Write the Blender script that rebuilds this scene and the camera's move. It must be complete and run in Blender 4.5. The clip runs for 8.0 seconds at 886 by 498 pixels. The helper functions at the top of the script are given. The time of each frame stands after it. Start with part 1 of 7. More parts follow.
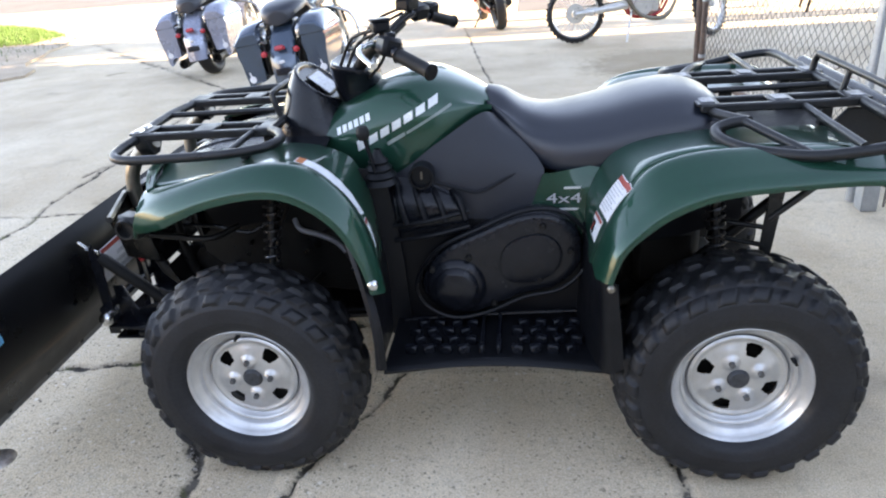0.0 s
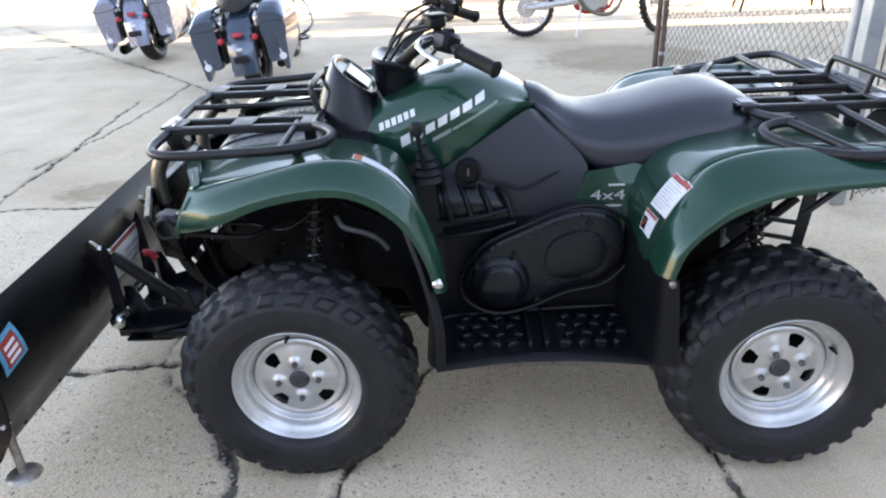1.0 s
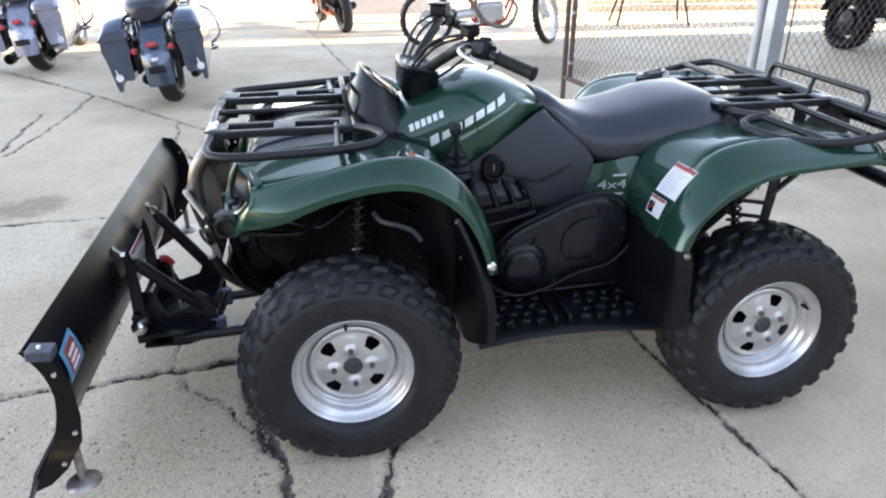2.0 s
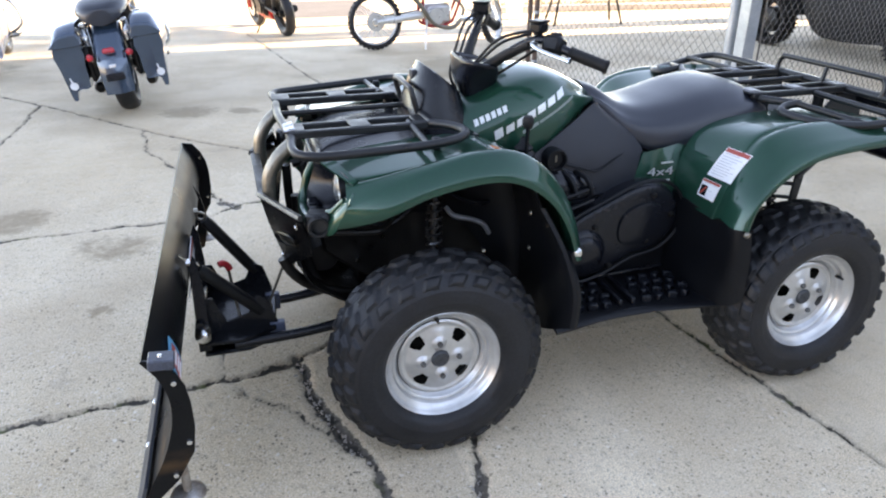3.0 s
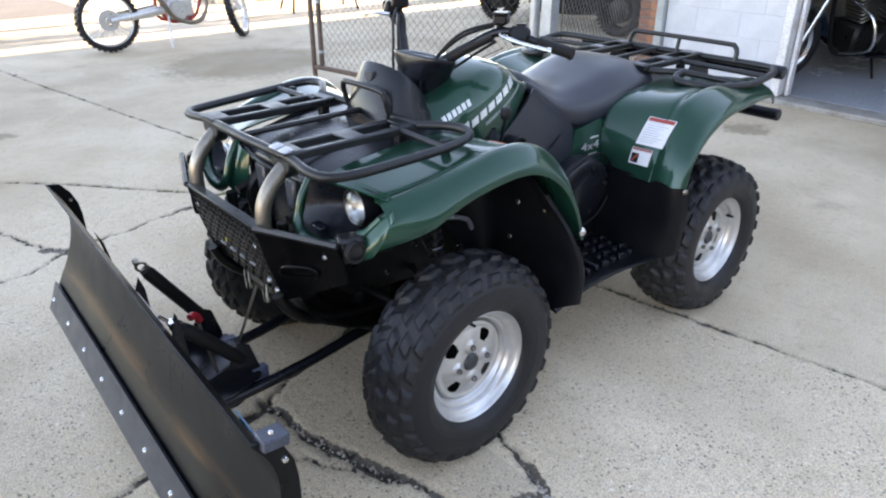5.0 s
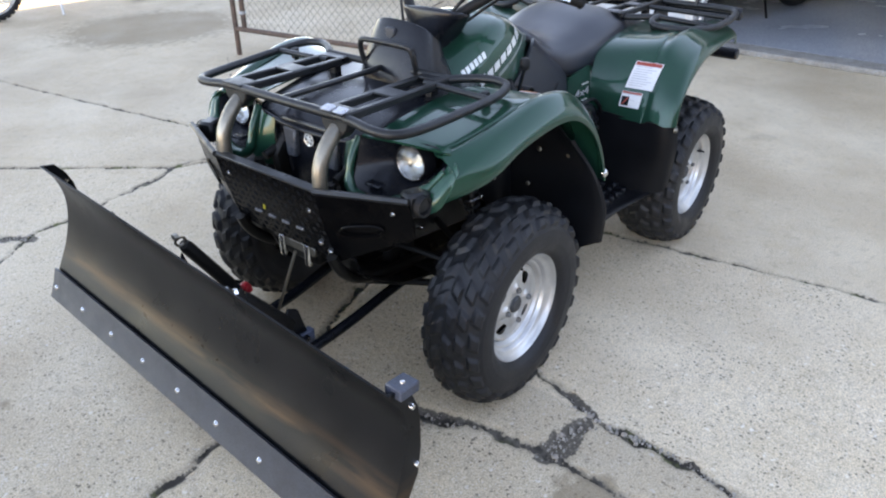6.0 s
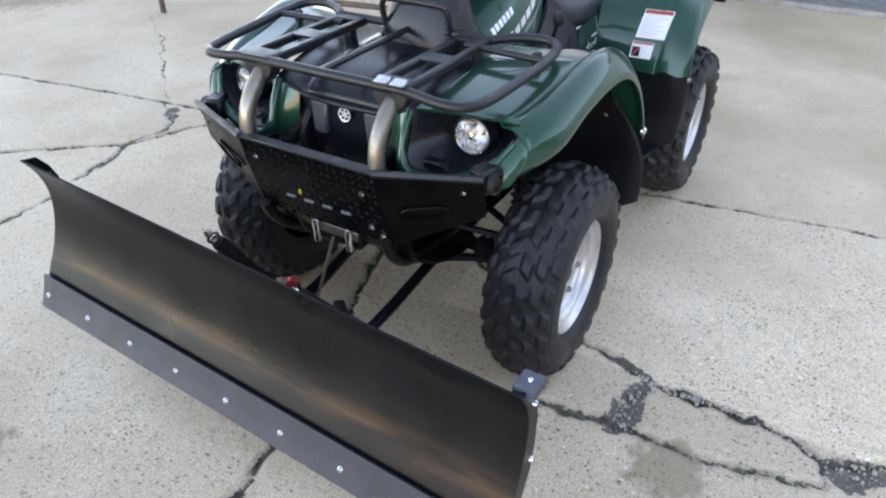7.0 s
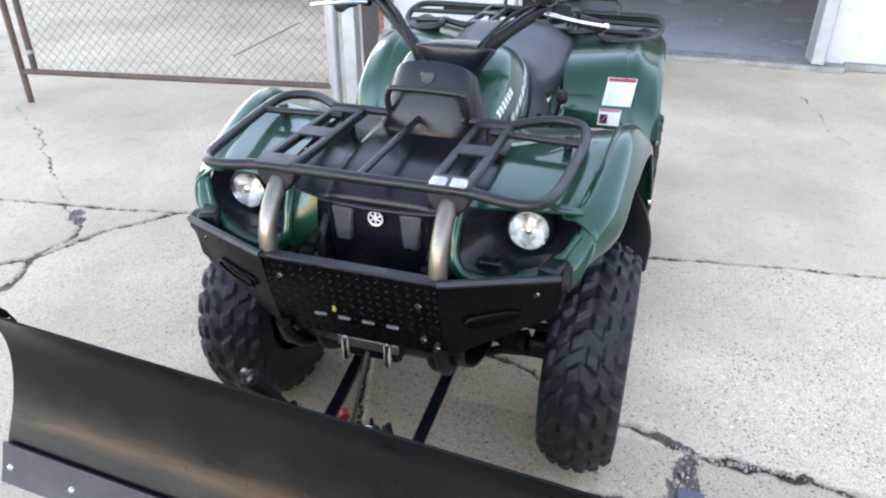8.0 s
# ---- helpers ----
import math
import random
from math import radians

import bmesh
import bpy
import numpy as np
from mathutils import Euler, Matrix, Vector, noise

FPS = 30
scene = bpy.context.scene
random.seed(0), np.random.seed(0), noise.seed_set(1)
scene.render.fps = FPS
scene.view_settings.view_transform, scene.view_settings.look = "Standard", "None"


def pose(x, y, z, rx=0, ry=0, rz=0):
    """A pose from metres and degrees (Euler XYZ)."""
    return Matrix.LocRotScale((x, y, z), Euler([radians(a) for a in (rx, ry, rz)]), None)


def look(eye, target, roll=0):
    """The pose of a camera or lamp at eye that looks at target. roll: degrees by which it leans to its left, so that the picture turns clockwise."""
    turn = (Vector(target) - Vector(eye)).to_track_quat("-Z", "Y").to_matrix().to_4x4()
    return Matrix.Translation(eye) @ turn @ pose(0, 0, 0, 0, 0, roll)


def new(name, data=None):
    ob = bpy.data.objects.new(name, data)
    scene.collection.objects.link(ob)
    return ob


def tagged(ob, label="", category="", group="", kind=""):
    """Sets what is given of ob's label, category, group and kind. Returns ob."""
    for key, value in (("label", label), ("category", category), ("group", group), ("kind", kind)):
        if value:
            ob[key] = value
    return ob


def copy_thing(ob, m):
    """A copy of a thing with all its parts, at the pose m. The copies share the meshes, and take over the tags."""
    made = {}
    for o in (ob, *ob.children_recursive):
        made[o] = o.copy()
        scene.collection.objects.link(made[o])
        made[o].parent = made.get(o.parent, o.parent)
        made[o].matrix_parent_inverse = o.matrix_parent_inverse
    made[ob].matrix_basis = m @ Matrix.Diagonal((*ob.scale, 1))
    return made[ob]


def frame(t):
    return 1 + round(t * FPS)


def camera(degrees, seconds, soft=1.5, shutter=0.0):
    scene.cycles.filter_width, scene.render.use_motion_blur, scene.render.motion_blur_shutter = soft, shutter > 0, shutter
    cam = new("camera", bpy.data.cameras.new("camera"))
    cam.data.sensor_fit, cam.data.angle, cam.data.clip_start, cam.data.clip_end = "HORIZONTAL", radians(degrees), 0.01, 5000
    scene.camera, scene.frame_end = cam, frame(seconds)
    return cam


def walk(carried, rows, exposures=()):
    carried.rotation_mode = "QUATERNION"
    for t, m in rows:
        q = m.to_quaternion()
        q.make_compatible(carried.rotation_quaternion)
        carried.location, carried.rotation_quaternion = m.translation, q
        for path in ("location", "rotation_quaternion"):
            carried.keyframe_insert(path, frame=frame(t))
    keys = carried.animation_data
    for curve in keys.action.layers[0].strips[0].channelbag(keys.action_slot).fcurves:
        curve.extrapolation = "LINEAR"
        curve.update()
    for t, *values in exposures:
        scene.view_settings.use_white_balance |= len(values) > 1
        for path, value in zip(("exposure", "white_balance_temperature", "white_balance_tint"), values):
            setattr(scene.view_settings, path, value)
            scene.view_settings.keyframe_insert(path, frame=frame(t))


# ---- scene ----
cam = camera(64.4, 8.0, soft=2.1)
PATH = [
    (0, (0.129, -2.078, 1.394), (-0.121, -0.28, 0.555), -4.7),
    (0.5, (-0.016, -2.077, 1.399), (-0.164, -0.286, 0.522), -3.0),
    (1, (-0.207, -2.085, 1.427), (-0.245, -0.287, 0.552), -2.3),
    (1.2, (-0.291, -2.095, 1.439), (-0.266, -0.295, 0.569), -1.7),
    (2.3, (-0.826, -2.254, 1.457), (-0.44, -0.482, 0.614), 0.2),
    (2.5, (-0.922, -2.233, 1.439), (-0.509, -0.462, 0.605), 0.4),
    (3, (-1.131, -2.175, 1.448), (-0.598, -0.444, 0.6), 0.0),
    (3.5, (-1.351, -2.128, 1.453), (-0.623, -0.45, 0.644), 1.0),
    (4, (-1.546, -2.055, 1.452), (-0.64, -0.482, 0.614), 1.1),
    (4.5, (-1.65, -1.892, 1.456), (-0.593, -0.436, 0.581), 1.2),
    (4.7, (-1.689, -1.824, 1.462), (-0.585, -0.407, 0.583), 0.7),
    (5.8, (-2.09, -1.528, 1.483), (-0.743, -0.393, 0.536), -0.2),
    (6, (-2.127, -1.477, 1.481), (-0.775, -0.382, 0.495), -0.2),
    (6.5, (-2.178, -1.279, 1.481), (-0.801, -0.291, 0.42), -1.4),
    (7, (-2.229, -1.079, 1.486), (-0.799, -0.231, 0.375), -0.1),
    (7.5, (-2.293, -0.848, 1.504), (-0.765, -0.19, 0.394), 0.6),
    (8, (-2.244, -0.591, 1.51), (-0.583, -0.063, 0.529), 0.2),
]
walk(cam, [(t, look(eye, target, roll)) for t, eye, target, roll in PATH], [(0, 3.56, 11200, 19), (2.5, 3.51, 11200, 19), (4.5, 3.47, 11200, 19), (6.5, 3.47, 11200, 19), (7.2, 3.68, 11200, 19), (8, 3.92, 11200, 19)])

# world and sun: low sun behind the added wing, the yard in its shade
SUN_EL, SUN_AZ = 16.0, 92.0
world = bpy.data.worlds.new("sky")
scene.world = world
world.use_nodes = True
wn = world.node_tree.nodes
sky = wn.new("ShaderNodeTexSky")
sky.sky_type, sky.sun_disc = "NISHITA", False
sky.sun_elevation, sky.sun_rotation = radians(SUN_EL), radians(SUN_AZ)
sky.air_density, sky.dust_density, sky.ozone_density = 0.45, 0.0, 1.0
world.node_tree.links.new(sky.outputs[0], wn["Background"].inputs[0])
wn["Background"].inputs[1].default_value = 0.15
sun_data = bpy.data.lights.new("sun", "SUN")
sun_data.energy, sun_data.angle, sun_data.color = 4.2, radians(0.6), (1.0, 0.96, 0.90)
sun = new("sun", sun_data)
sun.matrix_world = look((30 * math.sin(radians(SUN_AZ)), 30 * math.cos(radians(SUN_AZ)), 30 * math.tan(radians(SUN_EL))), (0, 0, 0))


# ---- shapes ----
class Shape:
    """Vertices and faces, to be gathered into one mesh."""

    def __init__(self, v=(), f=()):
        self.v, self.f = [tuple(p) for p in v], [tuple(q) for q in f]

    def add(self, *others):
        for o in others:
            n = len(self.v)
            self.v += o.v
            self.f += [tuple(i + n for i in q) for q in o.f]
        return self

    def mirror(self):
        return Shape([(x, -y, z) for x, y, z in self.v], [q[::-1] for q in self.f])

    def moved(self, m):
        return Shape([tuple(m @ Vector(p)) for p in self.v], self.f)

    def both(self):
        return Shape(self.v, self.f).add(self.mirror())


def smooth_line(points, n=6, closed=False):
    """A smooth line through the points (Catmull-Rom), n steps a span."""
    p = np.array(points, float)
    m = len(p)
    if m < 3 or n < 2:
        return p
    out = []
    for i in range(m if closed else m - 1):
        a, b, c, d = ((p[(i + k) % m] for k in (-1, 0, 1, 2)) if closed else (p[min(max(i + k, 0), m - 1)] for k in (-1, 0, 1, 2)))
        for s in np.linspace(0, 1, n, endpoint=False):
            out.append(0.5 * (2 * b + (c - a) * s + (2 * a - 5 * b + 4 * c - d) * s * s + (3 * b - a - 3 * c + d) * s ** 3))
    if not closed:
        out.append(p[-1])
    return np.array(out)


def tube(points, r=0.012, n=10, steps=5, closed=False, flat=1.0):
    """A round tube along a smooth line through the points."""
    p = smooth_line(points, steps, closed)
    m = len(p)
    v, f, up = [], [], None
    for i in range(m):
        t = p[(i + 1) % m] - p[i - 1] if closed or 0 < i < m - 1 else (p[1] - p[0] if i == 0 else p[-1] - p[-2])
        t = t / (np.linalg.norm(t) + 1e-9)
        if up is None:
            up = np.array((0, 0, 1.0)) if abs(t[2]) < 0.9 else np.array((1.0, 0, 0))
        up = up - t * (up @ t)
        up /= np.linalg.norm(up) + 1e-9
        side = np.cross(t, up)
        rad = r[min(len(r) - 1, int(i * len(r) / m))] if isinstance(r, (list, tuple)) else r
        for k in range(n):
            a = 2 * math.pi * k / n
            v.append(tuple(p[i] + rad * (math.cos(a) * side + flat * math.sin(a) * up)))
    for i in range(m if closed else m - 1):
        for k in range(n):
            a, b = i * n + k, i * n + (k + 1) % n
            c, d = ((i + 1) % m) * n + (k + 1) % n, ((i + 1) % m) * n + k
            f.append((a, b, c, d))
    if not closed:
        f += [tuple(range(n))[::-1], tuple(range((m - 1) * n, m * n))]
    return Shape(v, f)


def lathe(profile, n=48, axis="y", at=(0, 0, 0)):
    """Turns (radius, along) pairs round an axis."""
    v, f = [], []
    for r, h in profile:
        for k in range(n):
            a = 2 * math.pi * k / n
            c, s = r * math.cos(a), r * math.sin(a)
            q = {"y": (c, h, s), "x": (h, c, s), "z": (c, s, h)}[axis]
            v.append((q[0] + at[0], q[1] + at[1], q[2] + at[2]))
    for i in range(len(profile) - 1):
        for k in range(n):
            f.append((i * n + k, i * n + (k + 1) % n, (i + 1) * n + (k + 1) % n, (i + 1) * n + k))
    return Shape(v, f)


def rod(a, b, r=0.01, n=10):
    return tube([a, b], r, n, 1)


def bevelled(bm, b, seg=1):
    if b > 0:
        bmesh.ops.bevel(bm, geom=list(bm.edges), offset=b, segments=seg, affect="EDGES", profile=0.6)
    bm.verts.index_update()
    s = Shape([tuple(v.co) for v in bm.verts], [tuple(v.index for v in q.verts) for q in bm.faces])
    bm.free()
    return s


def box(at, size, b=0.004, turn=(0, 0, 0), seg=1):
    bm = bmesh.new()
    bmesh.ops.create_cube(bm, size=1.0)
    bmesh.ops.scale(bm, vec=size, verts=bm.verts)
    return bevelled(bm, min(b, 0.45 * min(size)), seg).moved(pose(*at, *turn))


def prism(poly, lo, hi, plane="xz", b=0.003, seg=1):
    """A polygon drawn in a plane, given thickness from lo to hi across it."""
    def put(a, c, h):
        return {"xz": (a, h, c), "xy": (a, c, h), "yz": (h, a, c)}[plane]
    bm = bmesh.new()
    ring = [bm.verts.new(put(a, c, lo)) for a, c in poly]
    face = bm.faces.new(ring)
    top = bmesh.ops.extrude_face_region(bm, geom=[face])
    d = Vector(put(0, 0, hi)) - Vector(put(0, 0, lo))
    bmesh.ops.translate(bm, vec=d, verts=[g for g in top["geom"] if isinstance(g, bmesh.types.BMVert)])
    bmesh.ops.recalc_face_normals(bm, faces=bm.faces)
    return bevelled(bm, b, seg)


def grid_shape(p, wrap=False):
    nu, nv = p.shape[:2]
    f = []
    for i in range(nu - 1):
        for j in range(nv if wrap else nv - 1):
            k = (j + 1) % nv
            f.append((i * nv + j, i * nv + k, (i + 1) * nv + k, (i + 1) * nv + j))
    return Shape(p.reshape(-1, 3).tolist(), f)


def smooth_grid(ctrl, nu=5, nv=5):
    c = np.array(ctrl, float)
    rows = np.array([smooth_line(r, nv) for r in c])
    return np.array([smooth_line(rows[:, j], nu) for j in range(rows.shape[1])]).transpose(1, 0, 2)


def sheet(ctrl, thick=0.004, nu=5, nv=5):
    """A smooth sheet through a grid of points, with thickness and closed edges."""
    p = smooth_grid(ctrl, nu, nv)
    du, dv = np.gradient(p, axis=0), np.gradient(p, axis=1)
    n = np.cross(du, dv)
    n /= np.linalg.norm(n, axis=2, keepdims=True) + 1e-9
    q = p - n * thick
    a, b = grid_shape(p), grid_shape(q)
    nu_, nv_ = p.shape[:2]
    rim = [i * nv_ for i in range(nu_)] + [(nu_ - 1) * nv_ + j for j in range(1, nv_)] + [i * nv_ + nv_ - 1 for i in range(nu_ - 2, -1, -1)] + [j for j in range(nv_ - 2, 0, -1)]
    s = Shape(a.v, a.f).add(Shape(b.v, [q_[::-1] for q_ in b.f]))
    o = len(a.v)
    for i in range(len(rim)):
        x, y = rim[i], rim[(i + 1) % len(rim)]
        s.f.append((x, x + o, y + o, y))
    return s


def loft(rings, nu=5, nv=4):
    """A closed smooth body through rings of points, capped at both ends."""
    c = np.array(rings, float)
    rows = np.array([smooth_line(r, nv, True) for r in c])
    p = np.array([smooth_line(rows[:, j], nu) for j in range(rows.shape[1])]).transpose(1, 0, 2)
    s = grid_shape(p, True)
    m = p.shape[1]
    s.f += [tuple(range(m))[::-1], tuple(range((p.shape[0] - 1) * m, p.shape[0] * m))]
    return s


def mesh_of(name, shape, material, sharp=38):
    me = bpy.data.meshes.new(name)
    me.from_pydata(shape.v, [], shape.f)
    bm = bmesh.new()
    bm.from_mesh(me)
    bmesh.ops.recalc_face_normals(bm, faces=bm.faces)
    bm.to_mesh(me)
    bm.free()
    me.shade_smooth()
    me.set_sharp_from_angle(angle=radians(sharp))
    if material:
        me.materials.append(material)
    return me


def part(name, shape, material, parent, label="", sharp=38):
    """One mesh object under a thing or a part."""
    ob = new(name, mesh_of(name, shape, material, sharp))
    ob.parent = parent
    if label:
        ob["label"] = label
    return ob


def thing(name, label, category, m=None, group="", kind=""):
    """An Empty at the base of a thing; its parts are built round it."""
    ob = new(name)
    ob.empty_display_size = 0.1
    if m is not None:
        ob.matrix_basis = m
    return tagged(ob, label, category, group, kind)


def whole(name, shape, material, label, category="", kind="", group="", sharp=38):
    return tagged(new(name, mesh_of(name, shape, material, sharp)), label, category, group, kind)


def word(text, size, material, m, name, parent, label, depth=0.0008):
    """Raised lettering in the built-in font, as a mesh."""
    cu = bpy.data.curves.new(name, "FONT")
    cu.body, cu.size, cu.extrude, cu.align_x, cu.align_y = text, size, depth, "CENTER", "CENTER"
    ob = bpy.data.objects.new(name + "_text", cu)
    scene.collection.objects.link(ob)
    me = bpy.data.meshes.new_from_object(ob.evaluated_get(bpy.context.evaluated_depsgraph_get()))
    bpy.data.objects.remove(ob)
    bpy.data.curves.remove(cu)
    me.materials.clear()
    me.materials.append(material)
    out = new(name, me)
    out.parent, out.matrix_basis = parent, m
    out["label"] = label
    return out


# ---- materials ----
def surface(name, a, b=None, scale=12.0, fine=180.0, rough=0.5, spread=0.12, metal=0.0, coat=0.0, bump=0.05, spec=0.5, grain=0.25, coat_rough=0.08):
    """A surface with two tints in large patches, a fine grain, uneven gloss and a fine relief."""
    m = bpy.data.materials.new(name)
    m.use_nodes = True
    nt = m.node_tree
    n, l = nt.nodes, nt.links
    p = n["Principled BSDF"]
    b = b or tuple(c * 0.75 for c in a)
    tc = n.new("ShaderNodeTexCoord")
    big, small = n.new("ShaderNodeTexNoise"), n.new("ShaderNodeTexNoise")
    big.inputs["Scale"].default_value, big.inputs["Detail"].default_value, big.inputs["Roughness"].default_value = scale, 6, 0.6
    small.inputs["Scale"].default_value, small.inputs["Detail"].default_value = fine, 3
    for t in (big, small):
        l.new(tc.outputs["Object"], t.inputs["Vector"])
    ramp = n.new("ShaderNodeMapRange")
    ramp.inputs[1].default_value, ramp.inputs[2].default_value = 0.35, 0.68
    l.new(big.outputs["Fac"], ramp.inputs[0])
    mix = n.new("ShaderNodeMix")
    mix.data_type = "RGBA"
    mix.inputs[6].default_value, mix.inputs[7].default_value = (*a, 1), (*b, 1)
    l.new(ramp.outputs[0], mix.inputs[0])
    gr = n.new("ShaderNodeMapRange")
    gr.inputs[1].default_value, gr.inputs[2].default_value = 0.3, 0.7
    gr.inputs[3].default_value, gr.inputs[4].default_value = 1 - grain, 1 + grain
    l.new(small.outputs["Fac"], gr.inputs[0])
    mul = n.new("ShaderNodeMix")
    mul.data_type, mul.blend_type = "RGBA", "MULTIPLY"
    mul.inputs[0].default_value = 1.0
    l.new(mix.outputs[2], mul.inputs[6])
    l.new(gr.outputs[0], mul.inputs[7])
    l.new(mul.outputs[2], p.inputs["Base Color"])
    rr = n.new("ShaderNodeMapRange")
    rr.inputs[1].default_value, rr.inputs[2].default_value = 0.3, 0.7
    rr.inputs[3].default_value, rr.inputs[4].default_value = max(0.02, rough - spread), min(1, rough + spread)
    l.new(big.outputs["Fac"], rr.inputs[0])
    l.new(rr.outputs[0], p.inputs["Roughness"])
    p.inputs["Metallic"].default_value, p.inputs["Specular IOR Level"].default_value = metal, spec
    p.inputs["Coat Weight"].default_value, p.inputs["Coat Roughness"].default_value = coat, coat_rough
    if bump:
        bp = n.new("ShaderNodeBump")
        bp.inputs["Strength"].default_value, bp.inputs["Distance"].default_value = bump, 0.004
        l.new(small.outputs["Fac"], bp.inputs["Height"])
        l.new(bp.outputs[0], p.inputs["Normal"])
    return m


GREEN = surface("green_metallic_paint", (0.0030, 0.0490, 0.0320), (0.0038, 0.0550, 0.0335), 6, 1400, 0.34, 0.06, 0.35, 0.80, 0.006, spec=0.15, grain=0.35, coat_rough=0.05)
BLACK = surface("black_plastic", (0.0040, 0.0046, 0.0060), (0.0066, 0.0074, 0.0092), 9, 700, 0.38, 0.1, 0, 0, 0.1, spec=0.22)
SATIN = surface("satin_black_plastic", (0.0062, 0.0074, 0.0102), (0.0092, 0.0106, 0.0142), 7, 500, 0.24, 0.07, 0, 0, 0.03, spec=0.32)
UNDER = surface("grimy_black_metal", (0.0065, 0.0065, 0.0068), (0.015, 0.0135, 0.0115), 14, 160, 0.42, 0.2, 0.2, 0, 0.2, spec=0.3)
VINYL = surface("black_vinyl", (0.0090, 0.0130, 0.0210), (0.0110, 0.0152, 0.0240), 5, 900, 0.37, 0.06, 0, 0, 0.025, spec=0.7)
PANEL = surface("matt_black_panel", (0.0120, 0.0150, 0.0205), (0.0165, 0.0195, 0.0260), 6, 600, 0.42, 0.08, 0, 0, 0.08, spec=0.4)
RUBBER = surface("tyre_rubber", (0.0090, 0.0096, 0.0115), (0.0165, 0.0170, 0.0186), 11, 120, 0.5, 0.14, 0, 0, 0.15, spec=0.37)
GRIP = surface("grip_rubber", (0.006, 0.006, 0.0065), (0.011, 0.011, 0.011), 30, 600, 0.55, 0.1, 0, 0, 0.3, spec=0.3)
RACK = surface("rack_black_steel", (0.008, 0.009, 0.010), (0.016, 0.0175, 0.0185), 18, 240, 0.4, 0.14, 0.2, 0, 0.08)
SILVER = surface("silver_wheel_paint", (0.62, 0.62, 0.61), (0.50, 0.50, 0.49), 16, 700, 0.36, 0.08, 0.75, 0.2, 0.02, grain=0.08)
STEEL = surface("bare_tube_steel", (0.28, 0.26, 0.22), (0.21, 0.185, 0.15), 14, 90, 0.36, 0.1, 0.85, 0, 0.01, grain=0.08)
CHROME = surface("zinc_bolt", (0.75, 0.75, 0.74), (0.6, 0.6, 0.58), 40, 400, 0.2, 0.08, 1.0, 0, 0.02, grain=0.08)
def blade_paint():
    """Black paint with an uneven brown band along the hollow of the blade."""
    m = surface("blade_black_paint", (0.0042, 0.0044, 0.0050), (0.0072, 0.0074, 0.0080), 5, 260, 0.33, 0.09, 0.0, 0.0, 0.03, spec=0.17)
    n, l = m.node_tree.nodes, m.node_tree.links
    p = n["Principled BSDF"]
    base = p.inputs["Base Color"].links[0].from_socket
    geo, sep = n.new("ShaderNodeNewGeometry"), n.new("ShaderNodeSeparateXYZ")
    l.new(geo.outputs["Position"], sep.inputs[0])
    mp, nz = n.new("ShaderNodeMapping"), n.new("ShaderNodeTexNoise")
    mp.inputs["Scale"].default_value = (4, 1.6, 12)
    l.new(geo.outputs["Position"], mp.inputs["Vector"])
    l.new(mp.outputs[0], nz.inputs["Vector"])
    nz.inputs["Scale"].default_value, nz.inputs["Detail"].default_value = 2.2, 6
    up, down, fac = n.new("ShaderNodeMapRange"), n.new("ShaderNodeMapRange"), n.new("ShaderNodeMapRange")
    for r, v in ((up, (0.272, 0.300, 0, 1)), (down, (0.300, 0.345, 1, 0)), (fac, (0.38, 0.58, 0, 0.9))):
        for i, x in enumerate(v):
            r.inputs[i + 1].default_value = x
    level = n.new("ShaderNodeMath")
    level.operation = "MULTIPLY_ADD"
    level.inputs[1].default_value = -0.038
    l.new(sep.outputs["Y"], level.inputs[0])
    l.new(sep.outputs["Z"], level.inputs[2])
    l.new(level.outputs[0], up.inputs[0])
    l.new(level.outputs[0], down.inputs[0])
    l.new(nz.outputs["Fac"], fac.inputs[0])
    a, b = n.new("ShaderNodeMath"), n.new("ShaderNodeMath")
    a.operation = b.operation = "MULTIPLY"
    l.new(up.outputs[0], a.inputs[0])
    l.new(down.outputs[0], a.inputs[1])
    l.new(a.outputs[0], b.inputs[0])
    l.new(fac.outputs[0], b.inputs[1])
    mix = n.new("ShaderNodeMix")
    mix.data_type = "RGBA"
    mix.inputs[7].default_value = (0.075, 0.041, 0.020, 1)
    l.new(b.outputs[0], mix.inputs[0])
    l.new(base, mix.inputs[6])
    l.new(mix.outputs[2], p.inputs["Base Color"])
    return m


BLADE = blade_paint()
BAR = surface("wear_bar_grey_steel", (0.050, 0.058, 0.072), (0.036, 0.041, 0.050), 10, 300, 0.42, 0.1, 0.4, 0, 0.08)
WHITE_LABEL = surface("white_label", (0.78, 0.79, 0.8), (0.7, 0.71, 0.72), 8, 300, 0.35, 0.05, 0, 0, 0.01, grain=0.04)
INK = surface("label_ink_grey", (0.56, 0.57, 0.59), None, 50, 500, 0.5, 0.05, 0, 0, 0, grain=0.1)
RED = surface("label_red", (0.42, 0.05, 0.035), (0.36, 0.06, 0.04), 20, 300, 0.35, 0.05, 0, 0, 0.01, grain=0.06)
ORANGE = surface("label_orange", (0.62, 0.16, 0.03), None, 20, 300, 0.35, 0.05, 0, 0, 0.01, grain=0.06)
BLUE = surface("label_blue", (0.05, 0.33, 0.5), None, 20, 300, 0.35, 0.05, 0, 0, 0.01, grain=0.06)
DECAL = surface("silver_decal", (0.72, 0.74, 0.72), (0.62, 0.64, 0.62), 30, 600, 0.3, 0.05, 0.3, 0, 0, grain=0.06)
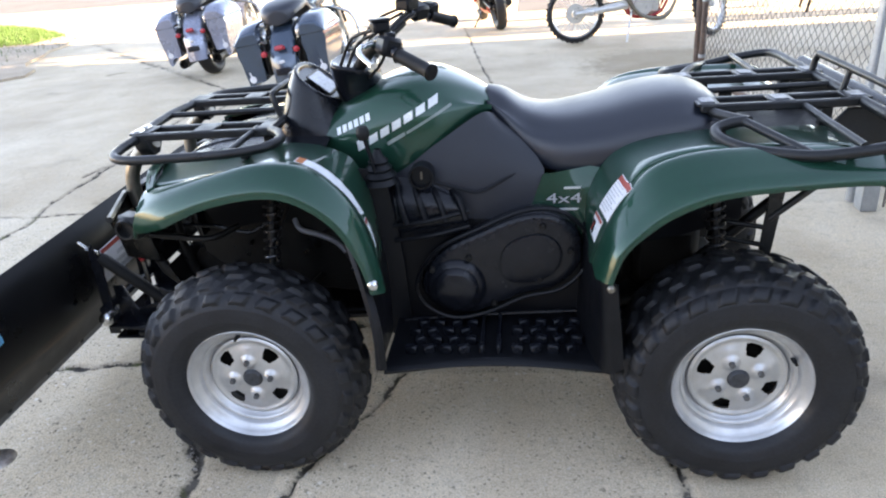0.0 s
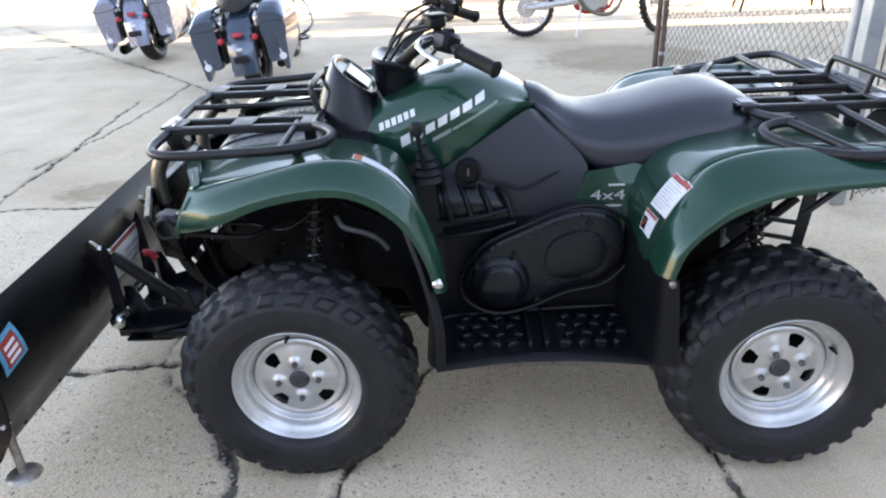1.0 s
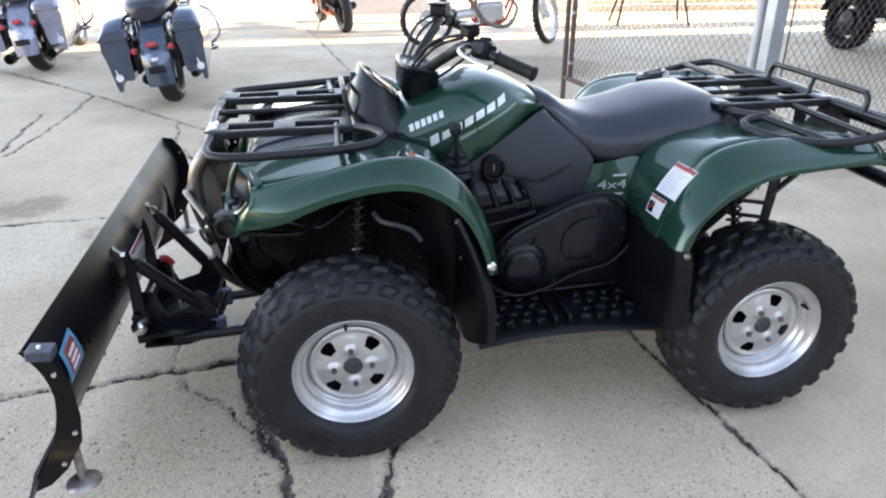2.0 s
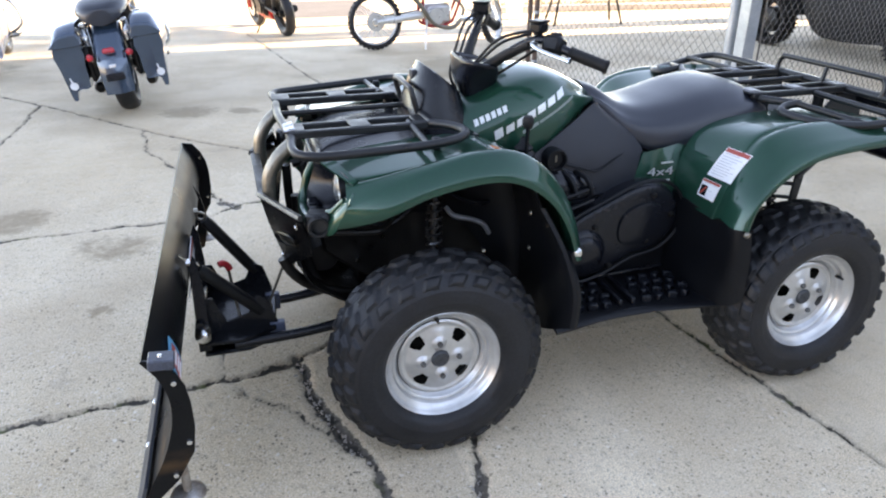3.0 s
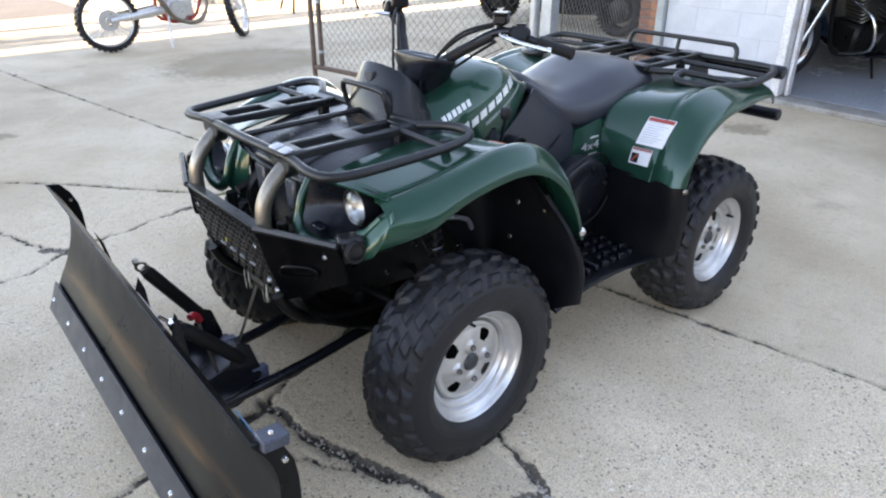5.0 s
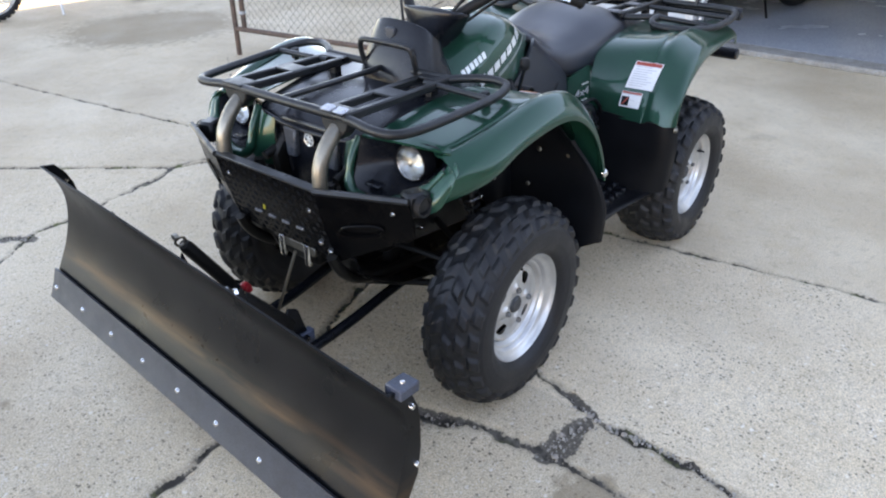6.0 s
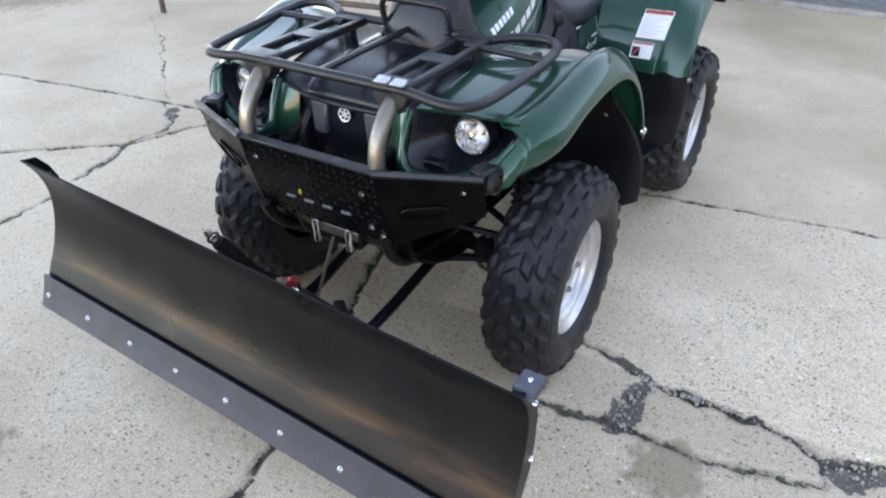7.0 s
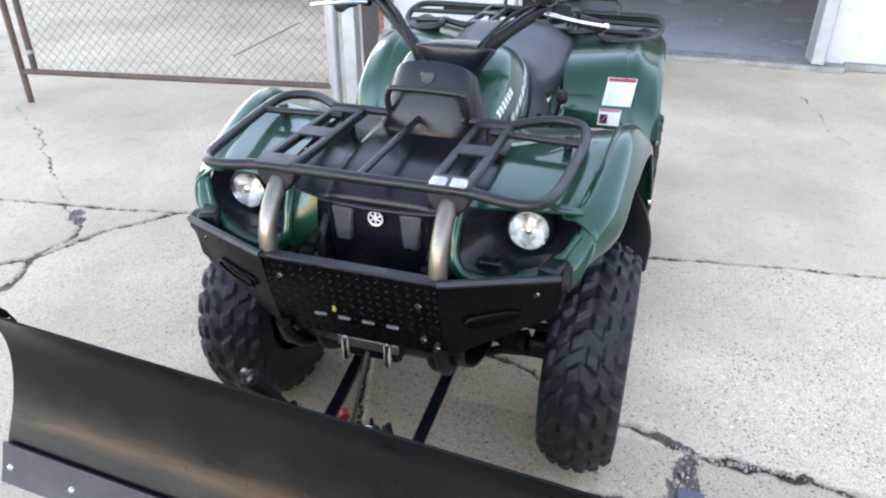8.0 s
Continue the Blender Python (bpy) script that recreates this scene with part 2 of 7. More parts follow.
# ---- the setting ----
def concrete():
    m = bpy.data.materials.new("weathered_concrete")
    m.use_nodes = True
    nt = m.node_tree
    n, l = nt.nodes, nt.links
    p = n["Principled BSDF"]
    geo = n.new("ShaderNodeNewGeometry")

    def tex(kind, scale, detail=5.0):
        t = n.new(kind)
        t.inputs["Scale"].default_value = scale
        if "Detail" in t.inputs:
            t.inputs["Detail"].default_value = detail
        l.new(geo.outputs["Position"], t.inputs["Vector"])
        return t

    def remap(src, a, b, c, d):
        r = n.new("ShaderNodeMapRange")
        for i, x in enumerate((a, b, c, d)):
            r.inputs[i + 1].default_value = x
        l.new(src, r.inputs[0])
        return r.outputs[0]

    def blend(fac, a, b, mode="MIX"):
        x = n.new("ShaderNodeMix")
        x.data_type, x.blend_type = "RGBA", mode
        for s, i in ((fac, 0), (a, 6), (b, 7)):
            if isinstance(s, (int, float)):
                x.inputs[i].default_value = s
            elif isinstance(s, tuple):
                x.inputs[i].default_value = (*s, 1)
            else:
                l.new(s, x.inputs[i])
        return x.outputs[2]

    def times(a, b):
        x = n.new("ShaderNodeMath")
        x.operation = "MULTIPLY"
        l.new(a, x.inputs[0])
        l.new(b, x.inputs[1])
        return x.outputs[0]

    def plus(a, b):
        x = n.new("ShaderNodeMath")
        x.operation = "ADD"
        l.new(a, x.inputs[0])
        l.new(b, x.inputs[1])
        return x.outputs[0]

    def field(name):
        a = n.new("ShaderNodeAttribute")
        a.attribute_name = name
        return a.outputs["Fac"]

    def grains(scale, radius, share, channel):
        """Single grains with uneven outlines: a share of the cells, picked by one channel of their random colour."""
        warp = tex("ShaderNodeTexNoise", scale * 1.7, 2)
        mix = n.new("ShaderNodeMix")
        mix.data_type, mix.blend_type = "RGBA", "LINEAR_LIGHT"
        mix.inputs[0].default_value = 0.55 / scale
        l.new(geo.outputs["Position"], mix.inputs[6])
        l.new(warp.outputs["Color"], mix.inputs[7])
        v = n.new("ShaderNodeTexVoronoi")
        v.inputs["Scale"].default_value = scale
        l.new(mix.outputs[2], v.inputs["Vector"])
        c = n.new("ShaderNodeSeparateColor")
        l.new(v.outputs["Color"], c.inputs[0])
        pick = remap(c.outputs[channel], 1 - share, 1 - share + 0.02, 0, 1)
        return times(remap(v.outputs["Distance"], radius * 0.7, radius, 1, 0), pick)

    slab = tex("ShaderNodeTexNoise", 0.55, 3)
    patch = tex("ShaderNodeTexNoise", 2.6, 6)
    mottle = tex("ShaderNodeTexNoise", 14, 6)
    sand = tex("ShaderNodeTexNoise", 230, 3)
    pits = tex("ShaderNodeTexNoise", 46, 2)
    spots = tex("ShaderNodeTexNoise", 1.3, 5)
    grime = tex("ShaderNodeTexNoise", 0.9, 8)
    flecks = tex("ShaderNodeTexNoise", 24, 4)
    thick = tex("ShaderNodeTexNoise", 5.5, 5)
    coarse = field("coarse")
    col = blend(remap(slab.outputs["Fac"], 0.35, 0.65, 0, 1), (0.575, 0.470, 0.340), (0.63, 0.545, 0.425))
    col = blend(remap(patch.outputs["Fac"], 0.35, 0.7, 0, 0.6), col, (0.455, 0.365, 0.258))
    col = blend(remap(mottle.outputs["Fac"], 0.4, 0.7, 0, 0.4), col, (0.575, 0.505, 0.412))
    col = blend(1.0, col, remap(sand.outputs["Fac"], 0.3, 0.7, 0.66, 1.34), "MULTIPLY")
    strew = times(coarse, remap(thick.outputs["Fac"], 0.36, 0.60, 0.35, 1))
    col = blend(times(grains(190, 0.42, 0.35, 0), remap(coarse, 0, 1, 0.10, 0.55)), col, (0.20, 0.165, 0.13))
    col = blend(times(grains(150, 0.40, 0.28, 1), remap(coarse, 0, 1, 0.15, 0.55)), col, (0.74, 0.70, 0.63))
    col = blend(times(grains(85, 0.40, 0.22, 2), times(strew, remap(mottle.outputs["Fac"], 0.3, 0.6, 0.35, 0.75))), col, (0.33, 0.25, 0.175))
    col = blend(times(grains(78, 0.36, 0.28, 0), remap(strew, 0, 1, 0.0, 0.92)), col, (0.085, 0.070, 0.056))
    col = blend(times(grains(40, 0.27, 0.12, 1), remap(strew, 0, 1, 0.04, 0.85)), col, (0.10, 0.085, 0.068))
    col = blend(times(grains(48, 0.30, 0.06, 2), remap(strew, 0, 1, 0.05, 0.8)), col, (0.72, 0.69, 0.64))
    col = blend(remap(grime.outputs["Fac"], 0.46, 0.66, 0, 0.5), col, (0.335, 0.26, 0.18))
    col = blend(remap(flecks.outputs["Fac"], 0.56, 0.72, 0, 0.35), col, (0.28, 0.235, 0.18))
    col = blend(remap(spots.outputs["Fac"], 0.66, 0.74, 0, 0.45), col, (0.19, 0.165, 0.14))
    col = blend(1.0, col, remap(field("zone_tone"), 0, 1, 0.94, 1.3), "MULTIPLY")
    col = blend(1.0, col, (1.03, 1.0, 0.96), "MULTIPLY")
    ragged = plus(remap(mottle.outputs["Fac"], 0.2, 0.8, -0.25, 0.25), remap(flecks.outputs["Fac"], 0.2, 0.8, -0.2, 0.2))
    col = blend(remap(plus(field("stain"), ragged), 0.22, 0.60, 0, 0.6), col, (0.21, 0.155, 0.095))
    # cracks: a dark cleft with a chipped, dirty border, gravel in the wide ones, a little moss
    edge = plus(remap(tex("ShaderNodeTexNoise", 75, 3).outputs["Fac"], 0.25, 0.75, -0.55, 0.55), remap(tex("ShaderNodeTexNoise", 17, 3).outputs["Fac"], 0.25, 0.75, -0.55, 0.55))
    cleft = plus(field("crack"), edge)
    bed = plus(field("gravel"), times(edge, remap(edge, -1, 1, 0.35, 0.35)))
    col = blend(remap(cleft, 0.9, 2.6, 0.42, 0), col, (0.22, 0.175, 0.13))
    fill = blend(grains(105, 0.46, 0.62, 0), (0.105, 0.088, 0.070), (0.205, 0.178, 0.148))
    fill = blend(grains(62, 0.40, 0.25, 1), fill, (0.30, 0.27, 0.23))
    col = blend(remap(bed, 0.85, 1.0, 0.95, 0), col, fill)
    col = blend(remap(cleft, 0.72, 1.0, 0.97, 0), col, blend(remap(flecks.outputs["Fac"], 0.45, 0.62, 0, 0.7), (0.040, 0.034, 0.028), (0.17, 0.145, 0.12)))
    green = times(remap(thick.outputs["Fac"], 0.52, 0.60, 0, 0.75), times(remap(cleft, 0.7, 1.5, 1, 0), remap(coarse, 0.2, 0.6, 0, 1)))
    col = blend(times(green, remap(flecks.outputs["Fac"], 0.44, 0.52, 0, 1)), col, (0.105, 0.125, 0.03))
    l.new(col, p.inputs["Base Color"])
    l.new(remap(patch.outputs["Fac"], 0.3, 0.7, 0.68, 0.9), p.inputs["Roughness"])
    p.inputs["Specular IOR Level"].default_value = 0.35
    bp = n.new("ShaderNodeBump")
    bp.inputs["Strength"].default_value, bp.inputs["Distance"].default_value = 0.3, 0.004
    l.new(sand.outputs["Fac"], bp.inputs["Height"])
    b2 = n.new("ShaderNodeBump")
    b2.inputs["Strength"].default_value, b2.inputs["Distance"].default_value = 0.35, 0.01
    l.new(pits.outputs["Fac"], b2.inputs["Height"])
    b2.invert = True
    l.new(bp.outputs[0], b2.inputs["Normal"])
    l.new(b2.outputs[0], p.inputs["Normal"])
    return m


CONCRETE = concrete()
# joints and cracks of the yard: half width in metres, depth, waviness, then the line on the plan
LINES = [
    (0.0075, 0.014, 0.4, [(-0.75, 8.4), (-0.35, 5.46), (-0.02, 3.31), (0.12, 2.45), (0.19, 1.93), (0.27, 1.5), (0.40, 0.4), (0.45, -0.12), (0.50, -0.5), (0.55, -0.82), (0.61, -1.25), (0.65, -1.58), (0.77, -2.6)]),
    (0.024, 0.016, 0.5, [(-6.95, 9.22), (-6.08, 8.26), (-5.42, 7.53), (-4.86, 6.93), (-4.41, 6.48)]),
    (0.017, 0.016, 0.5, [(-4.41, 6.48), (-3.21, 5.2)]),
    (0.010, 0.014, 0.5, [(-3.21, 5.2), (-2.67, 4.6), (-1.64, 3.33), (-0.90, 2.60), (-0.46, 2.05), (-0.30, 1.85), (-0.02, 1.75), (0.25, 1.55)]),
    (0.007, 0.010, 1.4, [(-1.79, 3.54), (-1.70, 2.92), (-1.52, 2.46), (-1.35, 2.05), (-1.22, 1.76), (-1.16, 1.68)]),
    (0.008, 0.008, 1.2, [(-3.4, 1.5), (-2.33, 1.5), (-1.6, 1.54), (-1.34, 1.52), (-1.16, 1.68), (-0.83, 1.70), (-0.62, 1.75), (-0.27, 1.86), (-0.1, 1.84), (0.05, 1.93), (0.14, 2.12)]),
    (0.010, 0.014, 1.2, [(-2.6, -0.3), (-1.94, -0.10), (-1.73, -0.07), (-1.50, -0.06), (-1.25, -0.04), (-1.04, 0.01), (-0.89, 0.10), (-0.62, 0.19), (0.0, 0.42)]),
    (0.004, 0.005, 1.4, [(-1.26, 0.22), (-1.27, 0.06), (-1.25, -0.04), (-1.1, -0.2), (-0.97, -0.4)]),
    (0.008, 0.012, 1.2, [(-2.67, 4.6), (-2.69, 3.79), (-2.73, 3.15), (-2.90, 2.2)]),
    (0.010, 0.012, 1.1, [(-2.92, 3.95), (-2.83, 2.43), (-2.81, 1.73), (-2.73, 1.33), (-2.9, 0.2)]),
    (0.009, 0.016, 1.1, [(-0.32, -0.09), (-0.38, -0.25), (-0.53, -0.55), (-0.555, -0.66), (-0.60, -0.76), (-0.625, -0.88)]),
    (0.012, 0.016, 1.0, [(-0.625, -0.88), (-0.61, -1.0), (-0.61, -1.12), (-0.63, -1.23), (-0.67, -1.33)]),
    (0.009, 0.014, 1.0, [(-0.67, -1.33), (-0.60, -1.45), (-0.55, -1.7), (-0.52, -2.6)]),
    (0.013, 0.014, 1.2, [(-1.02, 0.05), (-0.99, -0.20), (-0.925, -0.43), (-0.865, -0.59), (-0.84, -0.72), (-0.83, -0.80)]),
    (0.009, 0.014, 1.1, [(-0.83, -0.80), (-0.83, -0.91), (-0.82, -1.09), (-0.79, -1.25), (-0.75, -1.32), (-0.67, -1.33)]),
    (0.004, 0.004, 1.6, [(1.3, 3.6), (0.9, 2.98), (0.55, 2.60), (0.33, 2.30), (0.20, 2.16)]),
    (0.003, 0.003, 1.4, [(3.3, -1.52), (2.52, -1.63), (1.87, -1.79), (1.4, -2.1)]),
    (0.006, 0.005, 0.8, [(-6.0, 6.75), (-1.5, 6.05), (1.0, 5.95), (4.0, 5.6)]),
]
# gravel beds where the concrete has crumbled away
BEDS = [
    (0.036, [(-0.655, -0.825), (-0.715, -0.80), (-0.79, -0.815), (-0.83, -0.80)]),
    (0.017, [(-0.58, -0.72), (-0.62, -0.85), (-0.625, -0.91), (-0.62, -0.99)]),
    (0.021, [(-1.01, 0.0), (-0.985, -0.22), (-0.92, -0.43), (-0.87, -0.58)]),
    (0.042, [(-0.70, -1.36), (-0.665, -1.40), (-0.64, -1.44)]),
    (0.030, [(-1.22, 1.72), (-1.16, 1.66)]),
    (0.035, [(0.02, 1.93), (0.11, 2.02)]),
]
STAINS = [(-4.96, 6.22, 0.07, 1.0), (-4.90, 6.33, 0.05, 1.0), (-4.58, 6.70, 0.05, 0.9), (-0.885, -0.975, 0.085, 1.0), (-1.45, 3.95, 0.22, 0.7), (-1.75, 1.25, 0.18, 0.5), (3.15, 0.55, 0.16, 0.7), (-1.72, 0.62, 0.06, 0.8), (-2.3, 1.75, 0.2, 0.6), (-1.0, 3.9, 0.12, 0.7), (1.55, 5.1, 0.75, 1.0), (-1.5, 2.95, 0.10, 0.4)]


def steps(*spans):
    out = []
    for a, b, d in spans:
        out += list(np.arange(a, b - 1e-6, d))
    return np.array(out + [spans[-1][1]])


def build_ground():
    xs = steps((-500, -100, 100), (-100, -20, 16), (-20, -7.4, 1.4), (-7.4, -3.4, 0.05), (-3.4, 1.0, 0.0125), (1.0, 3.2, 0.03), (3.2, 6, 0.28), (6, 30, 4), (30, 500, 94))
    ys = steps((-500, -100, 100), (-100, -20, 16), (-20, -3, 1.7), (-3, -1.7, 0.05), (-1.7, 2.2, 0.0125), (2.2, 4.4, 0.0155), (4.4, 5.5, 0.028), (5.5, 9.6, 0.055), (9.6, 30, 2.4), (30, 500, 94))
    gx, gy = np.meshgrid(xs, ys, indexing="ij")
    px, py = gx.ravel(), gy.ravel()

    def wave(f, s):
        return np.sin(px * f + 1.7 * np.sin(py * f * 0.7 + s)) * np.cos(py * f * 1.13 + 1.3 * np.sin(px * f * 0.6 + 2 * s))
    jx = 0.012 * wave(9, 1.0) + 0.007 * wave(31, 2.0) + 0.004 * wave(83, 3.1)
    jy = 0.012 * wave(10, 4.0) + 0.007 * wave(29, 5.2) + 0.004 * wave(77, 6.3)
    wid = 1 + 0.45 * wave(17, 7.0) + 0.3 * wave(57, 8.0)
    def reach(line, wav):
        best = np.full_like(px, 9.0)
        qx, qy = px + jx * wav, py + jy * wav
        for (ax, ay), (bx, by) in zip(line[:-1], line[1:]):
            ux, uy = bx - ax, by - ay
            t = np.clip(((qx - ax) * ux + (qy - ay) * uy) / (ux * ux + uy * uy), 0, 1)
            best = np.minimum(best, np.hypot(qx - ax - t * ux, qy - ay - t * uy))
        return best
    depth, mark, bed = np.zeros_like(px), np.full_like(px, 8.0), np.full_like(px, 8.0)
    for w, d, wav, line in LINES:
        k = reach(line, wav) / (w * np.clip(wid, 0.45, 1.7))
        depth = np.maximum(depth, d * np.clip(1.3 - k, 0, 1))
        mark = np.minimum(mark, k)
    for w, line in BEDS:
        k = reach(line, 1.2) / (w * np.clip(wid, 0.6, 1.4))
        depth = np.maximum(depth, 0.009 * np.clip(1.2 - k, 0, 1))
        bed = np.minimum(bed, k)
    stain = np.zeros_like(px)
    for sx, sy, r, k in STAINS:
        q = np.hypot(px + 3 * jx - sx, (py + 3 * jy - sy) * 1.1) / r
        stain = np.maximum(stain, np.clip(1.5 - q, 0, 1) * k)
    z = -depth + 0.0012 * wave(2.1, 3.3) * (np.abs(px) < 6)
    nu, nv = len(xs), len(ys)
    idx = np.arange(nu * nv).reshape(nu, nv)
    faces = np.stack([idx[:-1, :-1], idx[1:, :-1], idx[1:, 1:], idx[:-1, 1:]], -1).reshape(-1, 4)
    me = bpy.data.meshes.new("ground")
    me.vertices.add(nu * nv)
    me.vertices.foreach_set("co", np.stack([px, py, z], -1).ravel())
    me.loops.add(faces.size)
    me.loops.foreach_set("vertex_index", faces.ravel())
    me.polygons.add(len(faces))
    me.polygons.foreach_set("loop_start", np.arange(0, faces.size, 4))
    me.update()
    me.validate()
    # each zone, parted by joints or by y alone, has its own tone
    joint_a = px - np.interp(py, (-2.6, -1.25, -0.5, 0.4, 1.5, 8.4), (0.77, 0.61, 0.50, 0.40, 0.27, -0.75))
    joint_b = px - (-0.59 + 0.02 * py)
    tone = np.where(joint_a > 0, 0.5, np.where((joint_b > 0) & (py < -0.1), 0.85, np.where(py < 0.0, 0.15, 0.2)))
    tone = np.where((joint_a > 0) & (py > 1.35), 0.12, tone)
    tone = np.where(py > 5.95, 0.35, tone)
    coarse = np.where((joint_a > 0) | (py > 2.6), 0.22, np.where(py > 1.2, 0.6, 1.0))
    for nm, val in (("crack", mark), ("gravel", bed), ("stain", stain), ("zone_tone", tone), ("coarse", coarse)):
        a = me.attributes.new(nm, "FLOAT", "POINT")
        a.data.foreach_set("value", val.astype(np.float32))
    me.shade_smooth()
    me.materials.append(CONCRETE)
    return tagged(new("ground", me), "cracked weathered grey concrete yard with dark joints and stains", "ground", kind="structure")


build_ground()
# loose stones in the crumbled beds and along the wide crack
PEBBLE = surface("loose_gravel", (0.40, 0.37, 0.33), (0.24, 0.21, 0.18), 30, 300, 0.85, 0.1, 0, 0, 0.3)
stone_rng = random.Random(21)
stones_v, stones_f = [], []
ico = bmesh.new()
bmesh.ops.create_icosphere(ico, subdivisions=1, radius=1.0)
ico.verts.index_update()
ICO_V, ICO_F = [v.co.copy() for v in ico.verts], [tuple(v.index for v in q.verts) for q in ico.faces]
ico.free()
for half_w, line in BEDS + [(0.012, [(-0.625, -0.88), (-0.61, -1.0), (-0.61, -1.12), (-0.67, -1.33)])]:
    for (ax, ay), (bx, by) in zip(line[:-1], line[1:]):
        for _ in range(int(math.hypot(bx - ax, by - ay) * (200 if half_w < 0.025 else 420))):
            u, r = stone_rng.random(), min(0.0105, 0.0022 + stone_rng.expovariate(420))
            m = pose(ax + (bx - ax) * u + stone_rng.gauss(0, half_w * 0.5), ay + (by - ay) * u + stone_rng.gauss(0, half_w * 0.5), -0.007 + r * 0.5, stone_rng.uniform(0, 360), stone_rng.uniform(0, 360), 0) @ Matrix.Diagonal((r, r * stone_rng.uniform(0.6, 1), r * stone_rng.uniform(0.5, 0.8), 1))
            n_ = len(stones_v)
            stones_v += [tuple(m @ (q * stone_rng.uniform(0.85, 1.1))) for q in ICO_V]
            stones_f += [tuple(i + n_ for i in q) for q in ICO_F]
tagged(new("gravel", mesh_of("gravel", Shape(stones_v, stones_f), PEBBLE, 60)), "loose grey gravel in the cracks of the concrete", "gravel", kind="stuff")
# ---- building beside the yard ----
WHITEWALL = surface("white_painted_block", (0.60, 0.625, 0.65), (0.53, 0.55, 0.575), 3.5, 120, 0.6, 0.1, 0, 0, 0.25, grain=0.08)
MORTAR = surface("painted_mortar", (0.62, 0.645, 0.67), None, 20, 200, 0.8, 0.1, 0, 0, 0.2)
BRICKRED = surface("red_brick", (0.36, 0.16, 0.09), (0.28, 0.11, 0.07), 9, 120, 0.8, 0.1, 0, 0, 0.3)
TRIM = surface("grey_green_trim_paint", (0.42, 0.46, 0.45), (0.33, 0.35, 0.34), 9, 160, 0.5, 0.1, 0, 0, 0.1)
JAMB = surface("worn_white_jamb_paint", (0.74, 0.75, 0.76), (0.56, 0.53, 0.50), 7, 90, 0.5, 0.1, 0, 0, 0.15)
INTERIOR = surface("dim_interior_wall", (0.34, 0.30, 0.26), (0.26, 0.23, 0.20), 2, 60, 0.8, 0.1, 0, 0, 0.1)
SHOPFLOOR = surface("sealed_shop_floor", (0.50, 0.54, 0.59), (0.40, 0.43, 0.47), 1.6, 90, 0.22, 0.1, 0, 0, 0.03)
STUCCO = surface("plain_rendered_wall", (0.40, 0.38, 0.35), (0.33, 0.31, 0.28), 1.2, 60, 0.8, 0.1, 0, 0, 0.2)
SILL = surface("concrete_sill", (0.36, 0.345, 0.32), (0.22, 0.2, 0.175), 6, 120, 0.8, 0.1, 0, 0, 0.3)
WX, DOOR_A, DOOR_B, WALL_END, WALL_H = 4.12, 0.78, -1.68, 1.93, 2.75
wall = whole("wall_east", Shape().add(
    box((WX + 0.11, (DOOR_A + WALL_END) / 2, WALL_H / 2), (0.2, WALL_END - DOOR_A, WALL_H), 0.0),
    box((WX + 0.11, (DOOR_B - 15) / 2, WALL_H / 2), (0.2, DOOR_B + 15, WALL_H), 0.0),
    box((WX + 0.11, (DOOR_A + DOOR_B) / 2, (2.6 + WALL_H) / 2), (0.2, DOOR_A - DOOR_B, WALL_H - 2.6), 0.0)), MORTAR,
    "white painted concrete block wall of the shop", "wall", "structure")
block_mesh = {}


def block(length):
    key = round(length, 3)
    if key not in block_mesh:
        block_mesh[key] = mesh_of("block", box((0, 0, 0), (0.02, length, 0.1975), 0.0015), WHITEWALL)
    return block_mesh[key]


for row in range(9):
    for lo, hi in ((DOOR_A + 0.05, WALL_END), (-4.0, DOOR_B - 0.1)):
        y = lo - (0.2 if row % 2 else 0.0)
        while y < hi - 0.03:
            a, b = max(y, lo), min(y + 0.4, hi)
            if b - a > 0.04:
                ob = new("block", block(b - a - 0.0025))
                ob.location, ob.parent = (WX + 0.0165, (a + b) / 2, 0.06 + 0.1 + row * 0.2), wall
            y += 0.4
whole("baseboard_sill", Shape().add(box((WX - 0.03, (DOOR_A + DOOR_B) / 2, 0.02), (0.24, DOOR_A - DOOR_B + 0.5, 0.05), 0.012), box((WX - 0.02, (DOOR_A + WALL_END) / 2 + 0.1, 0.03), (0.06, WALL_END - DOOR_A, 0.06), 0.01),
      box((WX - 0.02, DOOR_B - 1.75, 0.03), (0.06, 3.0, 0.06), 0.01)), SILL, "worn concrete door sill and wall footing", "sill", "structure")
door = thing("door_1", "open shop doorway with a worn white timber frame", "door", pose(WX, (DOOR_A + DOOR_B) / 2, 0), kind="structure")
half = (DOOR_A - DOOR_B) / 2
part("door_jamb", box((0.02, half + 0.02, 1.33), (0.17, 0.075, 2.56), 0.008), JAMB, door)
part("door_jamb", box((0, -half - 0.045, 1.33), (0.26, 0.1, 2.56), 0.008), TRIM, door)
part("door_stop", box((0.05, half - 0.045, 1.33), (0.06, 0.03, 2.56), 0.004), JAMB, door)
part("door_head", box((0, 0, 2.66), (0.26, 2 * half + 0.24, 0.12), 0.008), JAMB, door)
whole("floor", box((WX + 3.7, -0.6, 0.0), (7.1, 5.4, 0.06), 0.0), SHOPFLOOR, "sealed grey-blue shop floor, dull shine", "floor", "structure")
whole("wall_interior", Shape().add(box((WX + 6.2, -0.6, 1.6), (0.1, 5.4, 3.2), 0), box((WX + 3.6, 1.98, 1.6), (6.6, 0.1, 3.2), 0), box((WX + 3.6, -3.2, 1.6), (6.6, 0.1, 3.2), 0)), INTERIOR,
      "dim inner walls of the shop", "wall", "structure")
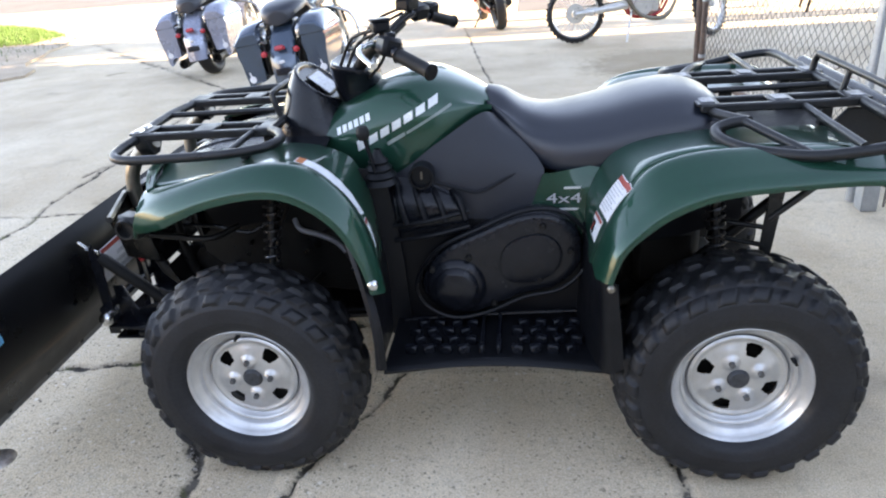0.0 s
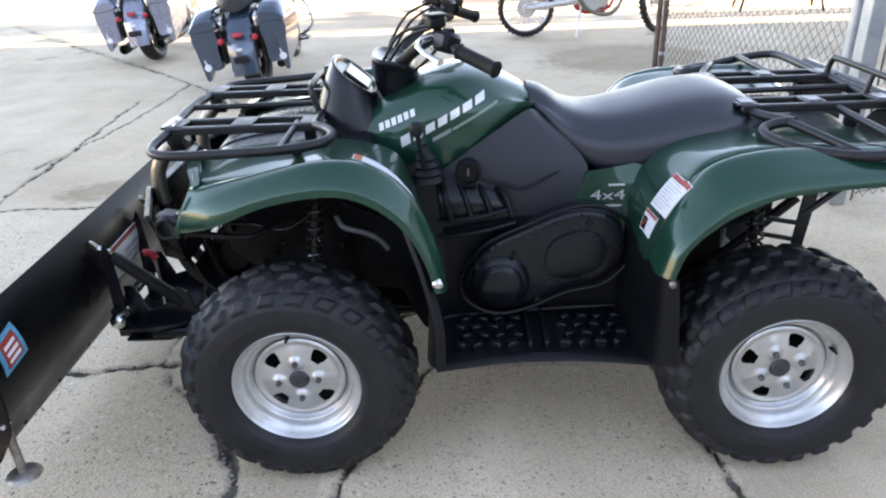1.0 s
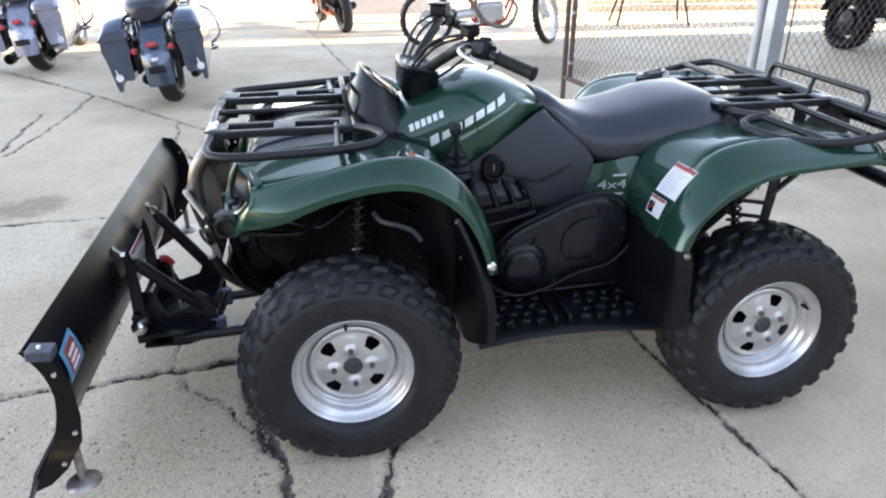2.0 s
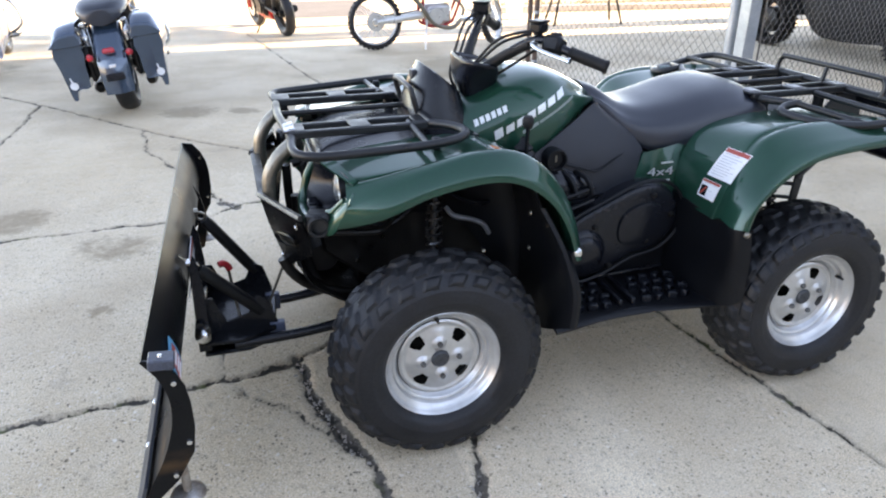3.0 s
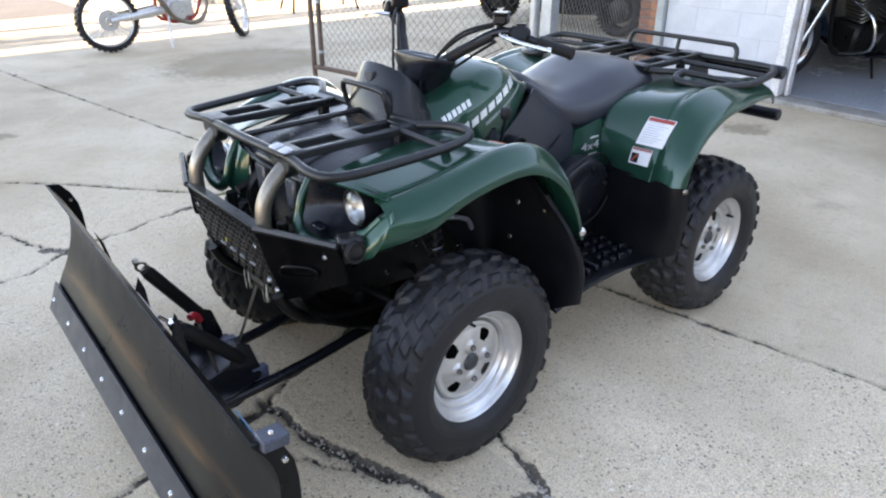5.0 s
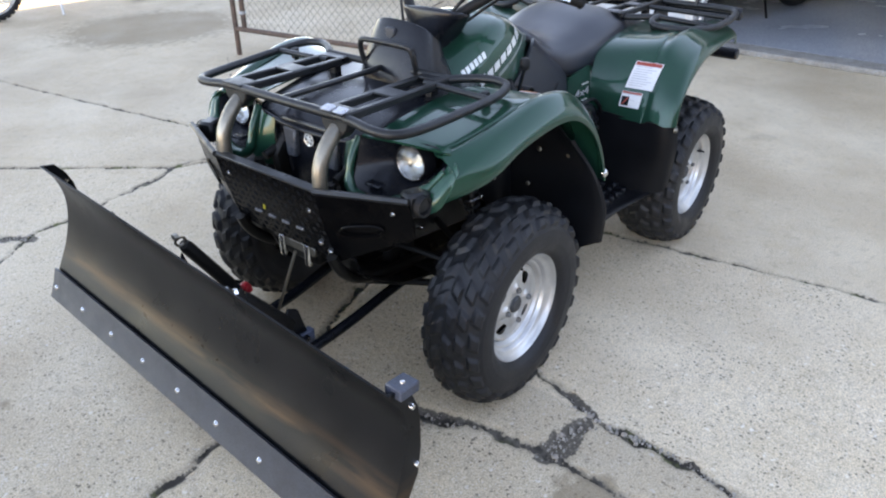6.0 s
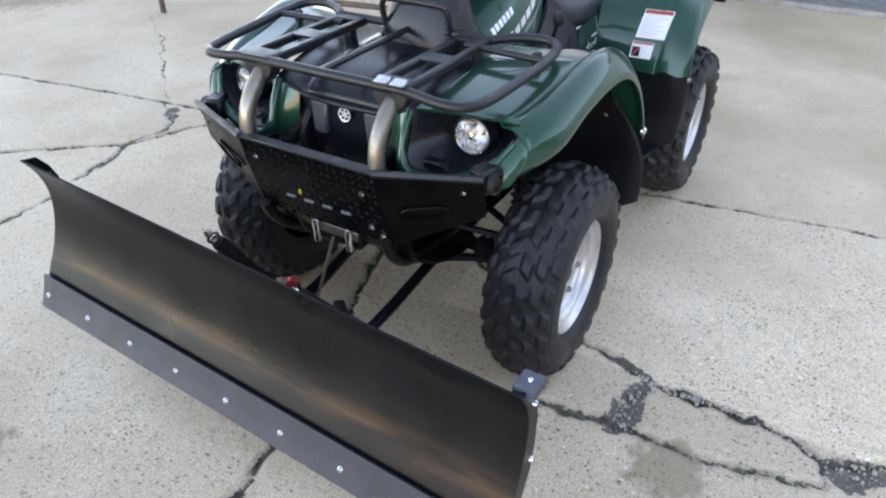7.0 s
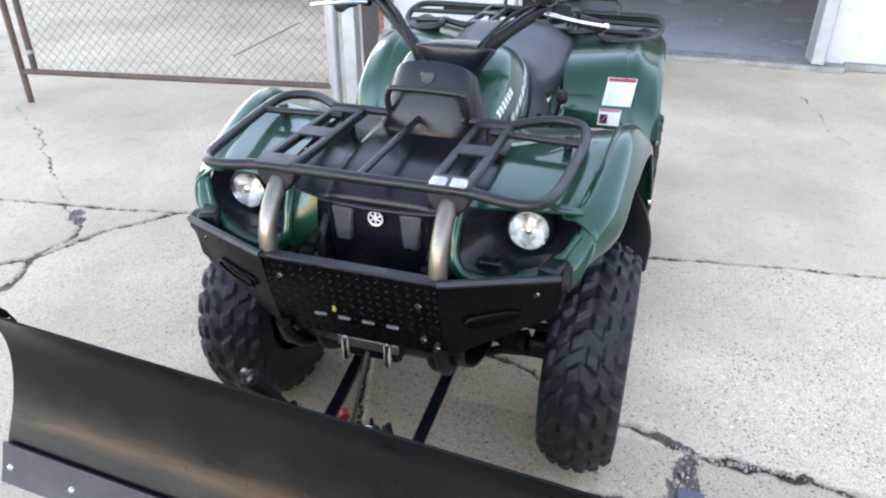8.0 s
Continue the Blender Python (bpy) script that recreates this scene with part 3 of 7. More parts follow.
whole("ceiling", box((WX + 3.3, -0.6, 3.25), (6.4, 5.4, 0.1), 0), INTERIOR, "dim shop ceiling", "ceiling", "structure")
# brick pier at the wall's end, with a grey strip of trim
pier = whole("wall_pier", box((WX + 0.12, WALL_END + 0.18, WALL_H / 2), (0.2, 0.2, WALL_H), 0.0), SILL, "red brick pier at the end of the white wall", "pier", "structure")
brick_mesh = mesh_of("brick", box((0, 0, 0), (0.22, 0.205, 0.062), 0.004), BRICKRED)
for row in range(24):
    ob = new("brick", brick_mesh)
    ob.location, ob.parent = (WX + 0.108 + 0.003 * (row % 2), WALL_END + 0.18, 0.04 + row * 0.074), pier
whole("trim_strip", box((WX + 0.0, WALL_END + 0.045, 1.4), (0.08, 0.075, 2.8), 0.006), TRIM, "grey painted strip beside the brick pier", "trim", "structure")
# unseen taller wing, added to shade the yard; unseen low walls close the place
whole("shade_wing", box((13.0, -4.8, 2.65), (7.0, 22.6, 5.3), 0.0), STUCCO, "unseen plain block added to shade the yard", "building", "structure")
whole("roof", box((WX + 3.4, -7.2, WALL_H + 0.1), (6.8, 17.9, 0.2), 0.0), STUCCO, "flat roof of the shop", "roof", "structure")
# the south wall is added out of view to tune skylight and reflections
whole("wall_south", box((-3, -17, 2.4), (60, 0.4, 4.8), 0.0), surface("dull_brick_wall", (0.22, 0.15, 0.115), (0.16, 0.11, 0.085), 1.2, 30, 0.85, 0.1, 0, 0, 0.2), "unseen brick wall added behind the yard", "wall", "structure")
whole("wall_west", box((-30, -4, 1.7), (0.4, 44, 3.4), 0.0), STUCCO, "plain far wall across the yard", "wall", "structure")
# ---- the quad bike ----
quad = thing("quad_bike", "dark green four-wheel quad bike with black racks, parked on concrete", "quad bike")


# wheels: the axle runs along y, the outer face looks to -y, origin at the hub cap
def tyre_shape(width, outer, turn, axle):
    """A carcase with its tread blocks raised from one skin, pressed flat where it stands (turn: how far the wheel is rolled)."""
    y0, y1 = -0.060, -0.060 + width
    c, r, h = (y0 + y1) / 2, outer - 0.010, width / 2
    prof = [(0.151, y0 + 0.064), (0.158, y0 + 0.048), (0.169, y0 + 0.028), (0.187, y0 + 0.008), (0.216, y0 - 0.001), (0.246, y0 + 0.001), (0.268, y0 + 0.011), (r - 0.022, y0 + 0.029), (r - 0.009, y0 + 0.052), (r - 0.002, c - 0.03),
            (r, c), (r - 0.002, c + 0.03), (r - 0.009, y1 - 0.052), (r - 0.022, y1 - 0.029), (0.268, y1 - 0.011), (0.24, y1 + 0.002), (0.20, y1 - 0.008), (0.160, y1 - 0.03)]
    p = np.array(smooth_line(prof, 6))
    d = np.gradient(p, axis=0)
    nrm = np.stack([d[:, 1], -d[:, 0]], 1)
    nrm /= np.linalg.norm(nrm, axis=1, keepdims=True)
    if nrm[len(p) // 2, 0] < 0:
        nrm = -nrm
    nt, pitch = 432, 24
    t = np.linspace(0, 2 * math.pi, nt, endpoint=False)
    rr, yy = p[:, 0][:, None], p[:, 1][:, None]
    side = np.where(yy < c, 0.0, 0.5)
    # distance over the skin from the crown, so that the blocks keep their size round the shoulder
    run = np.concatenate([[0], np.cumsum(np.hypot(*np.diff(p, axis=0).T))])
    yn = (np.abs(run - run[np.argmax(p[:, 0])]) / h)[:, None]

    def block(phase, lo, hi, length):
        q = np.mod(phase, 1.0)
        edge_t = np.clip(np.minimum(q, length - q) / 0.09, 0, 1)
        edge_y = np.clip(np.minimum(yn - lo, hi - yn) / 0.05, 0, 1)
        return np.minimum(edge_t, edge_y)
    base = t[None, :] * pitch / (2 * math.pi) + side
    lug = np.maximum(block(base - 0.95 * yn, 0.03, 0.36, 0.60), block(base - 0.95 * yn + 0.42, 0.40, 0.72, 0.62))
    lug = np.maximum(lug, block(base - 0.75 * yn + 0.78, 0.77, 1.10, 0.66))
    lug = np.maximum(lug, 0.12 * block(base - 0.6 * yn + 0.72, 1.06, 1.24, 0.36)) * (rr > 0.258)
    ripple = 0.0016 * np.exp(-((rr - 0.212) / 0.004) ** 2) + 0.0012 * np.exp(-((rr - 0.250) / 0.003) ** 2)
    rad, along = rr + nrm[:, 0][:, None] * (lug * 0.0105 + ripple), yy + nrm[:, 1][:, None] * (lug * 0.0105 + ripple) + 0 * t[None, :]
    g = np.stack([rad * np.cos(t), along, rad * np.sin(t)], -1)
    ca, sa = math.cos(radians(turn)), math.sin(radians(turn))
    gx, gz = ca * g[..., 0] + sa * g[..., 2], -sa * g[..., 0] + ca * g[..., 2]
    sunk = np.clip(0.0005 - axle - gz, 0, None)
    gz = gz + sunk
    along = g[..., 1] + np.sign(g[..., 1] - c) * 0.6 * sunk
    g = np.stack([ca * gx - sa * gz, along, sa * gx + ca * gz], -1)
    return grid_shape(g, True)


def rim_shape():
    prof = [(0.184, -0.026), (0.189, -0.036), (0.194, -0.041), (0.197, -0.039), (0.197, -0.033), (0.193, -0.030), (0.188, -0.031), (0.183, -0.026), (0.177, -0.017), (0.171, -0.016), (0.167, -0.010), (0.162, 0.001),
            (0.156, 0.002), (0.152, 0.008), (0.148, 0.018), (0.142, 0.020), (0.139, 0.026), (0.139, 0.11), (0.16, 0.13)]
    s = lathe(prof, 72)
    nr, nt = 34, 192
    rs = np.linspace(0.02, 0.141, nr)
    v, f = [], []
    for r in rs:
        for k in range(nt):
            t = 2 * math.pi * k / nt
            y = 0.004 + 0.012 * min(1, max(0, (r - 0.055) / 0.06)) ** 1.5
            if r > 0.124:
                y -= 0.005 * math.sin((r - 0.124) / 0.017 * math.pi)
            for q in range(4):
                a = q * math.pi / 2
                d = math.hypot(r * math.cos(t) - 0.060 * math.cos(a), r * math.sin(t) - 0.060 * math.sin(a))
                y -= 0.010 * math.exp(-(d / 0.021) ** 4)
                d = math.hypot(r * math.cos(t) - 0.095 * math.cos(a), r * math.sin(t) - 0.095 * math.sin(a))
                y -= 0.005 * math.exp(-(d / 0.024) ** 2)
            v.append((r * math.cos(t), y, r * math.sin(t)))
    for i in range(nr - 1):
        for k in range(nt):
            t = 2 * math.pi * (k + 0.5) / nt
            e = abs((t % (math.pi / 2)) - math.pi / 4)
            r = (rs[i] + rs[i + 1]) / 2
            if abs((r - 0.098) / 0.021) ** 3.5 + abs(e * r / (0.018 + 0.42 * (r - 0.088))) ** 3.5 < 1:
                continue
            f.append((i * nt + k, i * nt + (k + 1) % nt, (i + 1) * nt + (k + 1) % nt, (i + 1) * nt + k))
    s.add(Shape(v, f))
    return Shape([(0.87 * x, 0.86 * y, 0.87 * z) for x, y, z in s.v], s.f)


rim_mesh = mesh_of("rim", rim_shape(), SILVER, 50)
cap_mesh = mesh_of("hub_cap", lathe([(0.0005, -0.005), (0.021, -0.005), (0.026, -0.001), (0.029, 0.006), (0.029, 0.02)], 32), surface("dull_hub_cap", (0.07, 0.075, 0.08), (0.04, 0.042, 0.045), 60, 300, 0.5, 0.1, 0.4))
nut_mesh = mesh_of("lug_nut", lathe([(0.0005, -0.012), (0.006, -0.012), (0.0085, -0.009), (0.009, 0.006)], 6), surface("dull_nut_steel", (0.20, 0.20, 0.20), (0.12, 0.12, 0.12), 60, 300, 0.4, 0.1, 0.8))
drum_mesh = mesh_of("brake_drum", lathe([(0.0005, 0.05), (0.126, 0.05), (0.131, 0.06), (0.131, 0.12), (0.04, 0.13), (0.04, 0.2)], 36), UNDER)
valve_mesh = mesh_of("valve_stem", lathe([(0.0005, -0.03), (0.004, -0.03), (0.004, -0.018), (0.006, -0.016), (0.006, 0.0)], 12), BLACK)
for name, width, outer, x in (("front", 0.20, 0.319, -0.6375), ("rear", 0.245, 0.310, 0.6375)):
    for side in (-1, 1):
        wheel = new("wheel", rim_mesh)
        wheel.parent, wheel["label"] = quad, "silver painted steel wheel with knobbly tyre"
        turn, axle = (-4 if x < 0 else 66) if side < 0 else -20, 0.304 if x < 0 else 0.299
        wheel.matrix_basis = pose(x, -0.55 if side < 0 else 0.50, axle, 0, turn, 0 if side < 0 else 180)
        tyre_mesh = mesh_of("tyre", tyre_shape(width, outer, turn, axle), RUBBER, 50)
        for nm, me in (("tyre", tyre_mesh), ("hub_cap", cap_mesh), ("brake_drum", drum_mesh)):
            ob = new(nm, me)
            ob.parent = wheel
        for q in range(4):
            ob = new("lug_nut", nut_mesh)
            a = q * math.pi / 2
            ob.parent, ob.location = wheel, (0.054 * math.cos(a), -0.004, 0.054 * math.sin(a))
        ob = new("valve_stem", valve_mesh)
        ob.parent, ob.matrix_basis = wheel, pose(0.137 * math.cos(1.6), 0.006, 0.137 * math.sin(1.6))

# front wing, left: rows along the arch, each from the inner edge over the ridge to the lower lip
def banded(rows, bulge=0.10, cut=0.0035):
    """Each row runs from the inner edge over a flat top to a groove, then over the raised band along the ridge and down to the lip."""
    out, swell = [], np.array((0, -0.0085, 0.002))
    for a, g, r, l in rows:
        a, g, r, l = (np.array(q) for q in (a, g, r, l))
        d = r - g
        s = g + 0.42 * d + np.array((0, 0, bulge * abs(d[1])))
        out.append([tuple(a), tuple(0.5 * (a + g)), tuple(g - 0.10 * d), tuple(g + 0.06 * d - np.array((0, 0, cut))), tuple(s), tuple(0.88 * r + 0.07 * s + 0.05 * l), tuple(r + 0.34 * (l - r) + swell), tuple(r + 0.74 * (l - r) + 1.15 * swell), tuple(l)])
    return out


front_wing = banded([
    [(-0.895, -0.250, 0.840), (-0.862, -0.425, 0.826), (-0.872, -0.502, 0.788), (-0.903, -0.480, 0.712)],
    [(-0.80, -0.25, 0.858), (-0.79, -0.452, 0.840), (-0.795, -0.517, 0.826), (-0.79, -0.545, 0.752)],
    [(-0.66, -0.25, 0.872), (-0.66, -0.468, 0.864), (-0.658, -0.524, 0.874), (-0.66, -0.562, 0.806)],
    [(-0.52, -0.25, 0.876), (-0.52, -0.482, 0.889), (-0.52, -0.530, 0.906), (-0.515, -0.577, 0.834)],
    [(-0.42, -0.25, 0.858), (-0.415, -0.485, 0.876), (-0.400, -0.536, 0.893), (-0.42, -0.588, 0.820)],
    [(-0.35, -0.26, 0.82), (-0.33, -0.485, 0.812), (-0.305, -0.546, 0.815), (-0.335, -0.594, 0.758)],
    [(-0.305, -0.29, 0.72), (-0.272, -0.50, 0.708), (-0.25, -0.562, 0.700), (-0.285, -0.602, 0.672)],
    [(-0.285, -0.33, 0.60), (-0.252, -0.52, 0.590), (-0.228, -0.577, 0.580), (-0.262, -0.608, 0.590)],
])
w = sheet(front_wing, -0.005)
part("front_wing", w, GREEN, quad, "glossy dark green plastic wing")
part("front_wing", w.mirror(), GREEN, quad, "glossy dark green plastic wing")
rear_wing = banded([
    [(0.275, -0.27, 0.60), (0.272, -0.475, 0.60), (0.277, -0.560, 0.60), (0.315, -0.598, 0.598)],
    [(0.285, -0.25, 0.70), (0.306, -0.475, 0.70), (0.312, -0.560, 0.692), (0.342, -0.592, 0.668)],
    [(0.330, -0.235, 0.785), (0.357, -0.460, 0.790), (0.368, -0.555, 0.762), (0.395, -0.588, 0.722)],
    [(0.405, -0.225, 0.832), (0.420, -0.450, 0.848), (0.432, -0.548, 0.816), (0.462, -0.586, 0.766)],
    [(0.54, -0.22, 0.855), (0.54, -0.44, 0.872), (0.545, -0.545, 0.848), (0.56, -0.582, 0.799)],
    [(0.72, -0.22, 0.855), (0.72, -0.44, 0.872), (0.72, -0.543, 0.856), (0.72, -0.576, 0.812)],
    [(0.88, -0.22, 0.850), (0.885, -0.44, 0.864), (0.89, -0.538, 0.852), (0.885, -0.568, 0.812)],
    [(0.935, -0.22, 0.810), (0.945, -0.44, 0.826), (0.950, -0.528, 0.816), (0.935, -0.560, 0.778)],
], 0.16, 0.001)
w = sheet(rear_wing, -0.005)
part("rear_wing", w, GREEN, quad, "glossy dark green plastic wing")
part("rear_wing", w.mirror(), GREEN, quad, "glossy dark green plastic wing")


def saddle_ring(x, top, low, half, shoulder=0.72, bulge=1.0):
    """A ring across the quad: crown, shoulder, side and base, both sides."""
    side = [(0.0, top), (half * 0.55, top - 0.008), (half * shoulder * 1.15, top - 0.035), (half * bulge, top - 0.5 * (top - low)), (half * bulge * 0.99, low)]
    left = [(x, -y, z) for y, z in side]
    right = [(x, y, z) for y, z in side[:0:-1]]
    return left + [(x, -half * 0.5, low - 0.01), (x, half * 0.5, low - 0.01)] + right


tank = loft([saddle_ring(-0.52, 0.865, 0.80, 0.14), saddle_ring(-0.47, 0.905, 0.76, 0.165), saddle_ring(-0.38, 0.955, 0.745, 0.185), saddle_ring(-0.28, 1.0, 0.745, 0.198), saddle_ring(-0.18, 1.018, 0.785, 0.198),
             saddle_ring(-0.10, 1.003, 0.845, 0.18), saddle_ring(-0.02, 0.965, 0.895, 0.14), saddle_ring(0.035, 0.93, 0.90, 0.09)])
part("tank_cover", tank, GREEN, quad, "glossy dark green tank cover with silver decals")
seat = loft([saddle_ring(0.012, 0.955, 0.905, 0.085), saddle_ring(0.06, 0.940, 0.85, 0.125), saddle_ring(0.13, 0.898, 0.775, 0.165), saddle_ring(0.21, 0.884, 0.745, 0.20), saddle_ring(0.32, 0.900, 0.750, 0.222),
             saddle_ring(0.44, 0.928, 0.772, 0.232), saddle_ring(0.55, 0.938, 0.795, 0.232), saddle_ring(0.63, 0.915, 0.81, 0.212), saddle_ring(0.685, 0.865, 0.825, 0.15)])
part("seat", seat, VINYL, quad, "padded black vinyl seat, slightly worn")
# black side panel and green panel below the seat
panel = sheet([[(-0.46, -0.205, 0.775), (-0.43, -0.215, 0.72), (-0.40, -0.225, 0.66)],
               [(-0.27, -0.206, 0.755), (-0.25, -0.225, 0.70), (-0.22, -0.235, 0.63)],
               [(-0.13, -0.205, 0.84), (-0.10, -0.235, 0.73), (-0.04, -0.245, 0.63)],
               [(-0.01, -0.17, 0.91), (0.07, -0.225, 0.76), (0.06, -0.245, 0.63)],
               [(0.03, -0.12, 0.90), (0.168, -0.205, 0.760), (0.12, -0.243, 0.63)]], -0.012)
part("side_panel", panel, PANEL, quad, "matt black plastic side panel")
part("side_panel", panel.mirror(), PANEL, quad, "matt black plastic side panel")
lower = sheet([[(0.165, -0.222, 0.748), (0.135, -0.235, 0.67), (0.12, -0.24, 0.60), (0.14, -0.245, 0.53)],
               [(0.20, -0.222, 0.752), (0.20, -0.238, 0.67), (0.20, -0.245, 0.60), (0.21, -0.25, 0.53)],
               [(0.27, -0.225, 0.765), (0.27, -0.25, 0.69), (0.265, -0.265, 0.60), (0.27, -0.28, 0.53)],
               [(0.40, -0.222, 0.79), (0.36, -0.24, 0.73), (0.33, -0.26, 0.62), (0.32, -0.28, 0.53)]], -0.01)
part("seat_panel", lower, GREEN, quad, "glossy dark green panel below the seat")
part("seat_panel", lower.mirror(), GREEN, quad, "glossy dark green panel below the seat")
# hood and nose
HOOD_Y = ((-0.25, 0.0), (-0.135, 0.0), (-0.115, 0.006), (0, 0.008), (0.115, 0.006), (0.135, 0.0), (0.25, 0.0))
hood = sheet([[(x + 0.25 * y * y, y, z + d - c * y * y) for y, d in HOOD_Y] for x, z, c in ((-0.893, 0.782, 0.0), (-0.897, 0.800, 0.05), (-0.885, 0.818, 0.1), (-0.85, 0.836, 0.1), (-0.76, 0.855, 0.08), (-0.60, 0.866, 0.0), (-0.44, 0.866, 0.0))], 0.006)
part("hood", hood, SATIN, quad, "glossy black plastic hood")
deck = sheet([[(x, y, z - 0.15 * y * y) for y in (-0.24, -0.1, 0.1, 0.24)] for x, z in ((0.60, 0.80), (0.72, 0.83), (0.85, 0.835), (0.95, 0.81), (0.97, 0.72))], 0.006)
part("rear_deck", deck, BLACK, quad)
from mathutils.bvhtree import BVHTree


def stick(target, corners, nu=6, nv=3, lift=0.0012, toward=(0, 1, 0), start=None):
    """A thin patch laid on a body: four corners, sent along a direction until they meet it."""
    tree = BVHTree.FromPolygons(target.v, target.f)
    a, b, c, d = (Vector(q) for q in corners)
    way = Vector(toward).normalized()
    top, bot = [], []
    for i in range(nu + 1):
        for j in range(nv + 1):
            u, w_ = i / nu, j / nv
            p = (a * (1 - u) + b * u) * (1 - w_) + (d * (1 - u) + c * u) * w_
            hit, nrm, _, _ = tree.ray_cast(p - way * 0.4, way)
            if hit is None:
                hit, nrm = p, -way
            if nrm.dot(way) > 0:
                nrm = -nrm
            top.append(tuple(hit + nrm * lift))
            bot.append(tuple(hit - nrm * 0.001))
    m = nv + 1
    f = []
    o = len(top)
    for i in range(nu):
        for j in range(nv):
            k = i * m + j
            f.append((k, k + 1, k + m + 1, k + m))
    rim = [i * m for i in range(nu + 1)] + [nu * m + j for j in range(1, m)] + [i * m + nv for i in range(nu - 1, -1, -1)] + [j for j in range(nv - 1, 0, -1)]
    for i in range(len(rim)):
        x, y = rim[i], rim[(i + 1) % len(rim)]
        f.append((x, x + o, y + o, y))
    return Shape(top + bot, f)


# decals on the tank cover: the maker's and model's marks as plain slanted bars
def slanted(x, z, dx, dz, h, lean):
    n = Vector((-dz, dx)).normalized() * h
    return [(x, -0.2, z), (x + dx, -0.2, z + dz), (x + dx + n.x + lean, -0.2, z + dz + n.y), (x + n.x + lean, -0.2, z + n.y)]


for k in range(6):
    part("decal_bar", stick(tank, slanted(-0.410 + k * 0.0178, 0.868 + k * 0.0078, 0.0125, 0.0055, 0.020, 0.005), 2, 2), DECAL, quad, "silver decal bar")
for k in range(7):
    part("decal_bar", stick(tank, slanted(-0.350 + k * 0.0345, 0.826 + k * 0.0182, 0.0255, 0.0135, 0.032 if k == 0 else 0.026, 0.012), 3, 3), DECAL, quad, "silver decal bar")
GREYDECAL = surface("grey_decal", (0.22, 0.27, 0.25), None, 30, 500, 0.35)
part("decal_stripe", stick(tank, slanted(-0.205, 0.872, 0.125, 0.066, 0.007, 0.0), 12, 1), GREYDECAL, quad, "thin silver decal stripe")
part("decal_bar", stick(tank, slanted(-0.262, 0.842, 0.052, 0.027, 0.011, 0.003), 3, 2), GREYDECAL, quad, "small grey decal bar")
WORN_DECAL = surface("dull_silver_decal", (0.60, 0.61, 0.62), (0.45, 0.46, 0.48), 60, 300, 0.4, 0.1, 0.3)
word("4x4", 0.052, WORN_DECAL, pose(0.220, -0.2525, 0.686, 90, 0, -2) @ Matrix.Diagonal((1.25, 0.78, 1, 1)), "four_by_four_decal", quad, "silver 4x4 decal")
part("decal_bar", box((0.243, -0.2505, 0.716), (0.045, 0.003, 0.006), 0.0005), DECAL, quad, "small silver decal bar")
part("decal_bar", box((0.243, -0.2535, 0.655), (0.075, 0.003, 0.006), 0.0005), DECAL, quad, "small silver decal bar")


# warning labels
def label(target, corners, name, lines, head, toward=(0, 1, 0)):
    a, b, c, d = (Vector(q) for q in corners)
    main = part(name, stick(target, corners, 6, 6, 0.0015, toward), WHITE_LABEL, quad, "white warning label with a red head")

    def at(u, v):
        return tuple((a * (1 - u) + b * u) * (1 - v) + (d * (1 - u) + c * u) * v)
    if head:
        part("label_head", stick(target, [at(0.03, 0.86), at(0.97, 0.86), at(0.97, 0.98), at(0.03, 0.98)], 6, 2, 0.0026, toward), head, main)
    for k in range(lines):
        v = 0.10 + 0.70 * k / max(1, lines - 1)
        part("print_line", stick(target, [at(0.08, v), at(0.6 + 0.3 * ((k * 7) % 5) / 5, v), at(0.6 + 0.3 * ((k * 7) % 5) / 5, v + 0.025), at(0.08, v + 0.025)], 4, 1, 0.0026, toward), INK, main)
    return main


rw = sheet(rear_wing, -0.005)
fw = sheet(front_wing, -0.005)
label(rw, [(0.0, -0.385, 0.712), (0.0, -0.487, 0.712), (0.0, -0.497, 0.80), (0.0, -0.395, 0.80)], "warning_label", 9, RED, (1, 0, 0))
small = label(rw, [(0.0, -0.378, 0.645), (0.0, -0.455, 0.645), (0.0, -0.457, 0.70), (0.0, -0.380, 0.70)], "age_label", 3, RED, (1, 0, 0))
part("label_sign", stick(rw, [(0.0, -0.384, 0.650), (0.0, -0.412, 0.650), (0.0, -0.412, 0.682), (0.0, -0.384, 0.682)], 3, 3, 0.0028, (1, 0, 0)), SATIN, small, "black printed sign")
part("label_sign_bar", stick(rw, [(0.0, -0.386, 0.654), (0.0, -0.391, 0.652), (0.0, -0.410, 0.678), (0.0, -0.405, 0.680)], 3, 1, 0.0038, (1, 0, 0)), RED, small, "red printed bar")
strip = label(fw, [(-0.292, -0.496, 0.93), (-0.292, -0.456, 0.93), (-0.455, -0.405, 0.98), (-0.455, -0.446, 0.98)], "warning_label", 0, ORANGE, (0.0, 0, -1))
label(fw, [(0.0, -0.470, 0.660), (0.0, -0.505, 0.660), (0.0, -0.495, 0.735), (0.0, -0.462, 0.735)], "warning_label", 4, RED, (-1, 0, 0))

# ---- racks ----
WORN = surface("worn_bare_steel", (0.24, 0.25, 0.275), (0.10, 0.105, 0.115), 40, 300, 0.38, 0.1, 0.7, 0, 0.05)


CLIP = surface("bright_clip_steel", (0.55, 0.56, 0.58), (0.36, 0.37, 0.40), 40, 300, 0.3, 0.1, 0.7, 0, 0.05)


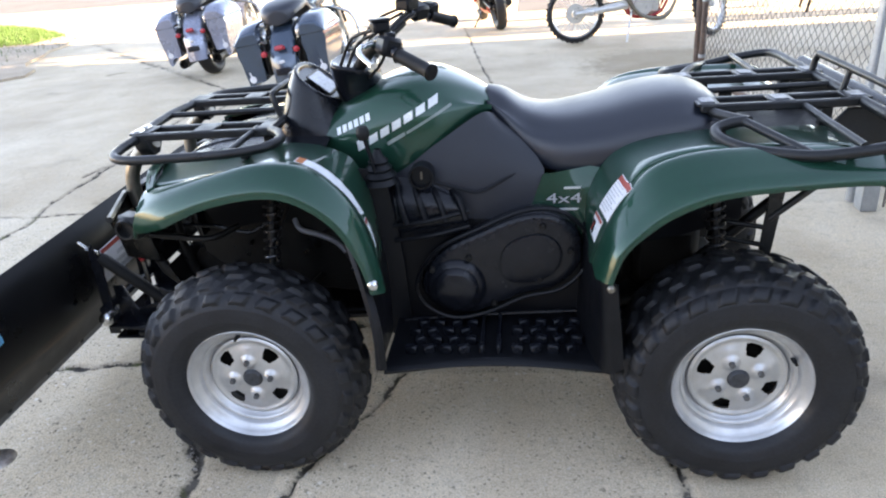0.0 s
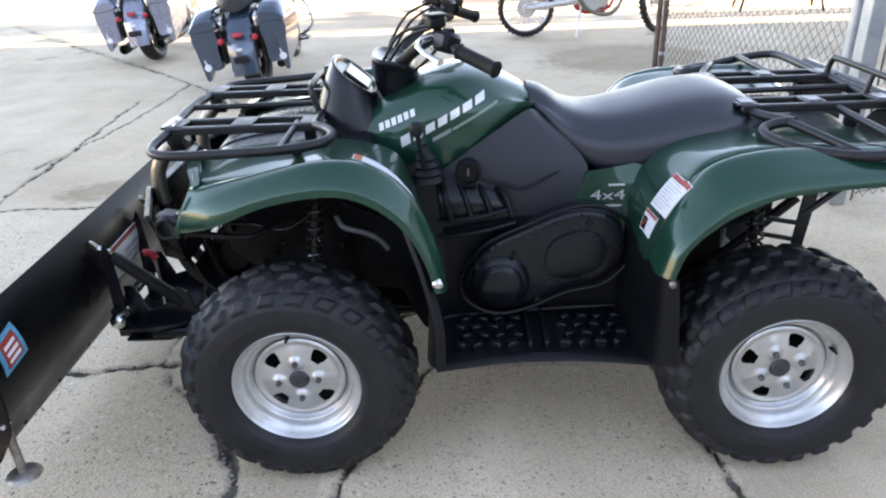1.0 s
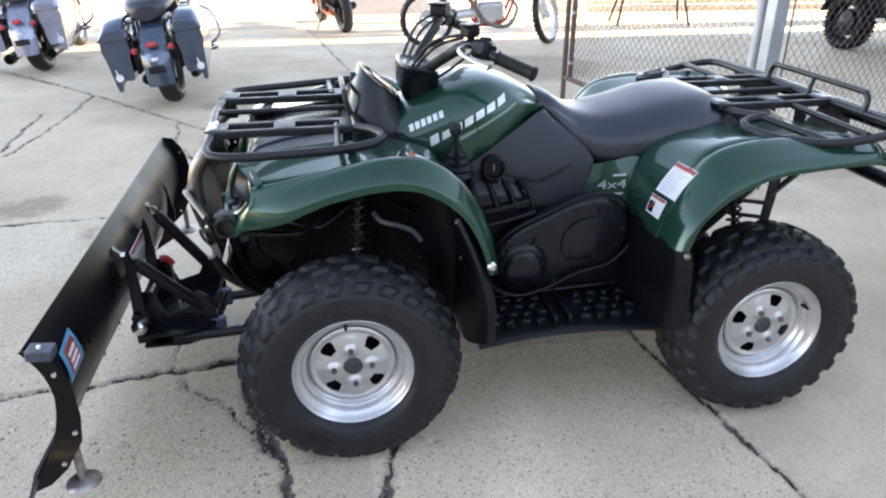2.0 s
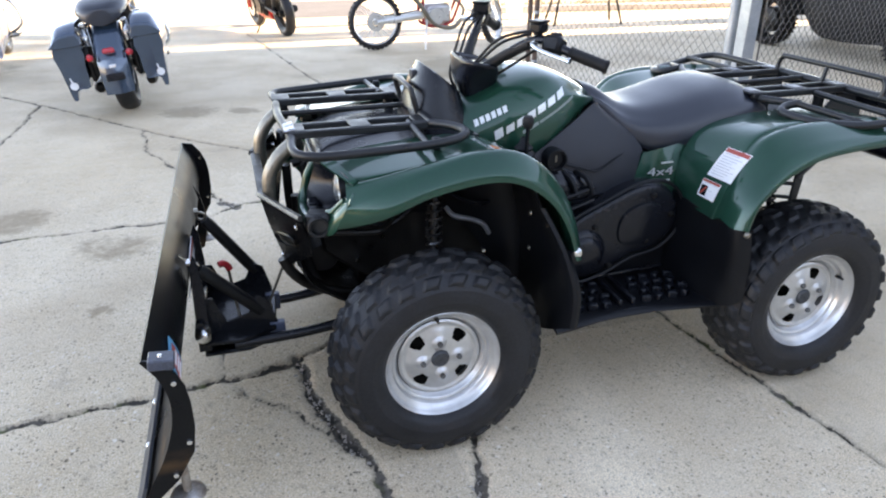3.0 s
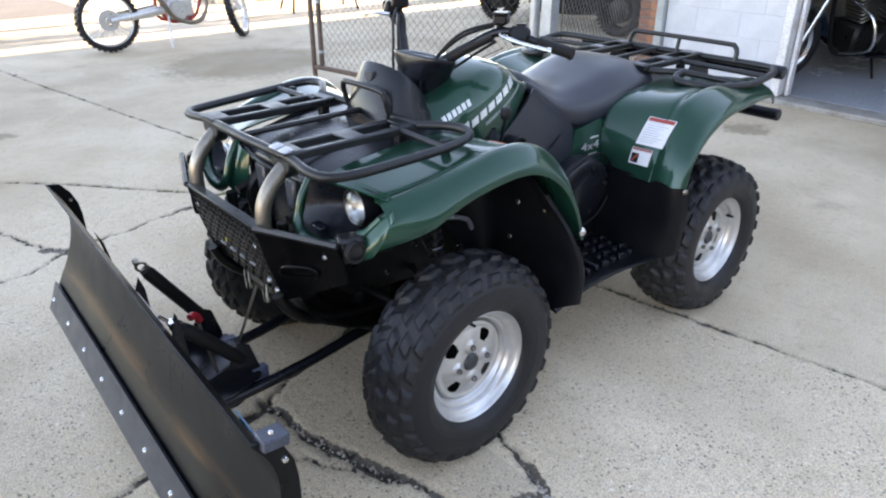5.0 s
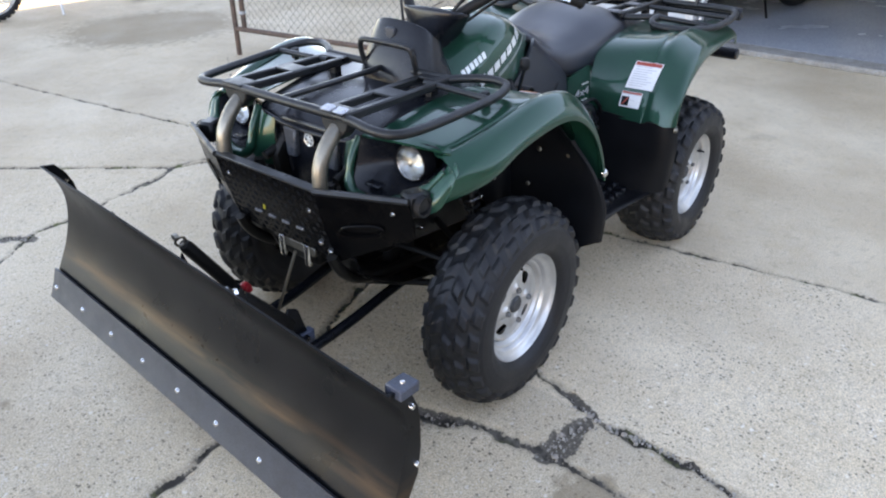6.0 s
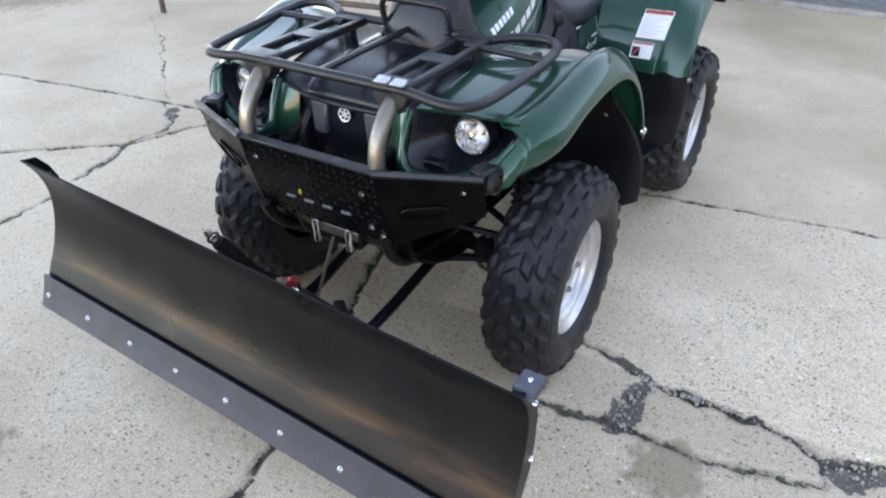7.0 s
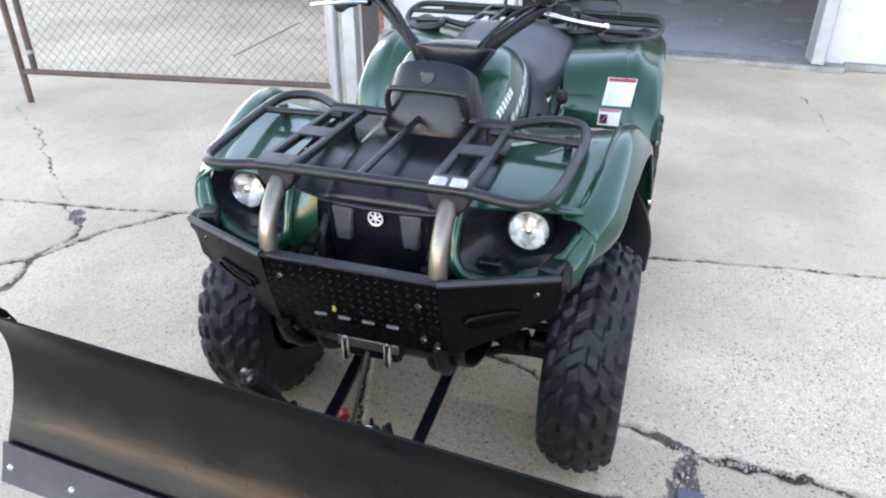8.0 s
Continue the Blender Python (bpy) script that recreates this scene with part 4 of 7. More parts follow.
def channel(x0, x1, y, z, w=0.07):
    s = Shape()
    for d in (-w / 2, w / 2):
        s.add(box(((x0 + x1) / 2, y + d, z), (x1 - x0, 0.020, 0.022), 0.004))
    for x in (x0 + 0.02, (x0 + x1) / 2, x1 - 0.02):
        s.add(box((x, y, z + 0.0085), (0.060, w + 0.006, 0.007), 0.002))
    return s


rack_f = part("front_rack", Shape().add(
    tube([(-0.575, -0.245, 0.913), (-0.535, -0.30, 0.917), (-0.512, -0.36, 0.917), (-0.535, -0.415, 0.914), (-0.62, -0.432, 0.906), (-0.76, -0.425, 0.898), (-0.90, -0.412, 0.892), (-0.965, -0.385, 0.892), (-0.983, -0.33, 0.896), (-0.976, -0.24, 0.903),
          (-0.985, -0.12, 0.908), (-0.99, 0.0, 0.91), (-0.985, 0.12, 0.908), (-0.976, 0.24, 0.903), (-0.983, 0.33, 0.896), (-0.965, 0.385, 0.892), (-0.90, 0.412, 0.892), (-0.76, 0.425, 0.898), (-0.62, 0.432, 0.906), (-0.535, 0.415, 0.914),
          (-0.512, 0.36, 0.917), (-0.535, 0.30, 0.917), (-0.575, 0.245, 0.913)], 0.0125, 12, 5)), RACK, quad, "black tubular steel front rack")
part("crossbar", tube([(-0.575, -0.25, 0.913), (-0.575, 0.25, 0.913)], 0.0115, 12, 1), RACK, rack_f)
for y in (-0.2, 0.2):
    part("rack_channel", channel(-0.985, -0.57, y, 0.907, 0.078), RACK, rack_f)
    part("side_brace", rod((-0.63, y, 0.909), (-0.635, 0.431 if y > 0 else -0.431, 0.905), 0.009), RACK, rack_f)
    part("rack_bracket", prism([(y - 0.05, 0.905), (y + 0.05, 0.905), (y + 0.045, 0.875), (y + 0.018, 0.845), (y - 0.018, 0.845), (y - 0.045, 0.875)], -0.985, -0.945, "yz", 0.004), RACK, rack_f, "black steel bracket with a bolt hole")
    part("bracket_bolt", lathe([(0.0005, -0.992), (0.009, -0.992), (0.010, -0.984)], 16, "x", (0, y, 0.868)), UNDER, rack_f)
    part("rack_foot", box((-0.60, y, 0.885), (0.03, 0.03, 0.06), 0.004), RACK, rack_f)
    part("rack_foot", box((-0.60, y * 1.95, 0.895), (0.025, 0.02, 0.035), 0.004), RACK, rack_f)
for y in (-0.222, -0.178):
    part("bare_clip", box((-0.977, y, 0.9185), (0.03, 0.036, 0.012), 0.003, (0, -14, 0)), CLIP, rack_f, "worn bright metal clip")
part("centre_bar", rod((-0.985, 0, 0.91), (-0.575, 0, 0.912), 0.0085), RACK, rack_f)
part("hoop", tube([(-0.580, -0.126, 0.912), (-0.592, -0.128, 0.95), (-0.598, -0.124, 0.975), (-0.60, -0.102, 0.988), (-0.60, 0.056, 0.988), (-0.598, 0.080, 0.975), (-0.592, 0.086, 0.95), (-0.580, 0.085, 0.912)], 0.0085, 10, 5), RACK, rack_f)
REAR_LOOP = [(0.655, 0.330, 0.903), (0.612, 0.325, 0.896), (0.578, 0.350, 0.886), (0.588, 0.415, 0.879), (0.645, 0.478, 0.873), (0.745, 0.527, 0.873), (0.86, 0.548, 0.889), (0.94, 0.535, 0.901), (0.97, 0.48, 0.905), (0.972, 0.3, 0.905)]
rack_r = part("rear_rack", tube([(x, -y, z) for x, y, z in REAR_LOOP] + [(0.972, 0.0, 0.905)] + REAR_LOOP[::-1], 0.0135, 12, 5), RACK, quad, "black tubular steel rear rack")
part("crossbar", tube([(0.66, -0.335, 0.903), (0.615, -0.245, 0.898), (0.602, -0.17, 0.897), (0.60, 0, 0.897), (0.602, 0.17, 0.897), (0.615, 0.245, 0.898), (0.66, 0.335, 0.903)], 0.0125, 10, 3), RACK, rack_r)
for y in (-0.165, 0.165):
    part("rack_channel", channel(0.575, 0.985, y, 0.905, 0.075), RACK, rack_r)
    for x in (0.595, 0.78, 0.965):
        part("bare_plate", box((x, y, 0.9178), (0.036, 0.052, 0.004), 0.001), WORN, rack_r, "worn bare metal plate")
    part("rack_foot", box((0.66, y, 0.87), (0.03, 0.03, 0.07), 0.004), RACK, rack_r)
    part("rack_foot", box((0.90, y, 0.87), (0.03, 0.03, 0.07), 0.004), RACK, rack_r)
    s_ = 1 if y > 0 else -1
    part("side_brace", rod((0.648, s_ * 0.33, 0.903), (0.745, s_ * 0.525, 0.874), 0.011), RACK, rack_r)
    part("side_bar", rod((0.83, s_ * 0.20, 0.902), (0.84, s_ * 0.545, 0.896), 0.010), RACK, rack_r)
    part("wing_loop", tube([(0.60, s_ * 0.33, 0.875), (0.585, s_ * 0.40, 0.868), (0.64, s_ * 0.47, 0.873), (0.74, s_ * 0.49, 0.878)], 0.009, 8, 4), RACK, rack_r)
part("centre_bar", rod((0.60, 0, 0.903), (0.972, 0, 0.907), 0.0085), RACK, rack_r)
part("rear_rail", tube([(0.965, 0.14, 0.905), (0.972, 0.14, 0.94), (0.975, 0.125, 0.962), (0.975, 0.08, 0.967), (0.975, -0.30, 0.967), (0.975, -0.345, 0.962), (0.972, -0.36, 0.94), (0.965, -0.36, 0.905)], 0.0095, 10, 4), RACK, rack_r)
part("rail_post", rod((0.96, -0.1, 0.905), (0.974, -0.1, 0.967), 0.008), RACK, rack_r)
carrier = part("carrier_tube", lathe([(0.0005, -0.53), (0.022, -0.53), (0.026, -0.525), (0.026, 0.45), (0.0005, 0.45)], 24, "y", (1.05, 0, 0.875)), SATIN, quad, "black rear carrier tube")
part("carrier_tube", lathe([(0.0005, -0.545), (0.02, -0.545), (0.024, -0.54), (0.024, 0.45), (0.0005, 0.45)], 24, "y", (1.05, 0, 0.71)), SATIN, quad, "black lower carrier tube")
for y in (-0.2, 0.2):
    part("carrier_bracket", prism([(0.86, 0.80), (0.885, 0.775), (1.06, 0.69), (1.07, 0.73), (1.06, 0.85), (1.06, 0.89), (0.94, 0.89)], y - 0.006, y + 0.006), RACK, quad)

# ---- nose: lamps, grille, posts ----
GLASS = bpy.data.materials.new("lamp_glass")
GLASS.use_nodes = True
gp = GLASS.node_tree.nodes["Principled BSDF"]
gp.inputs["Base Color"].default_value, gp.inputs["Roughness"].default_value = (0.95, 0.97, 0.97, 1), 0.02
gp.inputs["Transmission Weight"].default_value, gp.inputs["IOR"].default_value = 1.0, 1.45
REFLECTOR = surface("lamp_reflector", (0.74, 0.74, 0.72), (0.5, 0.48, 0.45), 40, 70, 0.10, 0.05, 1.0, 0, 1.0, grain=0.05)
recess = sheet([[(-0.905, -0.215, 0.838), (-0.925, -0.213, 0.77), (-0.95, -0.215, 0.70)], [(-0.885, -0.335, 0.846), (-0.785, -0.335, 0.765), (-0.935, -0.335, 0.686)], [(-0.862, -0.42, 0.842), (-0.79, -0.42, 0.785), (-0.905, -0.42, 0.732)], [(-0.842, -0.462, 0.824), (-0.845, -0.466, 0.805), (-0.868, -0.464, 0.790)]], 0.006)
rim_tube = tube([(-0.905, -0.208, 0.83), (-0.935, -0.205, 0.78), (-0.955, -0.212, 0.71), (-0.956, -0.26, 0.684), (-0.946, -0.34, 0.690), (-0.917, -0.42, 0.728), (-0.872, -0.465, 0.786)], [0.011, 0.012, 0.015, 0.018, 0.019, 0.016, 0.009], 12, 5)
brow = sheet([[(-0.885, -0.235, 0.852), (-0.865, -0.36, 0.852), (-0.835, -0.46, 0.834)], [(-0.918, -0.228, 0.842), (-0.90, -0.35, 0.846), (-0.85, -0.468, 0.828)]], 0.006, 4, 5)
corner = sheet([[(-0.948, -0.33, 0.690), (-0.917, -0.42, 0.728), (-0.876, -0.462, 0.784), (-0.846, -0.470, 0.815)], [(-0.954, -0.35, 0.676), (-0.930, -0.442, 0.708), (-0.897, -0.484, 0.752), (-0.858, -0.492, 0.808)], [(-0.946, -0.37, 0.660), (-0.926, -0.457, 0.688), (-0.902, -0.487, 0.713), (-0.868, -0.506, 0.790)]], 0.006, 4, 4)
cheek = sheet([[(-0.895, -0.150, 0.80), (-0.905, -0.150, 0.74), (-0.90, -0.150, 0.66)], [(-0.905, -0.185, 0.815), (-0.925, -0.182, 0.745), (-0.92, -0.18, 0.66)], [(-0.900, -0.215, 0.832), (-0.930, -0.212, 0.765), (-0.945, -0.212, 0.69)]], 0.005, 4, 4)
LAMP = (-0.864, -0.354, 0.781)
bowl = lathe([(0.0005, 0.030), (0.018, 0.026), (0.034, 0.012), (0.043, -0.006), (0.046, -0.009), (0.047, 0.02)], 36, "x", LAMP)
lens = lathe([(0.0005, -0.016), (0.02, -0.014), (0.035, -0.008), (0.043, 0.000), (0.043, 0.002), (0.035, -0.005), (0.02, -0.011), (0.0005, -0.013)], 36, "x", (LAMP[0] - 0.008, LAMP[1], LAMP[2]))
bulb = lathe([(0.0005, -0.012), (0.008, -0.01), (0.009, 0.005), (0.012, 0.03)], 16, "x", LAMP)
for flip in (False, True):
    def f_(s):
        return s.mirror() if flip else s
    lamp = part("headlamp", f_(bowl), REFLECTOR, quad, "round clear headlamp in a black recess")
    g_ = part("lens", f_(lens), GLASS, lamp)
    g_.visible_shadow = False
    part("bulb", f_(bulb), CHROME, lamp)
    part("lamp_bezel", f_(lathe([(0.046, -0.010), (0.049, -0.009), (0.052, 0.004), (0.054, 0.03)], 36, "x", LAMP)), BLACK, lamp)
    part("lamp_recess", f_(recess), SATIN, quad, "black plastic headlamp recess")
    part("lamp_surround", f_(rim_tube), GREEN, quad)
    part("lamp_corner", f_(corner), GREEN, quad)
    part("lamp_brow", f_(brow), GREEN, quad)
    part("nose_cheek", f_(cheek), GREEN, quad)
    part("marker_slot", f_(box((-0.935, -0.285, 0.725), (0.03, 0.05, 0.010), 0.003)), SATIN, quad)
    part("bull_bar_post", f_(tube([(-0.945, -0.2, 0.885), (-0.975, -0.2, 0.868), (-1.015, -0.2, 0.832), (-1.042, -0.2, 0.785), (-1.048, -0.2, 0.735), (-1.045, -0.2, 0.69)], 0.0205, 18, 6)), STEEL, quad, "bare steel bull bar post")
    part("skid_tube", f_(tube([(-1.03, -0.2, 0.52), (-1.0, -0.2, 0.46), (-0.93, -0.19, 0.40), (-0.80, -0.18, 0.355), (-0.62, -0.17, 0.33)], 0.017, 12, 5)), surface("dull_dark_tube", (0.018, 0.016, 0.014), (0.010, 0.009, 0.008), 15, 200, 0.4, 0.1, 0.6), quad)
part("grille", sheet([[(-0.890 + 0.25 * y * y, y, 0.790), (-0.888 + 0.25 * y * y, y, 0.74), (-0.880, y, 0.66), (-0.87, y, 0.58)] for y in (-0.2, -0.07, 0.07, 0.2)], 0.006), SATIN, quad, "black grille panel")
part("grille_lip", tube([(-0.882, -0.225, 0.806), (-0.895, -0.13, 0.796), (-0.901, 0, 0.793), (-0.895, 0.13, 0.796), (-0.882, 0.225, 0.806)], 0.007, 10, 5), SATIN, quad)
for y in (-0.165, -0.125, 0.125, 0.165):
    part("grille_rib", tube([(-0.886, y, 0.785), (-0.886, y * 0.97, 0.72), (-0.876, y * 0.95, 0.64)], 0.006, 8, 3), SATIN, quad)
GRILLEBAR = surface("grey_grille_plastic", (0.06, 0.065, 0.075), (0.045, 0.05, 0.055), 20, 300, 0.3)
for y in (-0.085, 0.085):
    part("grille_bar", prism([(y - 0.027, 0.79), (y + 0.027, 0.79), (y + 0.02, 0.70), (y - 0.02, 0.70)], -0.905, -0.882, "yz", 0.006), GRILLEBAR, quad, "grey plastic grille bar")
emblem = part("nose_emblem", lathe([(0.0005, -0.901), (0.0155, -0.901), (0.0165, -0.904), (0.019, -0.904), (0.020, -0.893)], 28, "x", (0, 0, 0.771)), SATIN, quad, "round dark emblem with a silver rim")
part("emblem_rim", lathe([(0.0155, -0.9045), (0.0185, -0.9055), (0.0195, -0.9035)], 28, "x", (0, 0, 0.771)), DECAL, emblem, "silver rim")
for k in range(3):
    part("emblem_bar", box((-0.903, 0, 0.771), (0.003, 0.0045, 0.030), 0.001, (60 * k, 0, 0)), DECAL, emblem, "silver bar")
# ---- bumper of chequer plate ----
def chequer():
    m = surface("chequer_plate_black", (0.0018, 0.0018, 0.0022), (0.0034, 0.0033, 0.0034), 20, 300, 0.22, 0.08, 0.0, 0, 0.12, spec=0.06)
    return m


CHEQUER = chequer()


def lozenges(ctrl, pitch=0.021):
    """Raised lozenges in alternate directions over a plate."""
    p = smooth_grid(ctrl, 10, 10)
    lu, lv = np.linalg.norm(p[-1, 0] - p[0, 0]), np.linalg.norm(p[0, -1] - p[0, 0])
    nu, nv = int(lu / pitch), int(lv / pitch)
    s = Shape()
    for i in range(nu):
        for j in range(nv):
            a, b = (i + 0.5) / nu * (p.shape[0] - 1), (j + 0.5) / nv * (p.shape[1] - 1)
            ia, ib = min(int(a), p.shape[0] - 2), min(int(b), p.shape[1] - 2)
            q = p[ia, ib] + (p[ia + 1, ib] - p[ia, ib]) * (a - ia) + (p[ia, ib + 1] - p[ia, ib]) * (b - ib)
            u, w_ = p[ia + 1, ib] - p[ia, ib], p[ia, ib + 1] - p[ia, ib]
            u, w_ = u / np.linalg.norm(u), w_ / np.linalg.norm(w_)
            n = np.cross(u, w_)
            n = n if n[0] < 0 else -n
            d1, d2 = (u + w_, u - w_) if (i + j) % 2 else (u - w_, u + w_)
            c = [q + d1 * 0.0068, q + d2 * 0.0026, q - d1 * 0.0068, q - d2 * 0.0026]
            s.add(Shape([*c, q + n * 0.003 + d1 * 0.003, q + n * 0.003 - d1 * 0.003], [(0, 1, 4), (1, 2, 5, 4), (2, 3, 5), (3, 0, 4, 5)]))
    return s


plate = [[(-1.072, y, 0.728), (-1.062, y, 0.66), (-1.04, y, 0.58), (-1.01, y, 0.50)] for y in (-0.205, -0.07, 0.07, 0.205)]
bumper = part("bumper", sheet(plate, 0.006, 4, 4), CHEQUER, quad, "black chequer plate bumper")
part("chequer_relief", lozenges(plate), CHEQUER, bumper, "raised lozenge pattern")
wing_ctrl = [[(-1.072, -0.205, 0.728), (-1.05, -0.205, 0.63), (-1.01, -0.205, 0.50)], [(-1.035, -0.32, 0.732), (-1.015, -0.32, 0.65), (-0.985, -0.32, 0.565)], [(-0.985, -0.445, 0.738), (-0.97, -0.445, 0.69), (-0.96, -0.445, 0.635)]]
wing_pl = sheet(wing_ctrl, 0.006, 4, 4)
wing_lz = lozenges(wing_ctrl)
edge = tube([(-1.078, -0.205, 0.733), (-0.988, -0.448, 0.742)], 0.009, 6, 1)
# long pressed slot in each wing of the bumper
slot_u, slot_w, slot_c = Vector((0.040, -0.11, 0.022)).normalized(), Vector((0.26, 0.0, -0.96)), Vector((-1.023, -0.315, 0.632))
slot_ring = tube([tuple(slot_c + slot_u * (0.062 * math.copysign(abs(math.cos(a)) ** 0.6, math.cos(a))) + slot_w * 0.018 * math.sin(a)) for a in np.linspace(0, 2 * math.pi, 16, endpoint=False)], 0.0042, 6, 3, True)
ear = box((-0.938, -0.426, 0.716), (0.066, 0.052, 0.066), 0.008, (0, 0, -20))
hole = lathe([(0.0005, -0.448), (0.018, -0.450), (0.021, -0.470), (0.027, -0.471), (0.030, -0.455)], 24, "y", (-0.944, 0.006, 0.716))
for s_ in (False, True):
    bw = part("bumper_wing", wing_pl.mirror() if s_ else wing_pl, CHEQUER, bumper)
    part("chequer_relief", wing_lz.mirror() if s_ else wing_lz, CHEQUER, bumper)
    part("pressed_slot", slot_ring.mirror() if s_ else slot_ring, CHEQUER, bw)
    part("top_flange", edge.mirror() if s_ else edge, RACK, bumper)
    part("bumper_ear", ear.mirror() if s_ else ear, RACK, bumper)
    part("ear_plug", hole.mirror() if s_ else hole, GRIP, bumper)
part("top_flange", box((-1.066, 0, 0.733), (0.03, 0.42, 0.008), 0.002), RACK, bumper)
for y, z in ((-0.16, 0.55), (0.17, 0.68), (-0.16, 0.66), (-0.40, 0.70), (0.40, 0.70), (-0.19, 0.53)):
    x = -1.075 + (0.728 - z) * 0.26 + max(0, abs(y) - 0.2) * 0.37
    part("bumper_bolt", lathe([(0.0005, -0.008), (0.006, -0.008), (0.009, -0.003), (0.009, 0.006)], 10, "x", (x, y, z)), CHROME, bumper, "zinc bolt")
for k in range(4):
    y = 0.09 - k * 0.06
    part("vent_slot", box((-1.038, y, 0.575), (0.012, 0.032, 0.009), 0.003, (0, 14, 0)), surface("bare_slot_edge", (0.25, 0.25, 0.26), None, 30, 300, 0.35, 0.1, 0.8), bumper, "bright edged slot")
part("yellow_tag", box((-1.047, 0.05, 0.605), (0.004, 0.010, 0.022), 0.001), surface("yellow_tag", (0.30, 0.26, 0.02), None, 60, 300, 0.5), bumper)
# winch under the bumper
winch = part("winch", Shape().add(lathe([(0.0005, -0.13), (0.045, -0.13), (0.05, -0.12), (0.05, 0.12), (0.045, 0.13), (0.0005, 0.13)], 24, "y", (-0.90, 0, 0.47)), box((-0.95, 0, 0.46), (0.06, 0.16, 0.09), 0.01)), UNDER, quad, "black winch behind a roller fairlead")
for y in (-0.055, 0.055):
    part("fairlead_roller", lathe([(0.0005, -0.035), (0.009, -0.033), (0.011, -0.026), (0.011, 0.026), (0.009, 0.033), (0.004, 0.036), (0.004, 0.05), (0.0005, 0.05)], 16, "z", (-0.995, y, 0.455)), CHROME, winch, "zinc roller")
part("fairlead_plate", box((-0.985, 0, 0.468), (0.012, 0.16, 0.03), 0.003), STEEL, winch)

# ---- cockpit ----
def drum_ring(cx, z, hx, hy, tilt, power=2.0):
    """A rounded ring across the pod, tipped towards the rider."""
    pts = []
    for k in range(16):
        a = 2 * math.pi * k / 16
        c, s_ = math.cos(a), math.sin(a)
        x, y = hx * math.copysign(abs(c) ** (2 / power), c), hy * math.copysign(abs(s_) ** (2 / power), s_)
        pts.append((cx + x, y, z - tilt * x))
    return pts


pod = loft([drum_ring(-0.502, 0.800, 0.118, 0.156, 0, 3.0), drum_ring(-0.500, 0.862, 0.112, 0.150, 0, 3.0), drum_ring(-0.500, 0.895, 0.106, 0.144, 0.05, 2.8), drum_ring(-0.497, 0.932, 0.094, 0.134, 0.25, 2.6), drum_ring(-0.491, 0.972, 0.078, 0.122, 0.55, 2.5), drum_ring(-0.485, 1.000, 0.066, 0.113, 0.8, 2.4),
            drum_ring(-0.484, 1.009, 0.061, 0.107, 0.84, 2.4), drum_ring(-0.484, 1.010, 0.053, 0.098, 0.84, 2.4), drum_ring(-0.486, 1.002, 0.049, 0.093, 0.84, 2.4)], 4, 2).moved(Matrix.Translation((0, -0.016, -0.012)))
gauge = part("instrument_pod", pod, SATIN, quad, "black plastic instrument pod with a small display")
part("display", box((-0.4745, -0.016, 0.9905), (0.078, 0.118, 0.004), 0.001, (0, 40, 0)), surface("grey_display", (0.50, 0.52, 0.56), (0.42, 0.44, 0.48), 10, 100, 0.15, 0.04, 0, 0, 0), gauge, "pale grey display")
part("display_frame", Shape().add(*[rod(a, b, 0.003, 6) for a, b in (((-0.505, -0.076, 1.018), (-0.505, 0.044, 1.018)), ((-0.444, -0.076, 0.967), (-0.444, 0.044, 0.967)), ((-0.505, -0.076, 1.018), (-0.444, -0.076, 0.967)), ((-0.505, 0.044, 1.018), (-0.444, 0.044, 0.967)))]), BLACK, gauge)
part("pod_shield", prism([(-0.034, 1.026), (0.002, 1.026), (0.002, 1.008), (-0.016, 0.990), (-0.034, 1.008)], -0.573, -0.556, "yz", 0.002), GRILLEBAR, gauge)
dash = loft([drum_ring(-0.355, 0.93, 0.050, 0.052, 0, 3), drum_ring(-0.362, 0.965, 0.060, 0.060, 0, 3), drum_ring(-0.366, 1.004, 0.066, 0.086, 0.1, 3), drum_ring(-0.368, 1.040, 0.062, 0.112, 0.15, 3), drum_ring(-0.370, 1.052, 0.055, 0.106, 0.18, 3), drum_ring(-0.370, 1.044, 0.040, 0.085, 0.18, 3)], 4, 2).moved(Matrix.Translation((0, -0.030, 0)))
part("handlebar_cover", dash, SATIN, quad, "black plastic handlebar cover")
bar = part("handlebar", tube([(-0.10, -0.385, 1.072), (-0.185, -0.325, 1.105), (-0.245, -0.24, 1.132), (-0.315, -0.145, 1.075), (-0.365, -0.06, 1.015), (-0.37, 0.0, 1.005), (-0.365, 0.06, 1.015), (-0.315, 0.145, 1.075), (-0.245, 0.25, 1.135), (-0.195, 0.35, 1.12), (-0.12, 0.43, 1.085)], 0.0135, 12, 5), SATIN, quad, "black steel handlebar")
for a, b_ in (((-0.095, -0.39, 1.070), (-0.185, -0.325, 1.106)), ((-0.115, 0.435, 1.083), (-0.19, 0.355, 1.118))):
    part("grip", tube([a, tuple(np.array(a) * 0.93 + np.array(b_) * 0.07), tuple(np.array(a) * 0.9 + np.array(b_) * 0.1), tuple(np.array(a) * 0.1 + np.array(b_) * 0.9), b_], [0.018, 0.021, 0.0175, 0.0175, 0.021], 16, 3), GRIP, bar, "black rubber grip")
part("switch_block", Shape().add(box((-0.215, -0.285, 1.122), (0.055, 0.06, 0.05), 0.01, (0, 20, 35)), box((-0.21, -0.285, 1.15), (0.025, 0.03, 0.014), 0.004, (0, 0, 35))), BLACK, bar)
